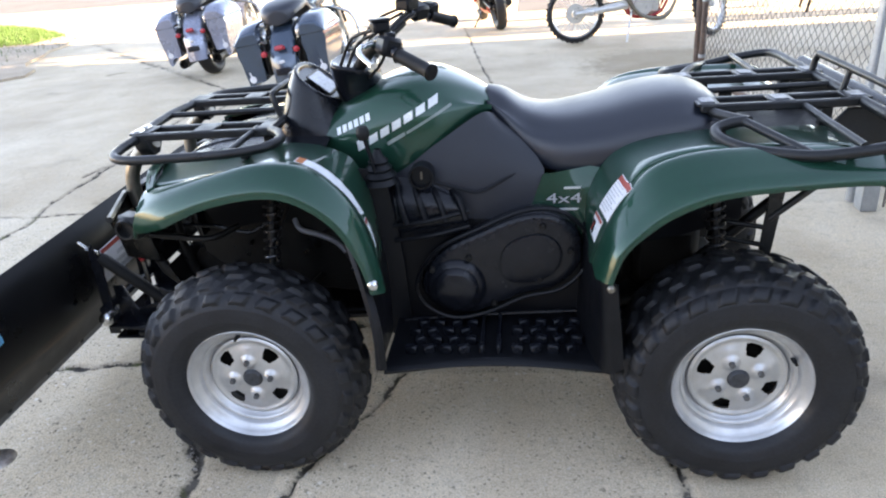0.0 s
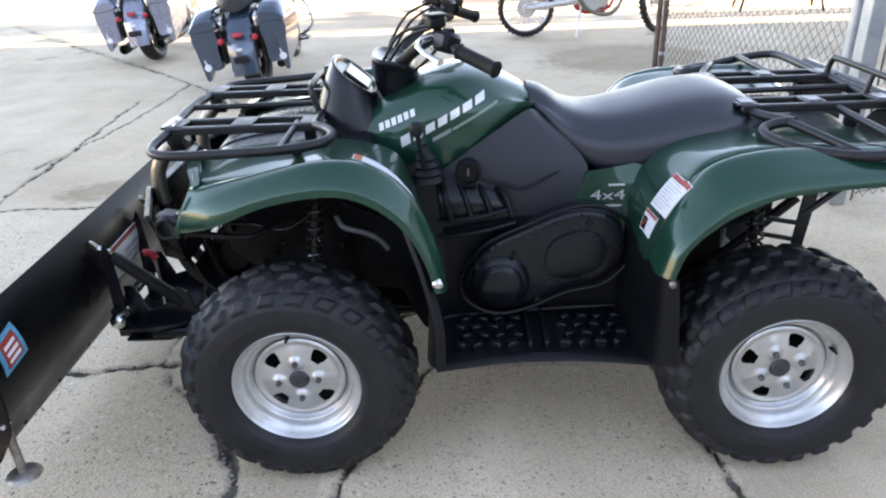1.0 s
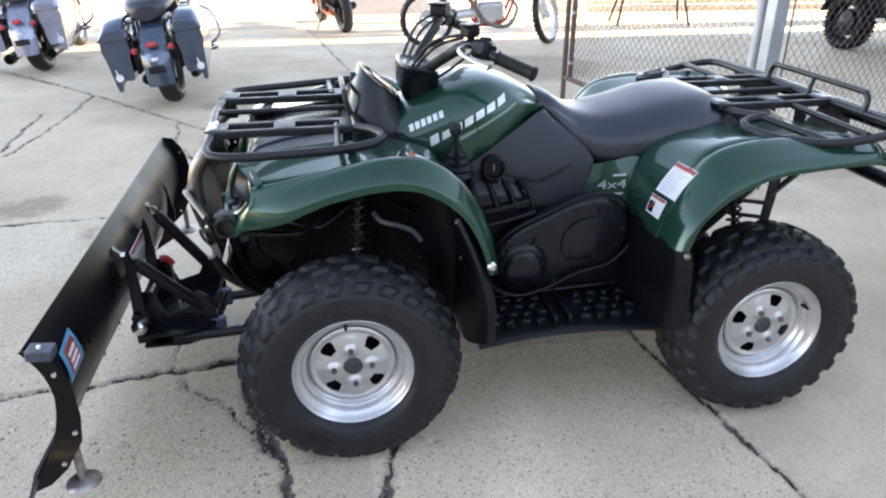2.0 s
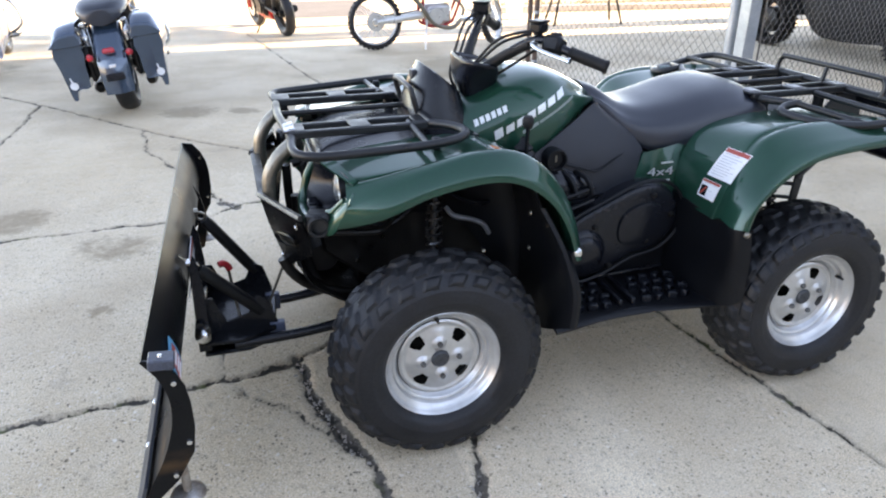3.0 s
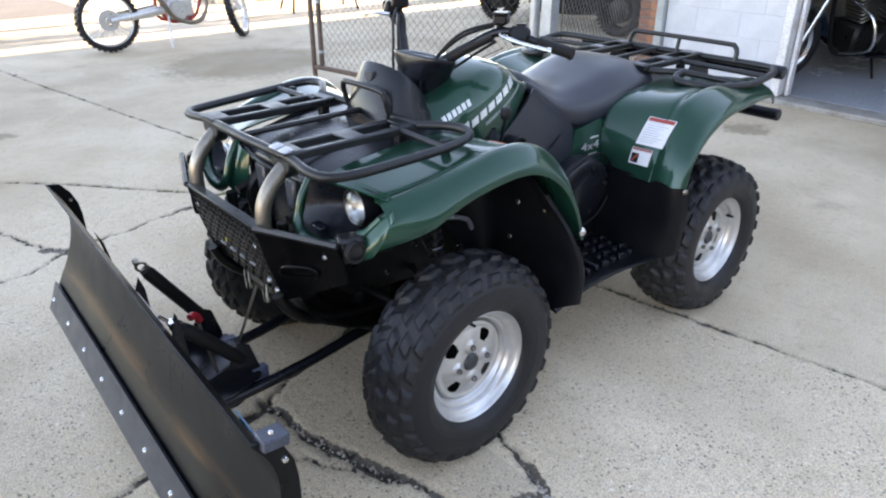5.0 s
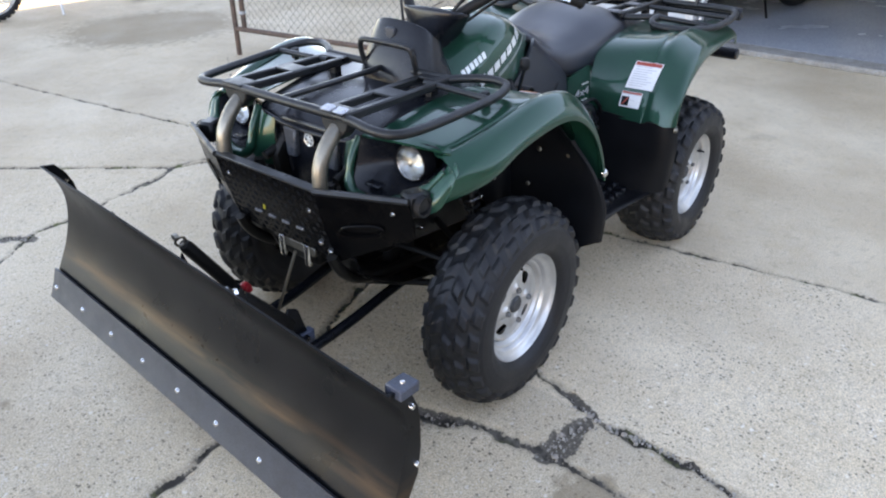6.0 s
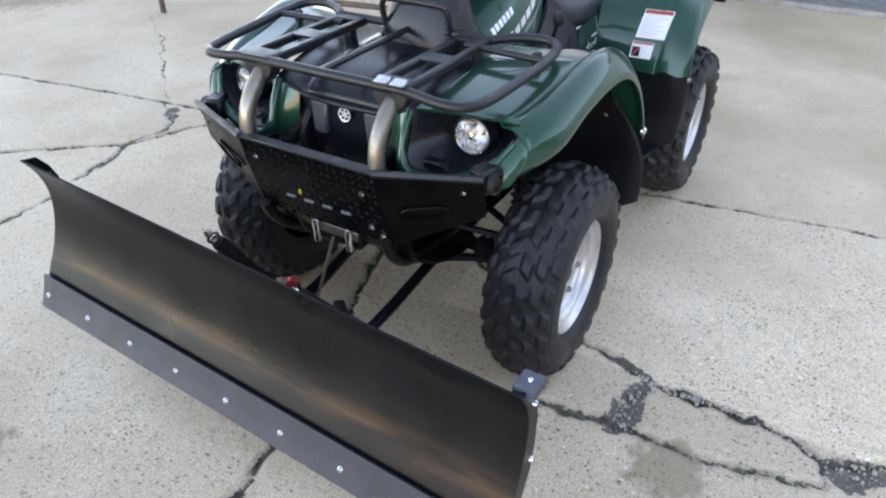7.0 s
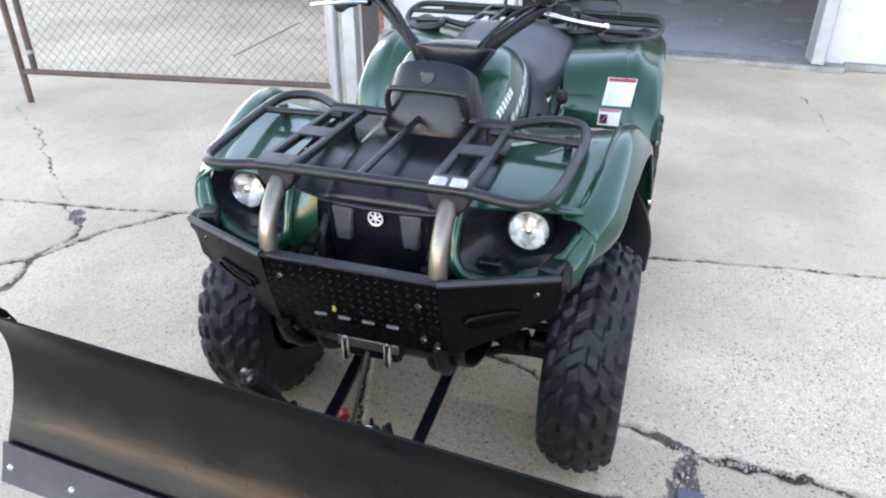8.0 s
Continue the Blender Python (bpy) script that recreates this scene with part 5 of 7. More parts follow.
part("reservoir", Shape().add(box((-0.243, -0.235, 1.166), (0.046, 0.042, 0.030), 0.006, (0, 0, 30)), box((-0.243, -0.235, 1.183), (0.050, 0.046, 0.008), 0.003, (0, 0, 30)), rod((-0.238, -0.225, 1.13), (-0.238, -0.225, 1.17), 0.012)), BLACK, bar, "black brake fluid reservoir")
part("switch_block", Shape().add(box((-0.225, 0.31, 1.14), (0.06, 0.07, 0.05), 0.01, (0, 20, -35)), box((-0.19, 0.375, 1.14), (0.05, 0.05, 0.04), 0.008, (0, 10, -35))), BLACK, bar)
part("reservoir", Shape().add(box((-0.245, 0.245, 1.17), (0.055, 0.06, 0.035), 0.006, (0, 0, -30)), box((-0.245, 0.245, 1.19), (0.06, 0.064, 0.008), 0.003, (0, 0, -30))), BLACK, bar, "black brake fluid reservoir")
part("brake_lever", tube([(-0.262, -0.255, 1.128), (-0.285, -0.30, 1.125), (-0.275, -0.35, 1.115), (-0.24, -0.405, 1.102), (-0.23, -0.42, 1.10)], [0.010, 0.008, 0.007, 0.007, 0.011], 10, 5, flat=0.7), CHROME, bar, "bright alloy brake lever")
part("brake_lever", tube([(-0.262, 0.275, 1.13), (-0.285, 0.33, 1.13), (-0.27, 0.40, 1.12), (-0.225, 0.47, 1.105)], [0.010, 0.008, 0.007, 0.011], 10, 5, flat=0.7), CHROME, bar, "bright alloy brake lever")
for y0, z0, y1, dx, up in ((-0.22, 1.135, -0.05, -0.02, 0.012), (-0.20, 1.120, -0.03, 0.016, 0.004), (-0.24, 1.140, -0.08, -0.034, 0.018), (-0.21, 1.115, -0.07, 0.03, -0.016), (0.22, 1.135, 0.05, -0.02, 0.012), (0.24, 1.14, 0.08, 0.018, 0.006), (0.23, 1.14, 0.06, -0.034, 0.02)):
    part("cable", tube([(-0.25 + dx * 0.4, y0, z0 + up), (-0.30 + dx, y0 * 0.72, z0 - 0.035 + 1.5 * up), (-0.345 + dx, (y0 + y1) * 0.38, z0 - 0.085 + up), (-0.385 + dx, y1, 0.99), (-0.40, y1 * 0.7, 0.93)], 0.0046, 8, 6), GRIP, bar)
part("bar_sleeve", tube([(-0.262, -0.218, 1.118), (-0.315, -0.145, 1.072), (-0.36, -0.075, 1.018)], [0.015, 0.0165, 0.018], 12, 4), GRIP, bar)
part("bar_sleeve", tube([(-0.262, 0.225, 1.118), (-0.315, 0.145, 1.072), (-0.36, 0.075, 1.018)], [0.015, 0.0165, 0.018], 12, 4), GRIP, bar)
part("steering_post", Shape().add(rod((-0.43, 0, 0.82), (-0.37, 0, 1.0), 0.022), box((-0.37, 0, 1.0), (0.05, 0.12, 0.035), 0.008)), UNDER, quad)
# gear lever, ignition and side vents on the left
lever = part("gear_lever", rod((-0.285, -0.285, 0.78), (-0.30, -0.322, 0.905), 0.006), SATIN, quad, "black gear lever with a round knob")
part("knob", lathe([(0.0005, -0.02), (0.012, -0.018), (0.017, -0.008), (0.017, 0.008), (0.012, 0.017), (0.0005, 0.019)], 20, "z", (-0.301, -0.323, 0.914)), GRIP, lever)
part("boot", lathe([(0.052, 0.0), (0.042, 0.014), (0.047, 0.022), (0.034, 0.034), (0.038, 0.042), (0.026, 0.054), (0.029, 0.062), (0.016, 0.076), (0.008, 0.095)], 24, "z", (-0.283, -0.258, 0.755)), BLACK, lever)
ignition = part("ignition_switch", lathe([(0.034, 0.02), (0.036, -0.022), (0.034, -0.028), (0.029, -0.028), (0.027, -0.014), (0.0005, -0.014)], 32, "y", (-0.168, -0.238, 0.765)), BLACK, quad, "round black ignition switch")
part("key_slot", box((-0.168, -0.254, 0.768), (0.006, 0.004, 0.022), 0.001), STEEL, ignition)
vent = part("side_vent", sheet([[(-0.255, -0.215, 0.755), (-0.25, -0.265, 0.70), (-0.245, -0.275, 0.63), (-0.24, -0.26, 0.575)], [(-0.165, -0.225, 0.745), (-0.15, -0.27, 0.70), (-0.14, -0.28, 0.645), (-0.135, -0.265, 0.585)], [(-0.085, -0.235, 0.71), (-0.06, -0.262, 0.685), (-0.05, -0.272, 0.645), (-0.045, -0.262, 0.60)]], -0.01), SATIN, quad, "black ribbed side vent")
for k in range(4):
    u = k / 3
    part("vent_rib", tube([(-0.245 + 0.155 * u, -0.232, 0.742 - 0.03 * u), (-0.232 + 0.165 * u, -0.278, 0.70), (-0.215 + 0.165 * u, -0.294, 0.64 + 0.01 * u)], 0.009, 8, 5), BLACK, vent)
for k in range(2):
    part("vent_rib", tube([(-0.255, -0.285, 0.632 - 0.045 * k), (-0.15, -0.298, 0.650 - 0.045 * k), (-0.04, -0.285, 0.672 - 0.045 * k)], 0.007, 8, 4), BLACK, vent)
part("panel_crease", tube([(-0.128, -0.243, 0.742), (-0.06, -0.247, 0.722), (-0.01, -0.248, 0.712), (0.06, -0.232, 0.742), (0.12, -0.208, 0.764)], 0.004, 6, 4), BLACK, quad)
# ---- running gear and footwells ----
COIL = surface("worn_spring_steel", (0.07, 0.072, 0.078), (0.025, 0.025, 0.028), 60, 300, 0.3, 0.1, 0.7)
engine = part("engine", Shape().add(box((0.02, 0, 0.47), (0.46, 0.40, 0.26), 0.03), box((-0.06, 0, 0.64), (0.24, 0.26, 0.2), 0.03), box((0.30, 0, 0.50), (0.26, 0.34, 0.30), 0.04)), UNDER, quad, "grimy black engine block")
part("front_skid_plate", sheet([[(-0.985, y, 0.50), (-0.94, y, 0.42), (-0.80, y, 0.335), (-0.60, y, 0.287)] for y in (-0.24, -0.08, 0.08, 0.24)], 0.006, 3, 4), UNDER, quad)
# unseen flat plate, added to keep skylight off the ground below
part("unseen_belly_plate", box((-0.02, 0, 0.285), (1.15, 0.36, 0.008), 0.003), UNDER, quad)
part("front_differential", Shape().add(box((-0.635, 0, 0.33), (0.17, 0.2, 0.15), 0.03), box((-0.72, 0, 0.40), (0.12, 0.16, 0.16), 0.02), lathe([(0.0005, -0.1), (0.07, -0.1), (0.08, -0.07), (0.08, 0.07), (0.07, 0.1), (0.0005, 0.1)], 24, "y", (-0.80, 0, 0.52))), UNDER, quad)
part("rear_differential", Shape().add(box((0.62, 0, 0.33), (0.2, 0.22, 0.17), 0.04), box((0.52, 0, 0.45), (0.2, 0.3, 0.2), 0.03)), UNDER, quad)
for y in (-0.15, 0.15):
    part("frame_rail", tube([(-0.97, y, 0.70), (-0.96, y, 0.50), (-0.88, y, 0.36), (-0.6, y, 0.29), (0.3, y, 0.29), (0.55, y, 0.40), (0.80, y, 0.62)], 0.016, 10, 5), UNDER, quad)
    part("frame_rail", tube([(-0.95, y, 0.70), (-0.72, y, 0.76), (-0.45, y, 0.78), (-0.15, y, 0.70), (0.2, y, 0.70), (0.55, y, 0.78), (0.90, y, 0.80)], 0.014, 10, 5), UNDER, quad)
for x, y in ((-0.6375, -0.44), (-0.6375, 0.38), (0.6375, -0.42), (0.6375, 0.36)):
    s_ = 1 if y > 0 else -1
    part("suspension_arm", Shape().add(tube([(x, y, 0.27), (x - 0.02, y * 0.6, 0.275), (x - 0.15, s_ * 0.11, 0.29)], 0.013, 8, 3), tube([(x, y, 0.27), (x + 0.02, y * 0.6, 0.275), (x + 0.15, s_ * 0.11, 0.29)], 0.013, 8, 3)), UNDER, quad)
    part("suspension_arm", Shape().add(tube([(x, y, 0.37), (x - 0.10, s_ * 0.13, 0.42)], 0.011, 8, 1), tube([(x, y, 0.37), (x + 0.12, s_ * 0.13, 0.42)], 0.011, 8, 1)), UNDER, quad)
    part("axle_shaft", lathe([(0.016, 0.0), (0.016, 0.08), (0.034, 0.09), (0.028, 0.11), (0.036, 0.12), (0.030, 0.14), (0.036, 0.15), (0.02, 0.17), (0.016, 0.34)], 16, "y", (x, -0.42 if s_ < 0 else 0.08, 0.306)), GRIP, quad)
    part("knuckle", box((x, y + s_ * 0.02, 0.32), (0.07, 0.05, 0.16), 0.012), UNDER, quad)
    lo, hi = Vector((x + 0.025 if x < 0 else x - 0.02, y * 0.88, 0.40)), Vector((x + 0.060 if x < 0 else x - 0.04, s_ * 0.30, 0.80))
    damper = part("shock_absorber", Shape().add(rod(lo, hi, 0.009), rod(lo, lo.lerp(hi, 0.25), 0.016), rod(lo.lerp(hi, 0.55), hi, 0.013)), UNDER, quad, "black coil-over shock absorber")
    coil = []
    d_ = (hi - lo).normalized()
    u_ = d_.orthogonal().normalized()
    v_ = d_.cross(u_)
    for k in range(157):
        f_k = k / 156
        a = f_k * 2 * math.pi * 13
        coil.append(tuple(lo.lerp(hi, 0.18 + 0.76 * f_k) + 0.021 * (u_ * math.cos(a) + v_ * math.sin(a))))
    part("coil_spring", tube(coil, 0.0045, 6, 1), COIL, damper, "worn steel coil spring")
for k, (x, y, z) in enumerate(((-0.78, -0.16, 0.62), (-0.72, -0.17, 0.55), (-0.70, -0.12, 0.66), (-0.60, -0.16, 0.62), (-0.55, -0.17, 0.52), (-0.80, -0.15, 0.47), (-0.85, -0.12, 0.56), (-0.47, -0.20, 0.60), (-0.66, -0.18, 0.46), (-0.40, -0.22, 0.48), (-0.52, 0.15, 0.60), (-0.76, 0.16, 0.55))):
    part("bolt", lathe([(0.0005, -0.01), (0.006, -0.01), (0.009, -0.004), (0.009, 0.01)], 8, "y", (x, y - 0.02, z)), CHROME, quad, "zinc bolt")
part("front_bulkhead", Shape().add(prism([(-0.93, 0.70), (-0.90, 0.50), (-0.78, 0.40), (-0.32, 0.34), (-0.32, 0.62), (-0.45, 0.80), (-0.85, 0.80)], -0.155, -0.13, "xz", 0.01), prism([(-0.93, 0.70), (-0.90, 0.50), (-0.78, 0.40), (-0.32, 0.34), (-0.32, 0.62), (-0.45, 0.80), (-0.85, 0.80)], 0.13, 0.155, "xz", 0.01)), UNDER, quad)
part("wiring", tube([(-0.46, -0.24, 0.72), (-0.52, -0.26, 0.70), (-0.44, -0.28, 0.66), (-0.36, -0.25, 0.65), (-0.32, -0.28, 0.60)], 0.008, 8, 6), SATIN, quad)
part("wiring", tube([(-0.92, -0.2, 0.62), (-0.80, -0.24, 0.63), (-0.70, -0.22, 0.60), (-0.60, -0.2, 0.66)], 0.006, 8, 6), SATIN, quad)
part("brake_hose", tube([(-0.62, -0.42, 0.38), (-0.58, -0.36, 0.48), (-0.60, -0.28, 0.60), (-0.55, -0.22, 0.72)], 0.005, 8, 6), GRIP, quad)
for s_ in (False, True):
    def f_(s):
        return s.mirror() if s_ else s
    # inner guards of the arches
    part("arch_liner", f_(sheet([[(-0.86, -0.25, 0.82), (-0.84, -0.22, 0.70), (-0.80, -0.20, 0.60)], [(-0.66, -0.25, 0.87), (-0.64, -0.21, 0.74), (-0.62, -0.19, 0.62)], [(-0.48, -0.26, 0.87), (-0.46, -0.24, 0.70), (-0.44, -0.22, 0.55)], [(-0.36, -0.28, 0.81), (-0.33, -0.28, 0.58), (-0.31, -0.28, 0.30)], [(-0.27, -0.27, 0.80), (-0.24, -0.275, 0.56), (-0.23, -0.28, 0.29)]], 0.005)), BLACK, quad)
    guard = part("mud_guard", f_(sheet([[(-0.345, -0.25, 0.78), (-0.30, -0.27, 0.62), (-0.285, -0.28, 0.48), (-0.29, -0.28, 0.295)], [(-0.335, -0.42, 0.79), (-0.285, -0.45, 0.62), (-0.275, -0.46, 0.48), (-0.29, -0.46, 0.30)], [(-0.335, -0.515, 0.73), (-0.292, -0.575, 0.615), (-0.266, -0.606, 0.49), (-0.268, -0.605, 0.372)], [(-0.325, -0.520, 0.72), (-0.272, -0.580, 0.595), (-0.245, -0.612, 0.49), (-0.246, -0.610, 0.375)]], 0.006)), BLACK, quad, "black plastic mud guard behind the wheel")
    for p_ in ((-0.31, -0.40, 0.66), (-0.30, -0.50, 0.66), (-0.285, -0.35, 0.52)):
        part("rivet", f_(lathe([(0.0005, -0.008), (0.006, -0.007), (0.009, -0.002)], 10, "x", p_)), STEEL, guard)
    part("wing_bolt", f_(lathe([(0.0005, -0.008), (0.007, -0.008), (0.013, -0.003), (0.014, 0.004)], 16, "y", (-0.255, -0.604, 0.612))), CHROME, quad, "bright wing bolt")
    part("wing_bolt", f_(lathe([(0.0005, -0.006), (0.006, -0.006), (0.010, -0.002), (0.011, 0.004)], 16, "y", (0.312, -0.598, 0.588))), STEEL, quad)
    part("rear_guard", f_(sheet([[(0.27, -0.26, 0.62), (0.265, -0.27, 0.50), (0.25, -0.28, 0.30)], [(0.275, -0.42, 0.61), (0.275, -0.44, 0.50), (0.27, -0.44, 0.30)], [(0.285, -0.56, 0.605), (0.29, -0.575, 0.50), (0.31, -0.57, 0.33)], [(0.325, -0.600, 0.60), (0.335, -0.605, 0.50), (0.350, -0.59, 0.36)]], -0.006)), BLACK, quad, "black plastic guard before the rear wheel")
    part("rear_liner", f_(sheet([[(0.28, -0.27, 0.60), (0.30, -0.25, 0.70), (0.36, -0.24, 0.80)], [(0.45, -0.25, 0.55), (0.48, -0.24, 0.68), (0.50, -0.235, 0.83)], [(0.70, -0.22, 0.60), (0.70, -0.22, 0.70), (0.72, -0.225, 0.83)]], 0.005)), BLACK, quad)
    # footwell tray with raised grip blocks and a split in the middle
    tray = part("foot_well", f_(sheet([[(-0.27, -0.27, 0.325), (-0.27, -0.38, 0.318), (-0.27, -0.515, 0.318), (-0.27, -0.545, 0.312)], [(0.02, -0.27, 0.328), (0.02, -0.38, 0.320), (0.02, -0.485, 0.318), (0.02, -0.50, 0.310)], [(0.33, -0.27, 0.325), (0.33, -0.38, 0.318), (0.33, -0.515, 0.318), (0.33, -0.545, 0.312)]], 0.010)), BLACK, quad, "black plastic foot well with grip blocks")
    part("foot_well_rim", f_(tube([(-0.25, -0.530, 0.318), (-0.17, -0.502, 0.320), (0.02, -0.490, 0.322), (0.22, -0.502, 0.320), (0.31, -0.530, 0.318)], 0.006, 8, 4)), SATIN, tray)
    part("foot_well_rim", f_(tube([(-0.25, -0.30, 0.332), (-0.20, -0.296, 0.338), (0.02, -0.292, 0.348), (0.27, -0.285, 0.352)], 0.006, 8, 4)), SATIN, tray)
    for x in (-0.012, 0.034):
        part("foot_peg", f_(box((x, -0.38, 0.338), (0.014, 0.185, 0.030), 0.004)), SATIN, tray)
    for i in range(4):
        for j in range(4):
            for base in (-0.205, 0.085):
                part("grip_block", f_(box((base + j * 0.048 + (i % 2) * 0.018, -0.462 + i * 0.044, 0.336), (0.032, 0.020, 0.030), 0.003, (0, 0, 24 if (i + j) % 2 else -14))), SATIN, tray)
    part("flank_panel", f_(sheet([[(-0.36, -0.20, 0.74), (-0.34, -0.235, 0.60), (-0.30, -0.25, 0.45), (-0.28, -0.26, 0.32)], [(-0.15, -0.20, 0.74), (-0.14, -0.23, 0.60), (-0.13, -0.245, 0.45), (-0.13, -0.262, 0.32)], [(0.06, -0.20, 0.70), (0.06, -0.235, 0.60), (0.06, -0.245, 0.45), (0.06, -0.262, 0.32)], [(0.14, -0.225, 0.535), (0.14, -0.235, 0.48), (0.14, -0.248, 0.40), (0.14, -0.262, 0.32)], [(0.30, -0.235, 0.535), (0.30, -0.24, 0.48), (0.30, -0.25, 0.40), (0.30, -0.262, 0.32)]], -0.006)), BLACK, quad)
# clutch cover on the left flank
cover_line = smooth_line([(-0.185, 0.47), (-0.165, 0.40), (-0.09, 0.36), (0.0, 0.375), (0.10, 0.42), (0.20, 0.445), (0.265, 0.52), (0.255, 0.61), (0.19, 0.665), (0.10, 0.665), (-0.01, 0.62), (-0.12, 0.565)], 4, True)
cover = part("clutch_cover", prism([tuple(q) for q in cover_line], -0.318, -0.23, "xz", 0.030, 4), SATIN, quad, "glossy black clutch cover")
part("cover_face", prism([tuple(np.array((0.125, 0.535)) + (q - np.array((0.125, 0.535))) * 0.8) for q in smooth_line([(0.02, 0.50), (0.05, 0.455), (0.14, 0.45), (0.22, 0.50), (0.23, 0.58), (0.17, 0.63), (0.08, 0.615), (0.03, 0.57)], 4, True)], -0.328, -0.31, "xz", 0.008, 2), SATIN, cover)
part("starter_cap", lathe([(0.0005, -0.352), (0.05, -0.352), (0.062, -0.345), (0.066, -0.335), (0.075, -0.332), (0.085, -0.32), (0.088, -0.30)], 40, "y", (-0.085, 0, 0.455)), SATIN, cover)
part("cover_trim", tube([(q[0], -0.312, q[1]) for q in (np.array((0.03, 0.51)) + (cover_line - np.array((0.03, 0.51))) * 1.07)], 0.006, 6, 1, True), BLACK, cover)
for x, z in ((0.16, 0.635), (-0.045, 0.545), (0.15, 0.475), (0.235, 0.56), (-0.15, 0.51), (0.02, 0.40)):
    part("cover_bolt", lathe([(0.0005, -0.330), (0.006, -0.330), (0.009, -0.325), (0.009, -0.31)], 10, "y", (x, 0, z)), UNDER, cover)
STAY = ((-0.306, -0.298), (0.298, 0.306))
for lo_, hi_ in STAY:
    y_ = (lo_ + hi_) / 2
    part("rear_rack_stay", Shape().add(prism([(0.748, 0.83), (0.790, 0.83), (0.757, 0.50), (0.727, 0.50)], lo_, hi_, "xz", 0.001), rod((0.745, y_, 0.63), (0.87, y_, 0.735), 0.010), rod((0.745, y_, 0.605), (0.62, y_ * 0.85, 0.612), 0.007), rod((0.74, y_, 0.555), (0.64, y_ * 0.85, 0.56), 0.007)), RACK, quad)
part("arch_bar", tube([(-0.94, -0.37, 0.665), (-0.90, -0.36, 0.655), (-0.78, -0.36, 0.642), (-0.745, -0.34, 0.642), (-0.705, -0.29, 0.650)], 0.009, 10, 4), UNDER, quad, "dull bent steel bar")
part("breather_hose", tube([(-0.54, -0.28, 0.660), (-0.52, -0.30, 0.637), (-0.47, -0.305, 0.622), (-0.425, -0.30, 0.598), (-0.40, -0.29, 0.56)], 0.008, 10, 5), surface("pale_grey_hose", (0.16, 0.165, 0.175), (0.10, 0.105, 0.11), 30, 300, 0.4), quad, "pale grey breather hose")
part("muffler", lathe([(0.0005, 0.48), (0.05, 0.48), (0.065, 0.50), (0.065, 0.86), (0.05, 0.89), (0.0005, 0.89)], 24, "x", (0, 0.2, 0.66)), UNDER, quad)

# ---- snow plough in front ----
plough = thing("snow_plough", "black steel snow plough blade with springs and push tubes, lifted clear", "snow plough")


def blade_x(y):
    return -1.417 + 0.037 * y


def lift(y):
    """The blade hangs a little higher at its right end."""
    return 0.038 * y


PROFILE = [(-0.012, 0.150), (0.004, 0.19), (0.030, 0.245), (0.070, 0.32), (0.098, 0.40), (0.107, 0.475), (0.092, 0.542), (0.059, 0.597)]
BACK = [(0.097, 0.590), (0.124, 0.554), (0.140, 0.514), (0.146, 0.469), (0.146, 0.399), (0.135, 0.327), (0.087, 0.249), (0.040, 0.205)]
Y0, Y1 = -0.744, 0.79


def at_blade(y, pairs, shift=0.0):
    return [(blade_x(y) + dx + shift, y, z + lift(y)) for dx, z in pairs]


part("blade", sheet([at_blade(y, PROFILE[1:]) for y in (Y0, -0.4, 0.0, 0.4, Y1)], 0.005, 4, 5), BLADE, plough, "curved black painted blade with an uneven brown band")
wear = part("wear_bar", sheet([at_blade(y, ((-0.014, 0.150), (0.004, 0.19), (0.024, 0.243)), -0.009) for y in (Y0, -0.4, 0.0, 0.4, Y1)], 0.008, 4, 3), BAR, plough, "grey steel wear bar with bolts")
for k in range(8):
    y = 0.765 - k * 0.1840
    part("carriage_bolt", lathe([(0.0005, -0.013), (0.006, -0.012), (0.0095, -0.007), (0.010, 0.0), (0.010, 0.01)], 14, "x", (blade_x(y) - 0.006, y, 0.190 + lift(y))), CHROME, wear, "bright bolt")
for y in (Y0, Y1 - 0.008):
    ring = [(x, z) for x, _, z in at_blade(y, PROFILE[1:], -0.001) + at_blade(y, BACK)]
    part("end_rib", prism(ring, y, y + 0.008, "xz", 0.001), BLADE, plough)
    for z, dx in ((0.53, 0.118), (0.36, 0.128), (0.27, 0.085)):
        part("rib_bolt", lathe([(0.0005, -0.008), (0.006, -0.007), (0.008, 0.0), (0.008, 0.02)], 10, "y", (blade_x(y) + dx, y, z + lift(y))), CHROME, plough, "bright bolt")
part("back_rib", prism([(x, z) for x, _, z in at_blade(0.45, PROFILE[2:-1], 0.014) + at_blade(0.45, ((0.125, 0.50), (0.142, 0.40), (0.118, 0.29)))], 0.45, 0.458, "xz", 0.001), BLADE, plough)
part("marker_bracket", box((-1.344, -0.738, 0.560), (0.056, 0.046, 0.026), 0.003, (0, 6, 0)), surface("grey_blue_bracket", (0.055, 0.065, 0.09), (0.04, 0.046, 0.06), 20, 200, 0.4), plough, "blue-grey marker bracket")
part("bracket_bolt", lathe([(0.0005, 0.60), (0.005, 0.599), (0.008, 0.592), (0.008, 0.575)], 10, "z", (-1.345, -0.740, -0.022)), CHROME, plough)
SHOE = surface("worn_shoe_steel", (0.42, 0.40, 0.37), (0.25, 0.19, 0.15), 25, 200, 0.45, 0.15, 0.7)
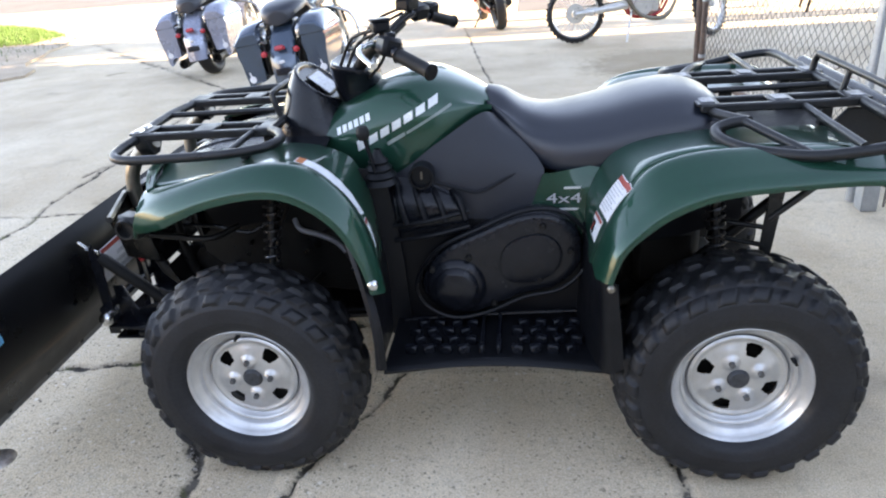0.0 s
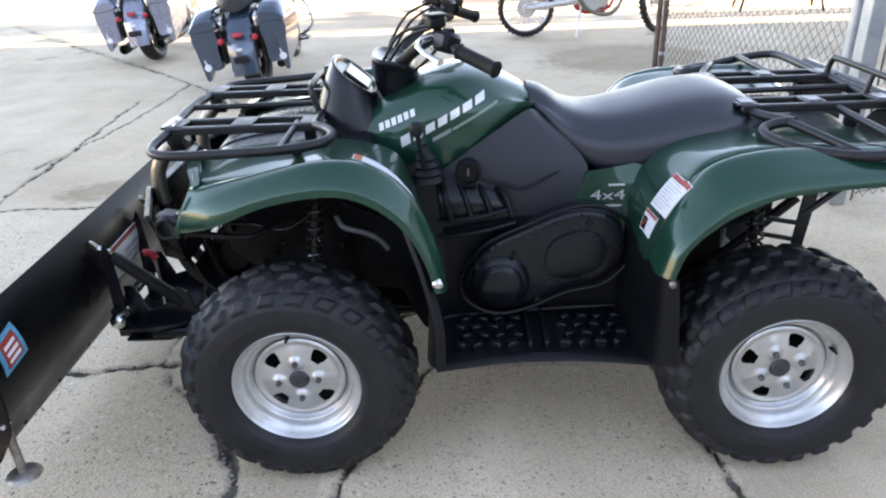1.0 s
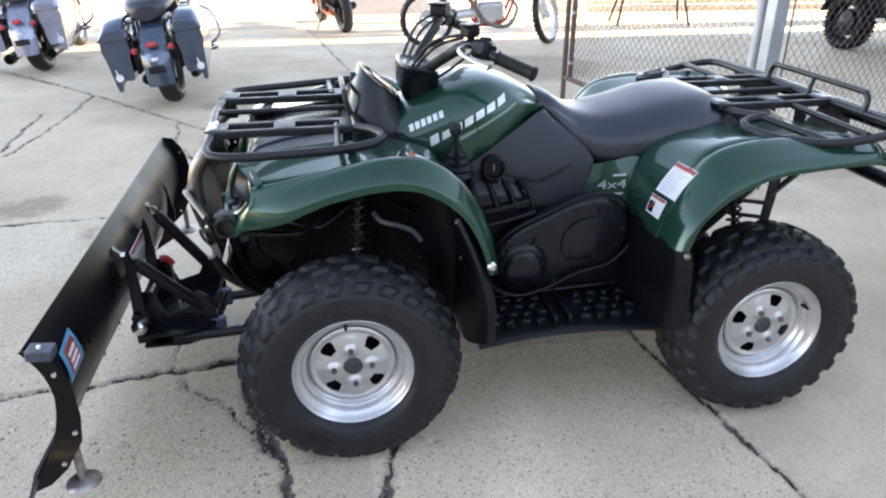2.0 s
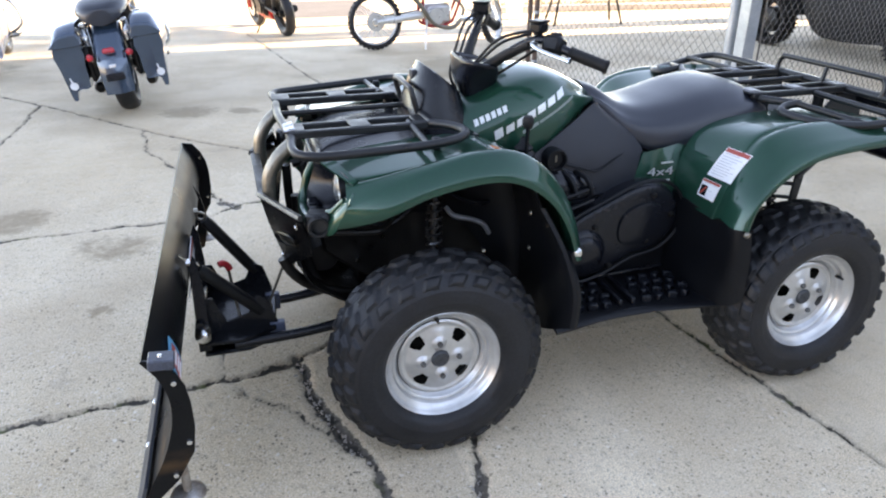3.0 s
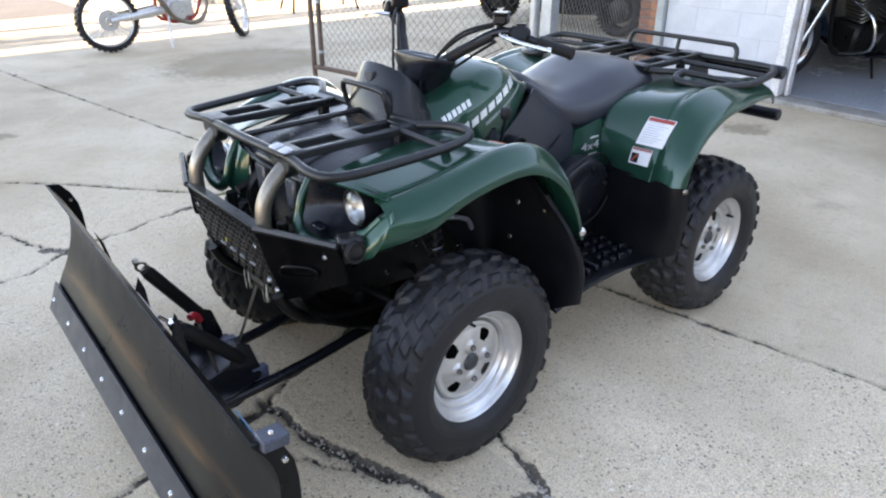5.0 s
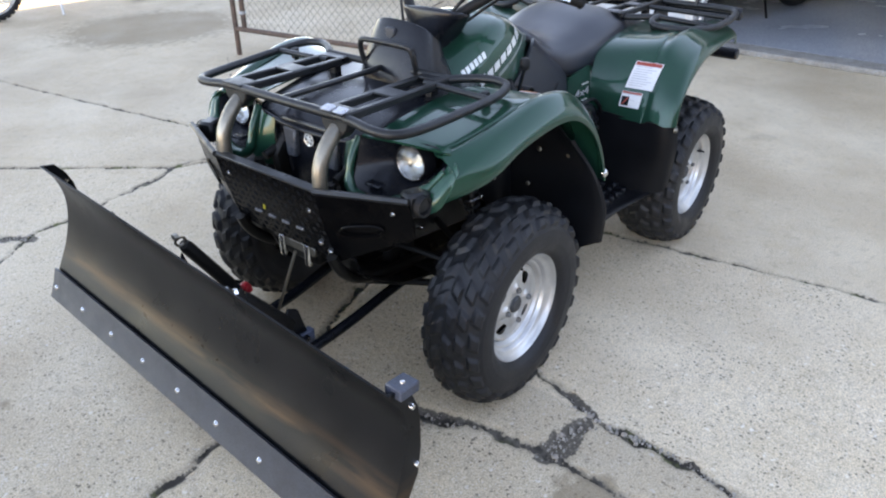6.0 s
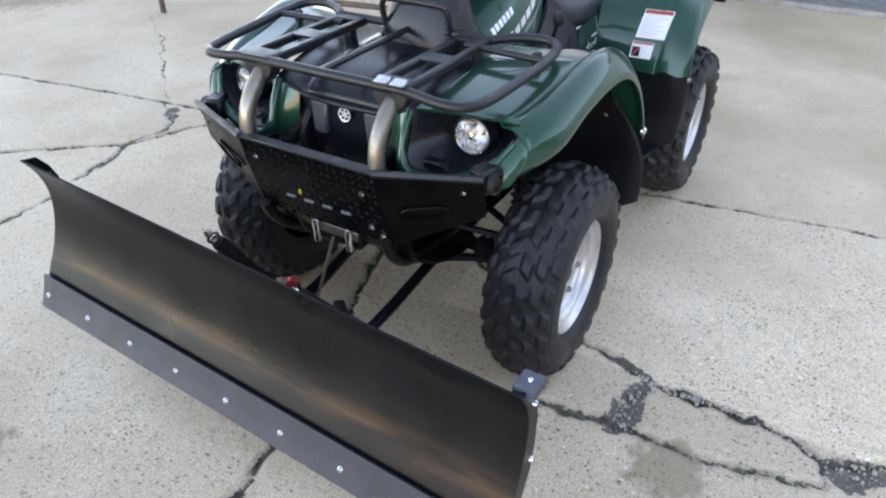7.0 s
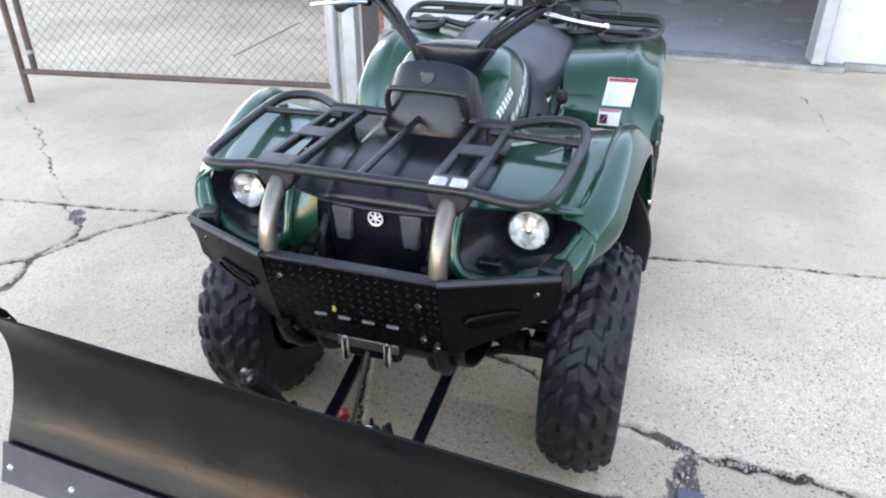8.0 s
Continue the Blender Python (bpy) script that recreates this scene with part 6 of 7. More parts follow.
for y in (-0.70, 0.80):
    x, up = blade_x(y) + 0.095, 0.037 + lift(y)
    shoe = part("skid_shoe", lathe([(0.0005, 0.142), (0.030, 0.140), (0.042, 0.132), (0.044, 0.127), (0.038, 0.124), (0.0005, 0.124)], 28, "z", (x, y, up)), SHOE, plough, "worn round skid shoe")
    part("shoe_stem", rod((x, y, 0.135 + up), (x, y, 0.27 + up), 0.011), SHOE, shoe)
# swivel frame, springs and push tubes
part("push_tube", tube([(-1.205, -0.135, 0.205), (-0.95, -0.135, 0.215), (-0.70, -0.14, 0.25), (-0.30, -0.15, 0.285)], 0.017, 12, 4), SATIN, plough, "black push tube")
part("push_tube", tube([(-1.16, 0.115, 0.205), (-0.95, 0.12, 0.215), (-0.70, 0.13, 0.25), (-0.30, 0.15, 0.285)], 0.017, 12, 4), SATIN, plough, "black push tube")
part("swivel_plate", prism([(-1.30, -0.16), (-1.18, -0.165), (-1.07, -0.12), (-1.05, 0.14), (-1.12, 0.2), (-1.26, 0.2), (-1.30, 0.12)], 0.225, 0.24, "xy", 0.004), SATIN, plough, "black swivel plate")
part("swivel_plate", prism([(-1.30, -0.14), (-1.16, -0.14), (-1.08, -0.1), (-1.06, 0.12), (-1.16, 0.17), (-1.30, 0.12)], 0.175, 0.188, "xy", 0.004), SATIN, plough)
for y in (-0.095, 0.155):
    part("trip_plate", prism([(-1.29, 0.20), (-1.08, 0.20), (-1.06, 0.24), (-1.085, 0.33), (-1.12, 0.35), (-1.15, 0.29), (-1.22, 0.27), (-1.255, 0.36), (-1.29, 0.36)], y, y + 0.008, "xz", 0.002), SATIN, plough)
    part("upright", prism([(-1.315, 0.20), (-1.275, 0.20), (-1.272, 0.40), (-1.278, 0.50), (-1.290, 0.54), (-1.305, 0.50)], y - 0.05, y - 0.042, "xz", 0.002), SATIN, plough)
part("cross_tube", rod((-1.30, -0.16, 0.30), (-1.29, 0.2, 0.30), 0.016), SATIN, plough)
part("pivot_pin", lathe([(0.0005, -0.186), (0.012, -0.185), (0.022, -0.178), (0.026, -0.168), (0.026, -0.12), (0.0005, -0.12)], 24, "y", (-1.294, 0, 0.272)), CHROME, plough, "bright round pivot pin")
for (ux, uy, uz), (lx, ly, lz) in (((-1.272, -0.128, 0.478), (-1.118, -0.082, 0.295)), ((-1.250, 0.152, 0.525), (-1.118, 0.170, 0.322))):
    u, l_ = Vector((ux, uy, uz)), Vector((lx, ly, lz))
    spring = part("trip_spring", tube([u, u.lerp(l_, 0.03), u.lerp(l_, 0.97), l_], [0.016, 0.020, 0.020, 0.016], 16, 3), GRIP, plough, "black sleeved trip spring")
    d_ = (u - l_).normalized()
    eye = u + d_ * 0.028
    o_ = d_.orthogonal().normalized()
    side_ = d_.cross(Vector((0.3, 1, 0))).normalized()
    long_ = 0.062 if uy < 0 else 0.03
    part("eye_bolt", tube([eye + 0.014 * (d_ * math.cos(a) + side_ * math.sin(a)) for a in np.linspace(0, 2 * math.pi, 14, endpoint=False)], 0.0042, 8, 1, True).add(rod(eye + d_ * 0.012, eye + d_ * long_, 0.005), lathe([(0.0005, -0.006), (0.010, -0.006), (0.010, 0.006), (0.0005, 0.006)], 6, "x").moved(Matrix.Translation(eye + d_ * 0.024))), CHROME if uy < 0 else STEEL, spring, "bright eye bolt" if uy < 0 else "grimy eye bolt")
    part("hook", rod(l_, l_ - d_ * 0.03, 0.005), CHROME, spring)
BLUEGREY = surface("blue_grey_bracket", (0.10, 0.13, 0.20), (0.07, 0.09, 0.13), 20, 200, 0.4)
for y in (-0.09, 0.112):
    part("mount_block", box((-1.065, y, 0.212), (0.05, 0.03, 0.062), 0.004), BLUEGREY, plough, "blue-grey mounting block")
part("handle_stem", tube([(-1.197, -0.03, 0.43), (-1.19, -0.04, 0.36), (-1.18, -0.07, 0.26), (-1.18, -0.085, 0.235)], 0.005, 8, 4), STEEL, plough)
part("red_handle", tube([(-1.222, -0.045, 0.452), (-1.210, -0.038, 0.452), (-1.198, -0.032, 0.440), (-1.192, -0.03, 0.425)], 0.011, 10, 4), surface("red_plastic", (0.5, 0.02, 0.03), None, 20, 200, 0.4), plough, "small red plastic handle")
back = sheet([at_blade(y, PROFILE[1:], 0.006) for y in (Y0, -0.4, 0.0, 0.4, Y1)], 0.005, 4, 5)
for name, corners, border, inner in (("maker_sticker", [(0, -0.565, 0.435), (0, -0.662, 0.418), (0, -0.662, 0.505), (0, -0.572, 0.524)], BLUE, RED), ("warning_sticker", [(0, 0.128, 0.372), (0, -0.075, 0.360), (0, -0.079, 0.487), (0, 0.123, 0.500)], WHITE_LABEL, None)):
    st = part(name, stick(back, corners, 3, 5, 0.002, (-1, 0, 0)), border, plough, "blue edged sticker on the blade" if inner else "white warning sticker with a red head")
    a, b, c, d = (Vector(q) for q in corners)

    def at(u, v):
        return tuple((a * (1 - u) + b * u) * (1 - v) + (d * (1 - u) + c * u) * v)
    if inner:
        part("sticker_field", stick(back, [at(0.15, 0.12), at(0.85, 0.12), at(0.85, 0.88), at(0.15, 0.88)], 3, 5, 0.0032, (-1, 0, 0)), inner, st)
        for k in range(3):
            part("print_bar", stick(back, [at(0.25, 0.22 + 0.2 * k), at(0.75, 0.22 + 0.2 * k), at(0.75, 0.32 + 0.2 * k), at(0.25, 0.32 + 0.2 * k)], 2, 2, 0.0044, (-1, 0, 0)), WHITE_LABEL, st)
    else:
        part("sticker_head", stick(back, [at(0, 0.87), at(1, 0.87), at(1, 0.98), at(0, 0.98)], 3, 2, 0.0032, (-1, 0, 0)), RED, st)
        for k in range(3):
            part("print_bar", stick(back, [at(0.1, 0.1 + 0.22 * k), at(0.8 - 0.1 * k, 0.1 + 0.22 * k), at(0.8 - 0.1 * k, 0.22 + 0.22 * k), at(0.1, 0.22 + 0.22 * k)], 2, 2, 0.0032, (-1, 0, 0)), INK, st)
part("lift_rope", tube([(-1.0, -0.005, 0.455), (-1.045, 0.01, 0.34), (-1.085, 0.02, 0.245)], 0.0045, 8, 2), STEEL, plough, "steel winch cable")
part("rope_hook", tube([(-1.083, 0.02, 0.26), (-1.075, 0.02, 0.225), (-1.095, 0.02, 0.205), (-1.108, 0.02, 0.225)], 0.007, 8, 4), STEEL, plough)
# ---- chain link gate and fence ----
GALV = surface("galvanised_steel", (0.42, 0.45, 0.47), (0.33, 0.355, 0.37), 8, 150, 0.45, 0.1, 0.6, 0, 0.04, grain=0.1)
RUSTY = surface("rusty_brown_pipe", (0.16, 0.10, 0.075), (0.09, 0.065, 0.055), 14, 150, 0.7, 0.1, 0.3, 0, 0.2)
WIRE = surface("dull_fence_wire", (0.15, 0.14, 0.135), (0.085, 0.072, 0.062), 30, 200, 0.5, 0.1, 0.6)


def mesh_wire(a, b, z0, z1, pitch=0.034, r=0.0019):
    """Interlocked zigzag wires between two posts, from z0 to z1."""
    a, b = Vector((*a, 0)), Vector((*b, 0))
    d = b - a
    n = max(2, int(d.length / pitch))
    nrm = Vector((-d.y, d.x, 0)).normalized()
    s = Shape()
    rows = int((z1 - z0) / pitch)
    for k in range(n):
        pts = []
        for i in range(rows + 1):
            u = (k + (i + k) % 2) / n
            off = nrm * (0.0022 if (i + k) % 2 == 0 else -0.0022)
            p = a + d * min(1, u) + off
            pts.append((p.x, p.y, z0 + i * pitch))
        s.add(tube(pts, r, 4, 1))
    return s


GP, GH = (1.405, 3.56), (1.745, 1.416)
gate = thing("chain_link_gate", "chain link gate in a rusty brown pipe frame, standing open", "gate", pose(0, 0, 0))
for k, (p, r) in enumerate(((GP, 0.021), ((1.425, 3.47), 0.021), (GH, 0.02))):
    part("gate_post", rod((*p, 0.0 if k == 0 else 0.2), (*p, 1.85), r, 14), GALV if k == 2 else RUSTY, gate)
part("gate_rail", rod((*GP, 0.215), (*GH, 0.215), 0.020, 12), RUSTY, gate)
part("gate_rail", rod((*GP, 1.82), (*GH, 1.82), 0.020, 12), RUSTY, gate)
for k in range(4):
    part("tie_clip", lathe([(0.023, -0.012), (0.026, -0.012), (0.026, 0.012), (0.023, 0.012)], 12, "z", (1.425, 3.47, 0.35 + 0.4 * k)), GALV, gate)
mw = part("gate_mesh", mesh_wire((1.427, 3.45), GH, 0.22, 1.82), WIRE, gate, "diamond wire mesh")
tagged(mw, kind="stuff")
part("gate_rod", rod((1.57, 2.0, 0.40), (1.63, 1.55, 0.62), 0.0035), RUSTY, gate)
fence = thing("chain_link_fence", "chain link fence between grey steel posts beside the shop", "fence", pose(0, 0, 0))
part("fence_post", Shape().add(rod((1.705, 1.365, 0), (1.705, 1.365, 2.1), 0.030, 18), lathe([(0.036, 0.0), (0.036, 0.03)], 18, "z", (1.705, 1.365, 0.62))), GALV, fence, "round grey steel post")
part("fence_post", box((1.72, 1.255, 1.05), (0.075, 0.085, 2.1), 0.004), GALV, fence, "square grey steel post")
part("fence_post", rod((1.775, 1.20, 0.03), (1.775, 1.20, 2.1), 0.005, 8), WIRE, fence)
part("fence_rail", rod((1.775, 1.20, 2.08), (4.05, 2.05, 2.08), 0.018, 10), GALV, fence)
mw = part("fence_mesh", mesh_wire((1.78, 1.20), (4.05, 2.05), 0.04, 2.06), WIRE, fence, "diamond wire mesh")
tagged(mw, kind="stuff")
part("tension_wire", rod((1.78, 1.20, 0.07), (4.05, 2.05, 0.07), 0.003, 6), WIRE, fence)

# ---- touring motorcycles ----
NAVY = surface("slate_blue_metallic", (0.044, 0.078, 0.118), (0.038, 0.068, 0.104), 6, 900, 0.22, 0.05, 0.45, 1.0, 0.0, grain=0.15)
GREYBLUE = surface("silver_blue_metallic", (0.26, 0.29, 0.37), (0.24, 0.27, 0.345), 6, 900, 0.28, 0.05, 0.5, 0.7, 0.0, grain=0.12)
TAIL = surface("red_lamp_lens", (0.55, 0.02, 0.03), None, 30, 300, 0.12, 0.03, 0, 0.6, 0.02, grain=0.05)


def road_tyre(r, w):
    prof = [(r * 0.70, -w * 0.36), (r * 0.80, -w * 0.5), (r * 0.92, -w * 0.47), (r * 0.985, -w * 0.25), (r, 0), (r * 0.985, w * 0.25), (r * 0.92, w * 0.47), (r * 0.80, w * 0.5), (r * 0.70, w * 0.36)]
    return lathe([tuple(q) for q in smooth_line(prof, 3)], 44, "x")


def cast_rim(r, w):
    return lathe([(r * 0.70, -w * 0.36), (r * 0.73, -w * 0.40), (r * 0.69, -w * 0.30), (r * 0.62, -w * 0.2), (r * 0.62, w * 0.2), (r * 0.69, w * 0.30), (r * 0.73, w * 0.40), (r * 0.70, w * 0.36)], 40, "x")


def wheel_parts(bike, y, r, w, spokes=9, rim_mat=None, x=0.0):
    m, mat = Matrix.Translation((x, y, r)), rim_mat or CHROME
    wh = part("wheel", cast_rim(r, w).moved(m), mat, bike, "motorcycle wheel")
    part("tyre", road_tyre(r, w).moved(m), RUBBER, wh)
    part("hub", lathe([(0.0005, -0.06), (0.035, -0.06), (0.04, -0.05), (0.04, 0.05), (0.035, 0.06), (0.0005, 0.06)], 20, "x").moved(m), mat, wh)
    for k in range(spokes):
        a = 2 * math.pi * k / spokes
        part("spoke", tube([(0, 0.03 * math.cos(a), 0.03 * math.sin(a)), (0, r * 0.64 * math.cos(a), r * 0.64 * math.sin(a))], 0.010, 6, 1).moved(m), mat, wh)
    return wh


def bag(side):
    """A hard pannier: lid over a tapered box with a dropped rear tail."""
    x0, x1 = 0.195 * side, 0.395 * side
    low = loft([[(x0 * 1.08, y, 0.29 + u), (x0 * 1.4, y, 0.285 + u), (x1 * 0.80, y, 0.275 + d), (x1 * 0.83, y, 0.215 + d), (x1 * 0.91, y, 0.215 + d), (x1 * 0.94, y, 0.30 + d * 0.5), (x1 * 0.975, y, 0.45), (x1, y, 0.60), (x0, y, 0.60), (x0 * 1.03, y, 0.45)] for y, d, u in ((-0.325, 0.0, 0.0), (-0.315, -0.01, -0.005), (-0.20, 0.02, 0.0), (-0.02, 0.07, 0.02), (0.16, 0.10, 0.04), (0.25, 0.16, 0.10))], 3, 2)
    lid = loft([[(x0, y, 0.606), (x1 * 1.01, y, 0.606), (x1 * 1.03, y, 0.618), (x1 * 1.01, y, 0.665 + d * 0.6), (x1 * 0.93, y, 0.725 + d), (x1 * 0.82, y, 0.752 + d), (x0 * 1.1, y, 0.760 + d), (x0, y, 0.72 + d)] for y, d in ((-0.335, -0.085), (-0.325, -0.062), (-0.25, -0.022), (-0.15, 0.0), (0.12, 0.005), (0.26, -0.04))], 3, 3)
    return low, lid


def touring_bike(paint, label_, m, tips):
    """Heads for +y, rear axle at the origin on the ground."""
    b = thing("touring_motorcycle", label_, "motorcycle", m, "touring motorcycles")
    wheel_parts(b, 0.0, 0.315, 0.15, 9, UNDER)
    wheel_parts(b, 1.62, 0.32, 0.12, 9)
    fender = sheet([[(x * k, 0.375 * math.cos(a) * r_, 0.31 + 0.425 * math.sin(a) * r_) for x, r_ in ((-0.115, 0.84), (-0.112, 0.92), (-0.098, 0.975), (-0.06, 1.0), (0.06, 1.0), (0.098, 0.975), (0.112, 0.92), (0.115, 0.84))] for a, k in zip(np.linspace(radians(188), radians(64), 7), (0.98, 1.0, 0.99, 0.96, 0.93, 0.9, 0.88))], 0.005, 3, 3)
    part("rear_fender", fender, paint, b)
    for side in (-1, 1):
        low, lid = bag(side)
        p_ = part("pannier", low, paint, b, "hard pannier in the bike's paint")
        part("lid", lid, paint, p_)
        part("pannier_guard", tube([(0.19 * side, -0.20, 0.40), (0.17 * side, -0.1, 0.55), (0.17 * side, 0.12, 0.60), (0.18 * side, 0.25, 0.45)], 0.011, 8, 4), CHROME, b, "chrome strut")
        part("turn_lamp", lathe([(0.0005, -0.036), (0.020, -0.032), (0.028, -0.014), (0.027, 0.012), (0.012, 0.032)], 18, "y", (0.145 * side, -0.375, 0.508)), TAIL, b, "red turn lamp")
        part("lamp_stalk", rod((0.10 * side, -0.335, 0.515), (0.145 * side, -0.36, 0.508), 0.009), SATIN, b)
        part("exhaust", tube([(0.20 * side, 1.0, 0.26), (0.21 * side, 0.5, 0.21), (0.21 * side, 0.1, 0.205), (0.20 * side, -0.28 if tips else 0.06, 0.205)], [0.03, 0.042, 0.046, 0.046], 16, 4), UNDER, b)
        part("shock_absorber", rod((0.165 * side, -0.10, 0.34), (0.15 * side, 0.02, 0.70), 0.026), CHROME, b, "chrome shock absorber")
        mark = part("mark_disc", lathe([(0.0005, -0.332), (0.028, -0.332), (0.030, -0.330), (0.030, -0.320)], 20, "y", (0.325 * side, 0, 0.312)), WHITE_LABEL, b, "small white mark")
        part("mark_bar", prism([(0.325 * side - 0.012, 0.336), (0.325 * side + 0.002, 0.336), (0.325 * side - 0.010, 0.378), (0.325 * side - 0.017, 0.378)], -0.332, -0.322, "xz", 0.001), WHITE_LABEL, mark)
        part("fork_tube", rod((0.11 * side, 1.62, 0.34), (0.10 * side, 1.36, 0.95), 0.026), CHROME, b)
        part("mirror", tube([(0.32 * side, 1.18, 1.06), (0.36 * side, 1.22, 1.16), (0.40 * side, 1.22, 1.20)], [0.006, 0.006, 0.03], 10, 3), SATIN, b)
    for side in (-1, 1):
        part("chrome_strut", tube([(0.135 * side, -0.02, 0.715), (0.150 * side, -0.16, 0.70), (0.152 * side, -0.235, 0.65), (0.150 * side, -0.245, 0.58)], [0.016, 0.020, 0.020, 0.015], 8, 4), CHROME, b, "chrome docking post")
        part("chrome_cap", box((0.152 * side, -0.19, 0.73), (0.045, 0.06, 0.03), 0.008), CHROME, b, "chrome docking clip")
        part("chrome_cap", box((0.155 * side, -0.24, 0.645), (0.05, 0.035, 0.03), 0.008), CHROME, b, "chrome docking clip")
        part("lid_seam", rod((0.20 * side, -0.331, 0.603), (0.392 * side, -0.331, 0.603), 0.003, 6), SATIN, b)
        part("side_cover", box((0.172 * side, -0.16, 0.44), (0.035, 0.26, 0.26), 0.012), UNDER, b)
        if tips:
            part("exhaust_tip", lathe([(0.040, 0.0), (0.050, 0.0), (0.050, 0.10), (0.046, 0.12)], 20, "y", (0.20 * side, -0.355, 0.20)), UNDER, b, "dark exhaust tip")
    part("tail_panel", sheet([[(x * k, y + 1.4 * abs(x) ** 1.6, z) for x in (-0.108, -0.085, -0.04, 0, 0.04, 0.085, 0.108)] for k, y, z in ((1.0, -0.392, 0.475), (1.0, -0.412, 0.40), (1.0, -0.425, 0.29), (0.99, -0.432, 0.215))], 0.008, 3, 3), paint, b, "painted tail panel")
    part("tail_lamp", box((0, -0.372, 0.537), (0.088, 0.05, 0.040), 0.010, (-20, 0, 0)), TAIL, b, "red tail lamp")
    part("plate", box((0, -0.428, 0.347), (0.135, 0.016, 0.055), 0.006, (-8, 0, 0)), SATIN, b)
    part("plate_lamp", box((0, -0.414, 0.428), (0.050, 0.02, 0.024), 0.004), WHITE_LABEL, b)
    part("seat", loft([[(-w_, y, z), (-w_ * 0.6, y, z + 0.05), (w_ * 0.6, y, z + 0.05), (w_, y, z), (w_ * 0.8, y, z - 0.06), (-w_ * 0.8, y, z - 0.06)] for y, z, w_ in ((-0.235, 0.772, 0.03), (-0.225, 0.782, 0.10), (-0.17, 0.81, 0.155), (-0.05, 0.838, 0.19), (0.12, 0.85, 0.19), (0.26, 0.78, 0.18), (0.48, 0.72, 0.17), (0.66, 0.76, 0.11))], 3, 3), VINYL, b, "dark blue-grey leather seat")
    part("tank", loft([[(-w_, y, z), (-w_ * 0.6, y, z + 0.09), (w_ * 0.6, y, z + 0.09), (w_, y, z), (w_ * 0.75, y, z - 0.11), (-w_ * 0.75, y, z - 0.11)] for y, z, w_ in ((0.58, 0.80, 0.08), (0.70, 0.83, 0.14), (0.92, 0.86, 0.17), (1.12, 0.87, 0.14), (1.22, 0.86, 0.08))], 3, 3), paint, b)
    eng = part("engine", Shape().add(box((0, 0.80, 0.36), (0.34, 0.48, 0.26), 0.03), lathe([(0.0005, -0.24), (0.10, -0.24), (0.12, -0.21), (0.12, 0.21), (0.10, 0.24), (0.0005, 0.24)], 24, "x", (0, 0.72, 0.36))), UNDER, b, "dark V-twin engine")
    for a in (-22, 22):
        for k in range(7):
            part("cooling_fin", box((0, 0.80 + math.sin(radians(a)) * (0.16 + 0.035 * k), 0.40 + math.cos(radians(a)) * (0.14 + 0.035 * k)), (0.20, 0.17, 0.014), 0.004, (-a, 0, 0)), STEEL, eng)
    part("frame", Shape().add(tube([(-0.12, 0.0, 0.36), (-0.13, 0.40, 0.34), (-0.12, 0.55, 0.60), (-0.05, 1.25, 0.88)], 0.02, 8, 4), tube([(0.12, 0.0, 0.36), (0.13, 0.40, 0.34), (0.12, 0.55, 0.60), (0.05, 1.25, 0.88)], 0.02, 8, 4), tube([(0, 1.28, 0.85), (0, 1.15, 0.35), (0, 0.95, 0.18), (0, 0.45, 0.2)], 0.02, 8, 4)), UNDER, b)
    part("front_fender", sheet([[(x, 1.62 + 0.36 * math.cos(a), 0.32 + 0.36 * math.sin(a)) for x in (-0.075, -0.04, 0.04, 0.075)] for a in np.linspace(radians(20), radians(170), 6)], 0.004, 3, 3), paint, b)
    part("handlebar", tube([(-0.42, 0.98, 0.98), (-0.38, 1.08, 1.02), (-0.25, 1.25, 1.02), (0, 1.28, 0.98), (0.25, 1.25, 1.02), (0.38, 1.08, 1.02), (0.42, 0.98, 0.98)], 0.014, 10, 4), SATIN, b, "black handlebar")
    part("headlamp_fairing", loft([[(0.20 * c_, y, z + 0.16 * s_) for c_, s_ in ((1, 0), (0.7, 0.7), (0, 1), (-0.7, 0.7), (-1, 0), (-0.7, -0.7), (0, -1), (0.7, -0.7))] for y, z in ((1.36, 0.98), (1.46, 0.97), (1.56, 0.94))], 3, 3), paint, b)
    part("crash_bar", tube([(-0.05, 1.12, 0.70), (-0.32, 1.10, 0.60), (-0.36, 1.06, 0.35), (-0.05, 1.02, 0.22)], 0.016, 10, 5), CHROME, b)
    part("crash_bar", tube([(0.05, 1.12, 0.70), (0.32, 1.10, 0.60), (0.36, 1.06, 0.35), (0.05, 1.02, 0.22)], 0.016, 10, 5), CHROME, b)
    part("footboard", box((-0.30, 0.92, 0.27), (0.10, 0.28, 0.02), 0.006), SATIN, b)
    part("footboard", box((0.30, 0.92, 0.27), (0.10, 0.28, 0.02), 0.006), SATIN, b)
    part("side_stand", rod((-0.14, 0.72, 0.22), (-0.30, 0.80, 0.035), 0.012), UNDER, b)
    return b


bike_a = touring_bike(NAVY, "slate blue touring motorcycle with hard panniers, leaning on its side stand", pose(-1.90, 4.26, 0, 0, -7, 1), False)
touring_bike(GREYBLUE, "silver-blue touring motorcycle with hard panniers, leaning on its side stand", pose(-3.48, 5.95, 0, 0, -7, 3), True)

# ---- dirt bike and small red motorcycle ----
WHITE_PL = surface("white_plastic", (0.75, 0.75, 0.74), (0.68, 0.68, 0.66), 8, 300, 0.35, 0.05, 0, 0, 0.02, grain=0.05)
RED_PL = surface("red_plastic_body", (0.45, 0.02, 0.02), (0.38, 0.02, 0.02), 8, 300, 0.3, 0.05, 0, 0.3, 0.02, grain=0.06)
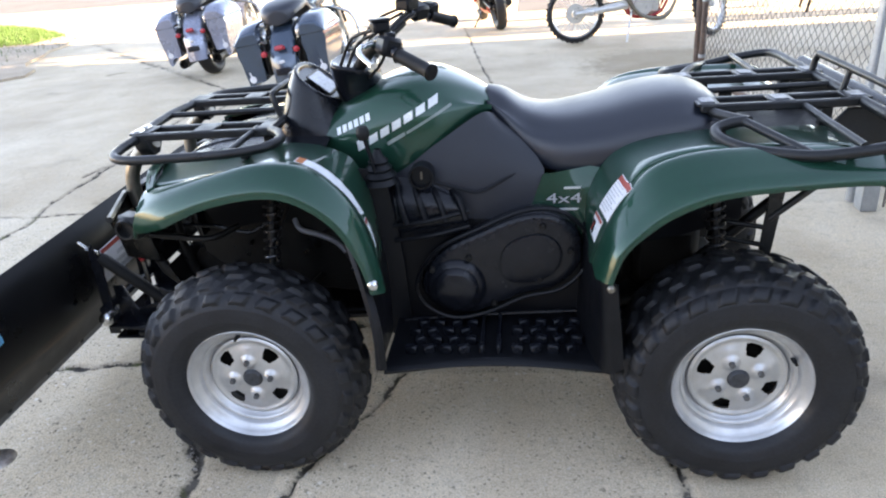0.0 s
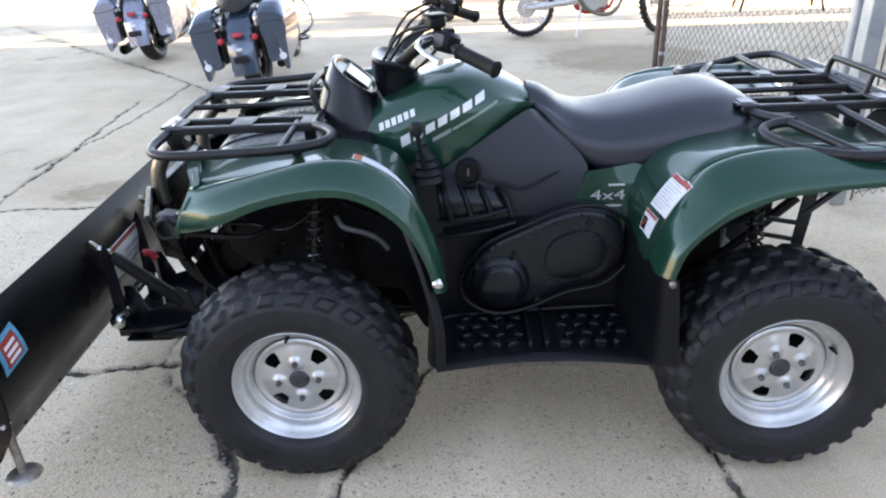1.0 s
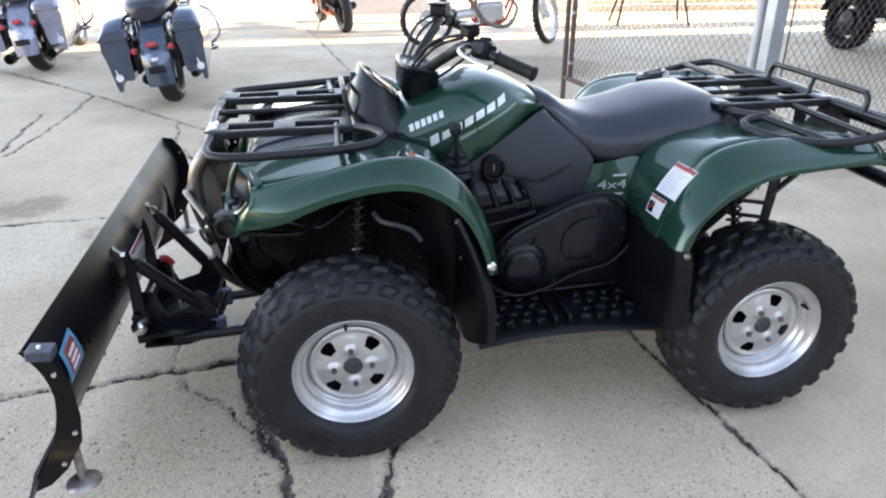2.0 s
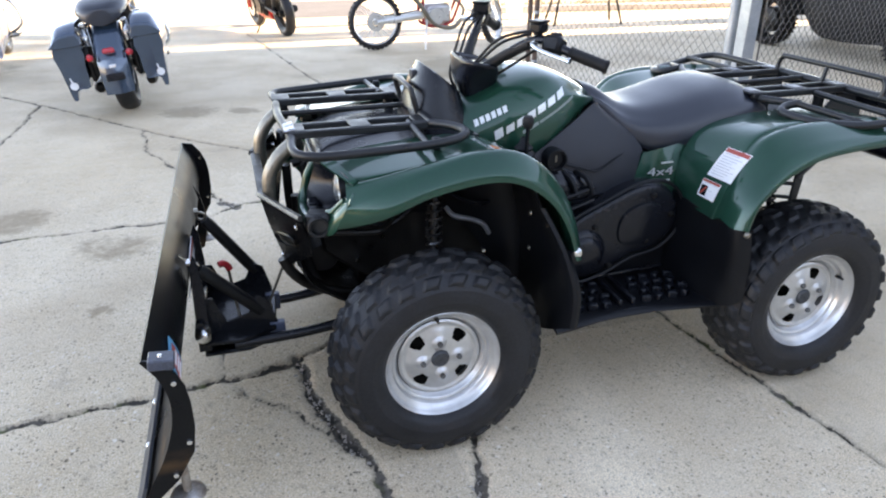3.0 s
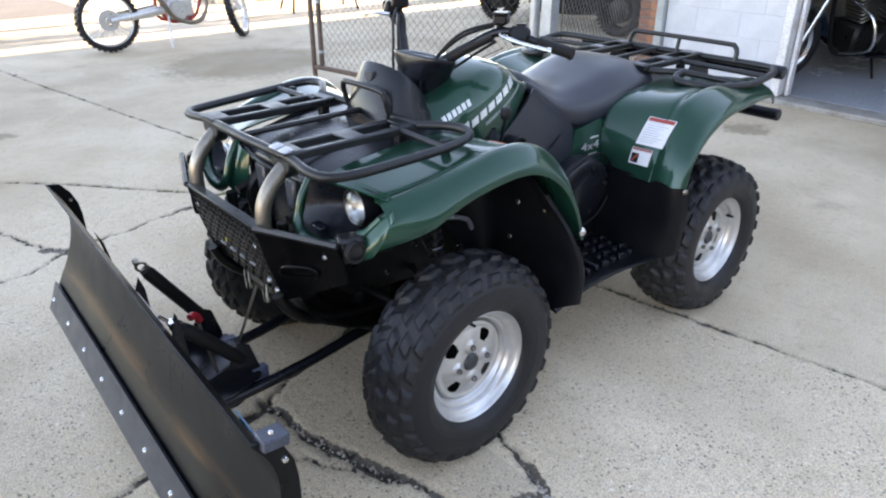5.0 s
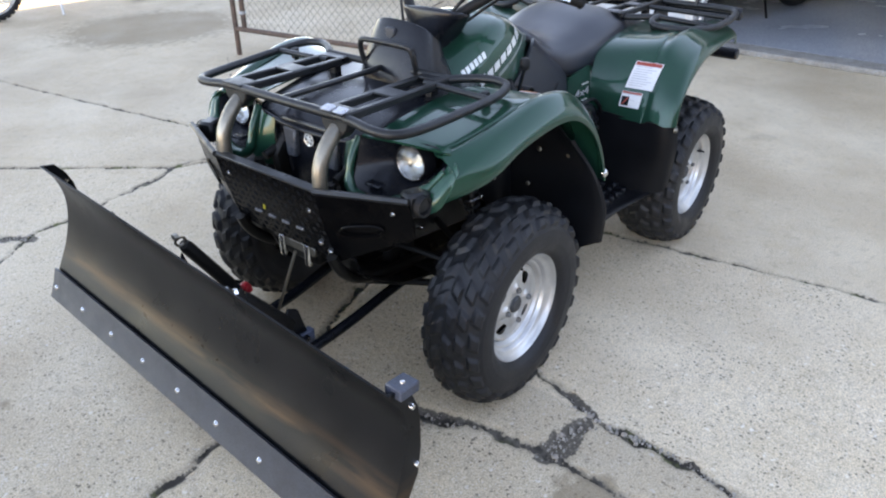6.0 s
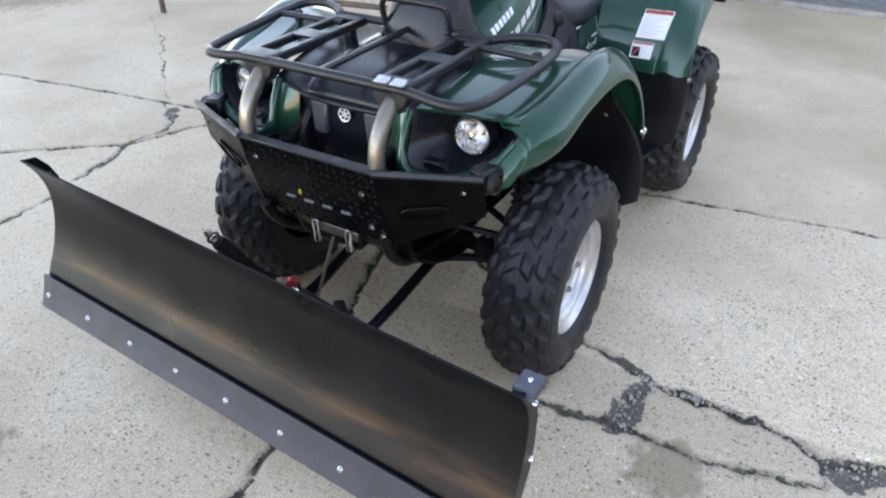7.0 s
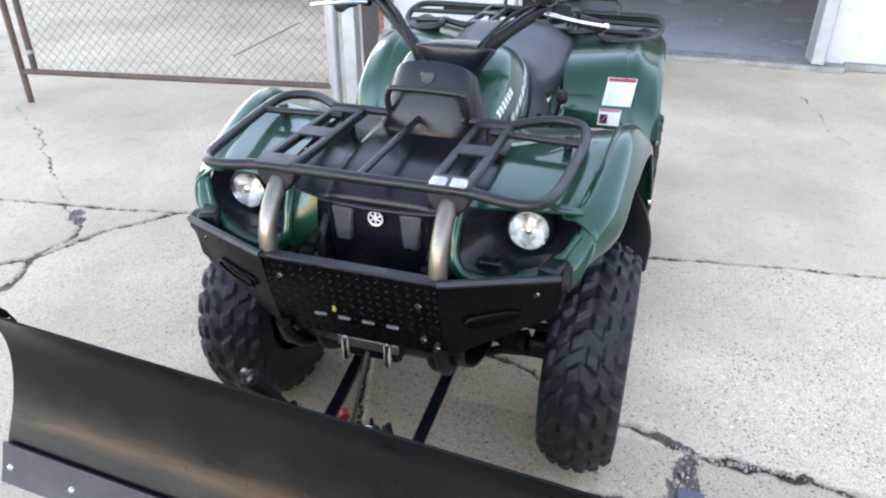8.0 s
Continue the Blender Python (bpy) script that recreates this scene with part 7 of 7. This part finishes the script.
ALLOY = surface("bright_alloy", (0.72, 0.72, 0.70), (0.6, 0.6, 0.58), 16, 300, 0.35, 0.1, 0.7, 0, 0.03, grain=0.08)


def slim_tyre(r, w):
    prof = [(r * 0.83, -w * 0.36), (r * 0.87, -w * 0.5), (r * 0.94, -w * 0.47), (r * 0.985, -w * 0.25), (r, 0), (r * 0.985, w * 0.25), (r * 0.94, w * 0.47), (r * 0.87, w * 0.5), (r * 0.83, w * 0.36)]
    return lathe([tuple(q) for q in smooth_line(prof, 3)], 44, "x")


def knobbly(r, w, slim=False):
    s = slim_tyre(r - 0.012, w) if slim else road_tyre(r - 0.012, w)
    n = 34
    for k in range(n):
        for j, x in enumerate((-0.36, 0, 0.36)):
            a = 2 * math.pi * (k + (0.5 if j == 1 else 0)) / n
            rr = r - 0.012 - (0.012 if j != 1 else 0.0)
            s.add(box((0, 0, 0), (w * 0.26, 0.024, 0.026), 0.002).moved(Matrix.Rotation(a, 4, "X") @ Matrix.Translation((x * w, 0, rr))))
    return s


def wire_wheel(b, y, r, w, x=0.0, turn=0.0, z=None, lean=0.0):
    m = Matrix.Translation((x, y, r if z is None else z)) @ Matrix.Rotation(turn, 4, "Z") @ Matrix.Rotation(lean, 4, "Y")
    rim = lathe([(r * 0.80, -0.034), (r * 0.845, -0.040), (r * 0.79, -0.024), (r * 0.76, 0), (r * 0.79, 0.024), (r * 0.845, 0.040), (r * 0.80, 0.034)], 44, "x")
    rim.add(lathe([(0.0005, -0.05), (0.03, -0.05), (0.03, 0.05), (0.0005, 0.05)], 18, "x"), lathe([(0.045, 0.045), (0.11, 0.045), (0.11, 0.049), (0.045, 0.049)], 36, "x"))
    wh = part("wheel", rim.moved(m), ALLOY, b, "spoked wheel")
    part("tyre", knobbly(r, w, True).moved(m), RUBBER, wh)
    sp = Shape()
    for k in range(32):
        a, o = 2 * math.pi * k / 32, 0.25 if k % 2 else -0.25
        sp.add(rod((0.035 if k % 2 else -0.035, 0.03 * math.cos(a + o), 0.03 * math.sin(a + o)), (0, r * 0.78 * math.cos(a), r * 0.78 * math.sin(a)), 0.0032, 4))
    part("spokes", sp.moved(m), ALLOY, wh)
    return wh


def dirt_bike(m):
    b = thing("dirt_bike", "white and red dirt bike with knobbly tyres, standing in the sun", "motorcycle", m)
    wire_wheel(b, 0.0, 0.335, 0.10)
    wire_wheel(b, 1.50, 0.345, 0.08, 0.02, radians(48), None, radians(-12))
    for x in (-0.1, 0.1):
        part("swing_arm", tube([(x, 0.0, 0.335), (x, 0.25, 0.36), (x * 0.9, 0.58, 0.40)], [0.022, 0.03, 0.036], 10, 4, flat=1.3), ALLOY, b, "bright alloy swing arm")
        part("fork_leg", Shape().add(rod((x, 1.50, 0.345), (x, 1.30, 0.80), 0.024), rod((x, 1.36, 0.66), (x, 1.18, 1.05), 0.028)), ALLOY, b)
        part("fork_guard", tube([(x, 1.52, 0.33), (x * 1.1, 1.42, 0.52), (x * 1.1, 1.35, 0.68)], 0.03, 8, 3), WHITE_PL, b)
        part("frame_tube", tube([(x * 0.9, 0.58, 0.42), (x * 1.1, 0.62, 0.75), (x * 0.8, 0.95, 0.92), (x * 0.4, 1.18, 0.95)], 0.02, 8, 4), RED_PL, b)
        part("frame_tube", tube([(x * 0.4, 1.18, 0.92), (x * 0.9, 1.02, 0.45), (x * 0.9, 0.90, 0.28), (x * 0.9, 0.62, 0.28), (x * 0.9, 0.57, 0.45)], 0.018, 8, 4), RED_PL, b)
        part("radiator_shroud", prism([(1.22, 0.95), (1.15, 0.72), (0.98, 0.68), (0.78, 0.88), (0.95, 0.97)], x * 1.6, x * 1.6 + 0.012, "yz", 0.003).moved(Matrix.Identity(4)), RED_PL, b)
    eng = part("engine", Shape().add(box((0, 0.78, 0.40), (0.22, 0.34, 0.24), 0.04), lathe([(0.0005, -0.14), (0.10, -0.14), (0.11, -0.12), (0.11, 0.12), (0.10, 0.14), (0.0005, 0.14)], 24, "x", (0, 0.74, 0.38))), ALLOY, b, "bright alloy engine")
    for k in range(6):
        part("cooling_fin", box((0, 0.88 + 0.012 * k, 0.54 + 0.033 * k), (0.17, 0.17, 0.012), 0.004, (-15, 0, 0)), ALLOY, eng)
    part("exhaust", tube([(0.06, 0.98, 0.58), (0.1, 1.10, 0.45), (0.12, 0.98, 0.25), (0.14, 0.70, 0.30), (0.15, 0.45, 0.60), (0.15, 0.0, 0.78)], [0.018, 0.02, 0.026, 0.022, 0.026, 0.042], 12, 4), STEEL, b)
    part("seat", loft([[(-w_, y, z), (-w_ * 0.6, y, z + 0.04), (w_ * 0.6, y, z + 0.04), (w_, y, z), (w_, y, z - 0.06), (-w_, y, z - 0.06)] for y, z, w_ in ((0.05, 0.90, 0.08), (0.3, 0.90, 0.09), (0.6, 0.89, 0.09), (0.95, 0.98, 0.07))], 3, 3), VINYL, b)
    part("rear_fender", sheet([[(x, y, z) for x in (-0.09, 0, 0.09)] for y, z in ((0.25, 0.84), (0.0, 0.86), (-0.3, 0.94), (-0.45, 0.98))], 0.005, 3, 3), WHITE_PL, b)
    part("front_fender", sheet([[(x, y, z) for x in (-0.07, 0, 0.07)] for y, z in ((1.15, 0.80), (1.45, 0.84), (1.80, 0.78))], 0.005, 3, 3), WHITE_PL, b)
    part("side_plate", prism([(0.55, 0.85), (0.15, 0.88), (0.2, 0.68), (0.52, 0.62)], 0.1, 0.112, "yz", 0.003), WHITE_PL, b)
    part("side_plate", prism([(0.55, 0.85), (0.15, 0.88), (0.2, 0.68), (0.52, 0.62)], -0.112, -0.1, "yz", 0.003), WHITE_PL, b)
    part("handlebar", tube([(-0.40, 1.02, 1.12), (-0.2, 1.12, 1.15), (0, 1.15, 1.12), (0.2, 1.12, 1.15), (0.40, 1.02, 1.12)], 0.012, 8, 4), ALLOY, b)
    part("chain", tube([(-0.07, 0.0, 0.385), (-0.07, 0.58, 0.43), (-0.07, 0.60, 0.38), (-0.07, 0.0, 0.285)], 0.008, 6, 1, True), STEEL, b)
    part("side_stand", rod((0.12, 0.62, 0.35), (0.28, 0.55, 0.02), 0.012), ALLOY, b)
    return b


dirt_bike(pose(0.69, 6.53, 0, 0, 0, -88))


def small_bike(m):
    b = thing("small_red_motorcycle", "small red road motorcycle on its side stand in the sun", "motorcycle", m)
    wheel_parts(b, 0.0, 0.30, 0.13, 6, UNDER)
    wheel_parts(b, 1.22, 0.29, 0.11, 6, UNDER)
    for x in (-0.09, 0.09):
        part("swing_arm", rod((x, 0, 0.30), (x, 0.5, 0.36), 0.024), UNDER, b)
        part("fork_leg", rod((x, 1.22, 0.29), (x, 0.98, 0.90), 0.026), RED_PL, b)
        part("brake_disc", lathe([(0.06, 0), (0.13, 0), (0.13, 0.004), (0.06, 0.004)], 30, "x", (x * 0.8, 1.22, 0.29)), ALLOY, b)
    part("engine", Shape().add(box((0, 0.62, 0.38), (0.26, 0.40, 0.30), 0.04), lathe([(0.0005, -0.15), (0.09, -0.15), (0.1, -0.13), (0.1, 0.13), (0.09, 0.15), (0.0005, 0.15)], 20, "x", (0, 0.58, 0.36))), UNDER, b, "dark engine")
    part("fairing", loft([[(-w_, y, z), (-w_ * 0.8, y, z + 0.12), (w_ * 0.8, y, z + 0.12), (w_, y, z), (w_ * 0.7, y, z - 0.14), (-w_ * 0.7, y, z - 0.14)] for y, z, w_ in ((0.35, 0.68, 0.10), (0.55, 0.76, 0.15), (0.80, 0.80, 0.16), (1.02, 0.82, 0.1))], 3, 3), RED_PL, b, "red tank and fairing")
    part("belly_pan", loft([[(-w_, y, z), (0, y, z - 0.06), (w_, y, z), (w_, y, z + 0.1), (-w_, y, z + 0.1)] for y, z, w_ in ((0.40, 0.22, 0.06), (0.65, 0.21, 0.11), (0.9, 0.26, 0.08))], 3, 3), RED_PL, b)
    part("seat", loft([[(-w_, y, z), (0, y, z + 0.05), (w_, y, z), (w_, y, z - 0.05), (-w_, y, z - 0.05)] for y, z, w_ in ((-0.25, 0.86, 0.06), (0.0, 0.80, 0.1), (0.35, 0.74, 0.12))], 3, 3), VINYL, b)
    part("front_fender", sheet([[(x, 1.22 + 0.33 * math.cos(a), 0.29 + 0.33 * math.sin(a)) for x in (-0.065, 0, 0.065)] for a in np.linspace(radians(15), radians(150), 6)], 0.004, 3, 3), RED_PL, b)
    part("tail", loft([[(-w_, y, z), (0, y, z + 0.04), (w_, y, z), (0, y, z - 0.06)] for y, z, w_ in ((-0.42, 0.86, 0.03), (-0.2, 0.80, 0.09), (0.1, 0.72, 0.11))], 3, 3), RED_PL, b)
    part("handlebar", tube([(-0.36, 0.82, 0.98), (0, 0.98, 1.0), (0.36, 0.82, 0.98)], 0.013, 8, 4), SATIN, b)
    part("exhaust", tube([(0.1, 0.7, 0.24), (0.13, 0.35, 0.24), (0.15, -0.05, 0.34)], [0.02, 0.03, 0.05], 12, 4), UNDER, b)
    part("side_stand", rod((-0.12, 0.55, 0.22), (-0.30, 0.45, 0.015), 0.011), UNDER, b)
    return b


small_bike(pose(-0.22, 8.05, 0, 0, -7, 14))

# ---- side-by-side buggy behind the fence ----
MUD = surface("dusty_black_body", (0.010, 0.010, 0.011), (0.020, 0.019, 0.018), 6, 200, 0.6, 0.15, spec=0.12)
MUDTYRE = surface("muddy_tyre", (0.012, 0.011, 0.011), (0.024, 0.021, 0.019), 9, 120, 0.8, 0.1, 0, 0, 0.3, spec=0.12)


def buggy(m):
    b = thing("side_by_side_buggy", "black side-by-side buggy with knobbly tyres, parked behind the fence", "buggy", m)
    for x in (-0.62, 0.62):
        for y in (0.0, 2.25):
            wh = part("wheel", lathe([(0.0005, -0.10), (0.06, -0.10), (0.15, -0.07), (0.17, -0.10), (0.18, -0.11), (0.18, 0.11)], 30, "x", (x, y, 0.36)), UNDER, b)
            part("tyre", knobbly(0.36, 0.26).moved(Matrix.Translation((x, y, 0.36))), MUDTYRE, wh)
            part("suspension_arm", rod((x, y, 0.36), (x * 0.4, y, 0.42), 0.03), UNDER, b)
    part("tub", loft([[(-w_, y, z0), (w_, y, z0), (w_ * 1.05, y, z1), (w_ * 0.9, y, z1 + 0.05), (-w_ * 0.9, y, z1 + 0.05), (-w_ * 1.05, y, z1)] for y, z0, z1, w_ in ((-0.45, 0.55, 0.95, 0.62), (0.1, 0.45, 0.95, 0.64), (0.55, 0.24, 0.78, 0.66), (1.35, 0.24, 0.78, 0.66), (1.8, 0.50, 0.98, 0.54), (2.25, 0.62, 0.90, 0.40))], 4, 2), MUD, b, "dusty black body tub")
    for x in (-0.58, 0.58):
        part("wheel_arch", sheet([[(x * k, 2.25 + 0.47 * math.cos(a), 0.38 + 0.47 * math.sin(a)) for k in (0.75, 1.0, 1.25)] for a in np.linspace(radians(10), radians(170), 6)], 0.01, 3, 3), MUD, b)
        part("wheel_arch", sheet([[(x * k, 0.0 + 0.47 * math.cos(a), 0.38 + 0.47 * math.sin(a)) for k in (0.75, 1.0, 1.25)] for a in np.linspace(radians(10), radians(170), 6)], 0.01, 3, 3), MUD, b)
        part("roll_bar", tube([(x, 1.65, 0.90), (x * 0.95, 1.25, 1.80), (x * 0.95, 0.3, 1.85), (x, -0.1, 0.95)], 0.025, 10, 4), UNDER, b)
        part("seat", Shape().add(box((x * 0.5, 0.6, 0.68), (0.48, 0.5, 0.14), 0.05), box((x * 0.5, 0.34, 1.0), (0.46, 0.14, 0.6), 0.05, (-10, 0, 0))), VINYL, b)
    part("roof", box((0, 0.8, 1.86), (1.2, 1.1, 0.04), 0.015), MUD, b)
    return b


buggy(pose(6.27, 3.60, 0, 0, 0, 4) @ Matrix.Scale(0.86, 4))
# ---- across the yard: grass, street, kerb and small things ----
DIRT = surface("bare_dirt", (0.44, 0.35, 0.26), (0.34, 0.26, 0.185), 3, 60, 0.9, 0.05, 0, 0, 0.5)
LEAF = surface("grass_blades", (0.024, 0.085, 0.009), (0.050, 0.105, 0.016), 2, 60, 0.6, 0.1)
ASPHALT = surface("grey_asphalt", (0.10, 0.10, 0.105), (0.075, 0.075, 0.08), 0.8, 60, 0.85, 0.05, 0, 0, 0.4)
rng = random.Random(4)
verge_line = smooth_line([(-6.4, 6.2), (-6.85, 7.3), (-7.35, 8.6), (-7.75, 10.2), (-8.4, 10.9), (-10.0, 12.4), (-12.2, 13.9), (-18, 14.5), (-19, 5.0), (-10, 5.0)], 5, True)
verge = [(float(x) + rng.uniform(-0.05, 0.05), float(y) + rng.uniform(-0.05, 0.05)) for x, y in verge_line]
whole("verge", prism(verge, -0.02, 0.03, "xy", 0.0), DIRT, "bare earth verge beside the yard", "verge", "structure")


def inside(x, y, poly):
    c = False
    for (ax, ay), (bx, by) in zip(poly, poly[1:] + poly[:1]):
        if (ay > y) != (by > y) and x < (bx - ax) * (y - ay) / (by - ay) + ax:
            c = not c
    return c


lawn_line = [(-8.3, 9.6), (-8.25, 10.5), (-9.9, 12.1), (-12.2, 13.6), (-17.5, 14.1), (-18, 9.6), (-9.3, 9.2)]
v, f = [], []
while len(f) < 40000:
    x, y = rng.uniform(-15.5, -7.2), rng.uniform(5.4, 14)
    if not inside(x, y, lawn_line) and not (rng.random() < 0.03 and inside(x, y, verge)):
        continue
    a, h, w_ = rng.uniform(0, math.pi), rng.uniform(0.03, 0.075), rng.uniform(0.004, 0.009)
    dx, dy = math.cos(a) * w_, math.sin(a) * w_
    n = len(v)
    v += [(x - dx, y - dy, 0.025), (x + dx, y + dy, 0.025), (x + rng.uniform(-0.03, 0.03), y + rng.uniform(-0.03, 0.03), 0.03 + h)]
    f.append((n, n + 1, n + 2))
grass_me = bpy.data.meshes.new("grass")
grass_me.from_pydata(v, [], f)
grass_me.materials.append(LEAF)
tagged(new("grass", grass_me), "short bright green grass on the verge", "grass", kind="stuff")
whole("road", box((0, 24, 0.0), (140, 14, 0.008), 0.0), ASPHALT, "grey asphalt street beyond the yard", "road", "structure")
# flat sheet in the road's grey stands for a shadow whose caster isn't modelled
whole("shadow_patch", box((0.75, 11.2, 0.0), (1.5, 2.6, 0.008), 0.0), ASPHALT, "flat grey sheet in place of a shadow on the sunlit concrete", "pavement", "structure")
KERB = surface("pale_kerb", (0.55, 0.53, 0.5), (0.45, 0.42, 0.38), 3, 80, 0.85, 0.05, 0, 0, 0.3)
whole("kerb_edge", Shape().add(box((6.3, 9.35, 0.05), (6.0, 0.14, 0.12), 0.02, (0, 0, -5))), KERB, "low pale kerb along the far bed", "kerb", "structure")
bed = whole("planting_bed", box((6.3, 9.75, 0.03), (6.0, 0.65, 0.08), 0.02, (0, 0, -5)), DIRT, "dry earth bed behind the kerb", "bed", "structure")
DRY = surface("dry_plants", (0.30, 0.27, 0.19), (0.36, 0.30, 0.23), 4, 60, 0.8, 0.1)
v, f = [], []
for k in range(1300):
    x = rng.uniform(3.5, 9.0)
    y = 9.75 - (x - 6.3) * 0.087 + rng.uniform(-0.28, 0.28)
    a, h, w_ = rng.uniform(0, math.pi), rng.uniform(0.04, 0.16), rng.uniform(0.006, 0.014)
    n = len(v)
    v += [(x - math.cos(a) * w_, y - math.sin(a) * w_, 0.06), (x + math.cos(a) * w_, y + math.sin(a) * w_, 0.06), (x + rng.uniform(-0.08, 0.08), y + rng.uniform(-0.08, 0.08), 0.06 + h)]
    f.append((n, n + 1, n + 2))
dry_me = bpy.data.meshes.new("dry_plants")
dry_me.from_pydata(v, [], f)
dry_me.materials.append(DRY)
tagged(new("dry_plants", dry_me), "dry low plants in the far bed", "plants", kind="stuff")
TIMBER = surface("brown_timber", (0.20, 0.12, 0.075), (0.14, 0.085, 0.055), 6, 90, 0.75, 0.1, 0, 0, 0.3)
beam = thing("timber_bench", "brown timber bench beyond the far bed", "bench", pose(8.1, 11.4, 0, 0, 0, -8))
part("bench_seat", box((0, 0, 0.36), (1.9, 0.32, 0.06), 0.01), TIMBER, beam)
for x in (-0.75, 0.75):
    part("bench_leg", box((x, 0, 0.165), (0.1, 0.26, 0.33), 0.01), TIMBER, beam)
trestle = thing("trestle", "dark folding trestle standing in the sun", "trestle", pose(4.28, 8.05, 0, 0, 0, -10))
part("trestle_beam", box((0, 0, 0.86), (1.0, 0.08, 0.09), 0.01), TIMBER, trestle)
for x in (-0.42, 0.42):
    for y in (-0.28, 0.28):
        part("trestle_leg", rod((x * 1.25, y, 0), (x * 0.82, y * 0.1, 0.84), 0.018), UNDER, trestle)
    part("trestle_brace", rod((x * 1.05, -0.15, 0.4), (x * 1.05, 0.15, 0.4), 0.012), UNDER, trestle)
post = thing("white_post", "short white square post with a blue panel", "post", pose(3.42, 8.75, 0))
part("post_body", box((0, 0, 0.5), (0.2, 0.2, 1.0), 0.012), WHITE_PL, post)
part("post_panel", box((0, -0.103, 0.62), (0.12, 0.006, 0.3), 0.002), BLUEGREY, post)
part("post_cap", box((0, 0, 1.015), (0.24, 0.24, 0.03), 0.006), WHITE_PL, post)


# unseen trees, added for the streaks of shade on the far concrete
def tree(m, name_label, up=0.0, leaves=260, size=1.0):
    t = thing("tree", name_label, "tree", m)
    bark = surface("tree_bark", (0.12, 0.09, 0.07), (0.08, 0.06, 0.045), 6, 60, 0.9, 0.05, 0, 0, 0.6)
    trunk = tube([(0, 0, 0), (0.05, 0.02, 1.4), (0, -0.05, 2.6 + up * 0.8), (0.1, 0.0, 3.4 + up)], [0.16, 0.14, 0.11, 0.07], 12, 4)
    r_ = random.Random(11)
    tips = []
    for k in range(11):
        a, h0 = r_.uniform(0, 2 * math.pi), r_.uniform(2.0, 3.3) + up
        e = (math.cos(a) * r_.uniform(0.6, 1.1), math.sin(a) * r_.uniform(0.45, 0.75), h0 + r_.uniform(0.3, 1.2))
        trunk.add(tube([(0.03, 0, h0), (e[0] * 0.5, e[1] * 0.5, h0 + 0.35), e], [0.05, 0.035, 0.015], 7, 3))
        tips.append(e)
    part("trunk", trunk, bark, t)
    v_, f_t = [], []
    for e in tips:
        for k in range(leaves):
            p = Vector(e) + Vector((r_.gauss(0, 0.3), r_.gauss(0, 0.22), r_.gauss(0, 0.24)))
            q = Euler((r_.uniform(0, 6), r_.uniform(0, 6), r_.uniform(0, 6))).to_matrix()
            n_ = len(v_)
            for c in ((-0.05, 0, 0), (0, -0.025, 0), (0.05, 0, 0), (0, 0.025, 0)):
                v_.append(tuple(p + q @ (Vector(c) * size)))
            f_t.append((n_, n_ + 1, n_ + 2, n_ + 3))
    tagged(part("crown", Shape(v_, f_t), LEAF, t), kind="stuff")


tree(pose(9.6, 7.35, 0), "unseen small leafy tree added to throw streaks of shade")
tree(pose(9.8, 7.62, 0, 0, 0, 40), "unseen taller leafy tree added to shade the far concrete", 1.75, 620, 1.5)
copy_thing(bike_a, pose(6.3, 0.55, 0.03, 0, -8, 70))
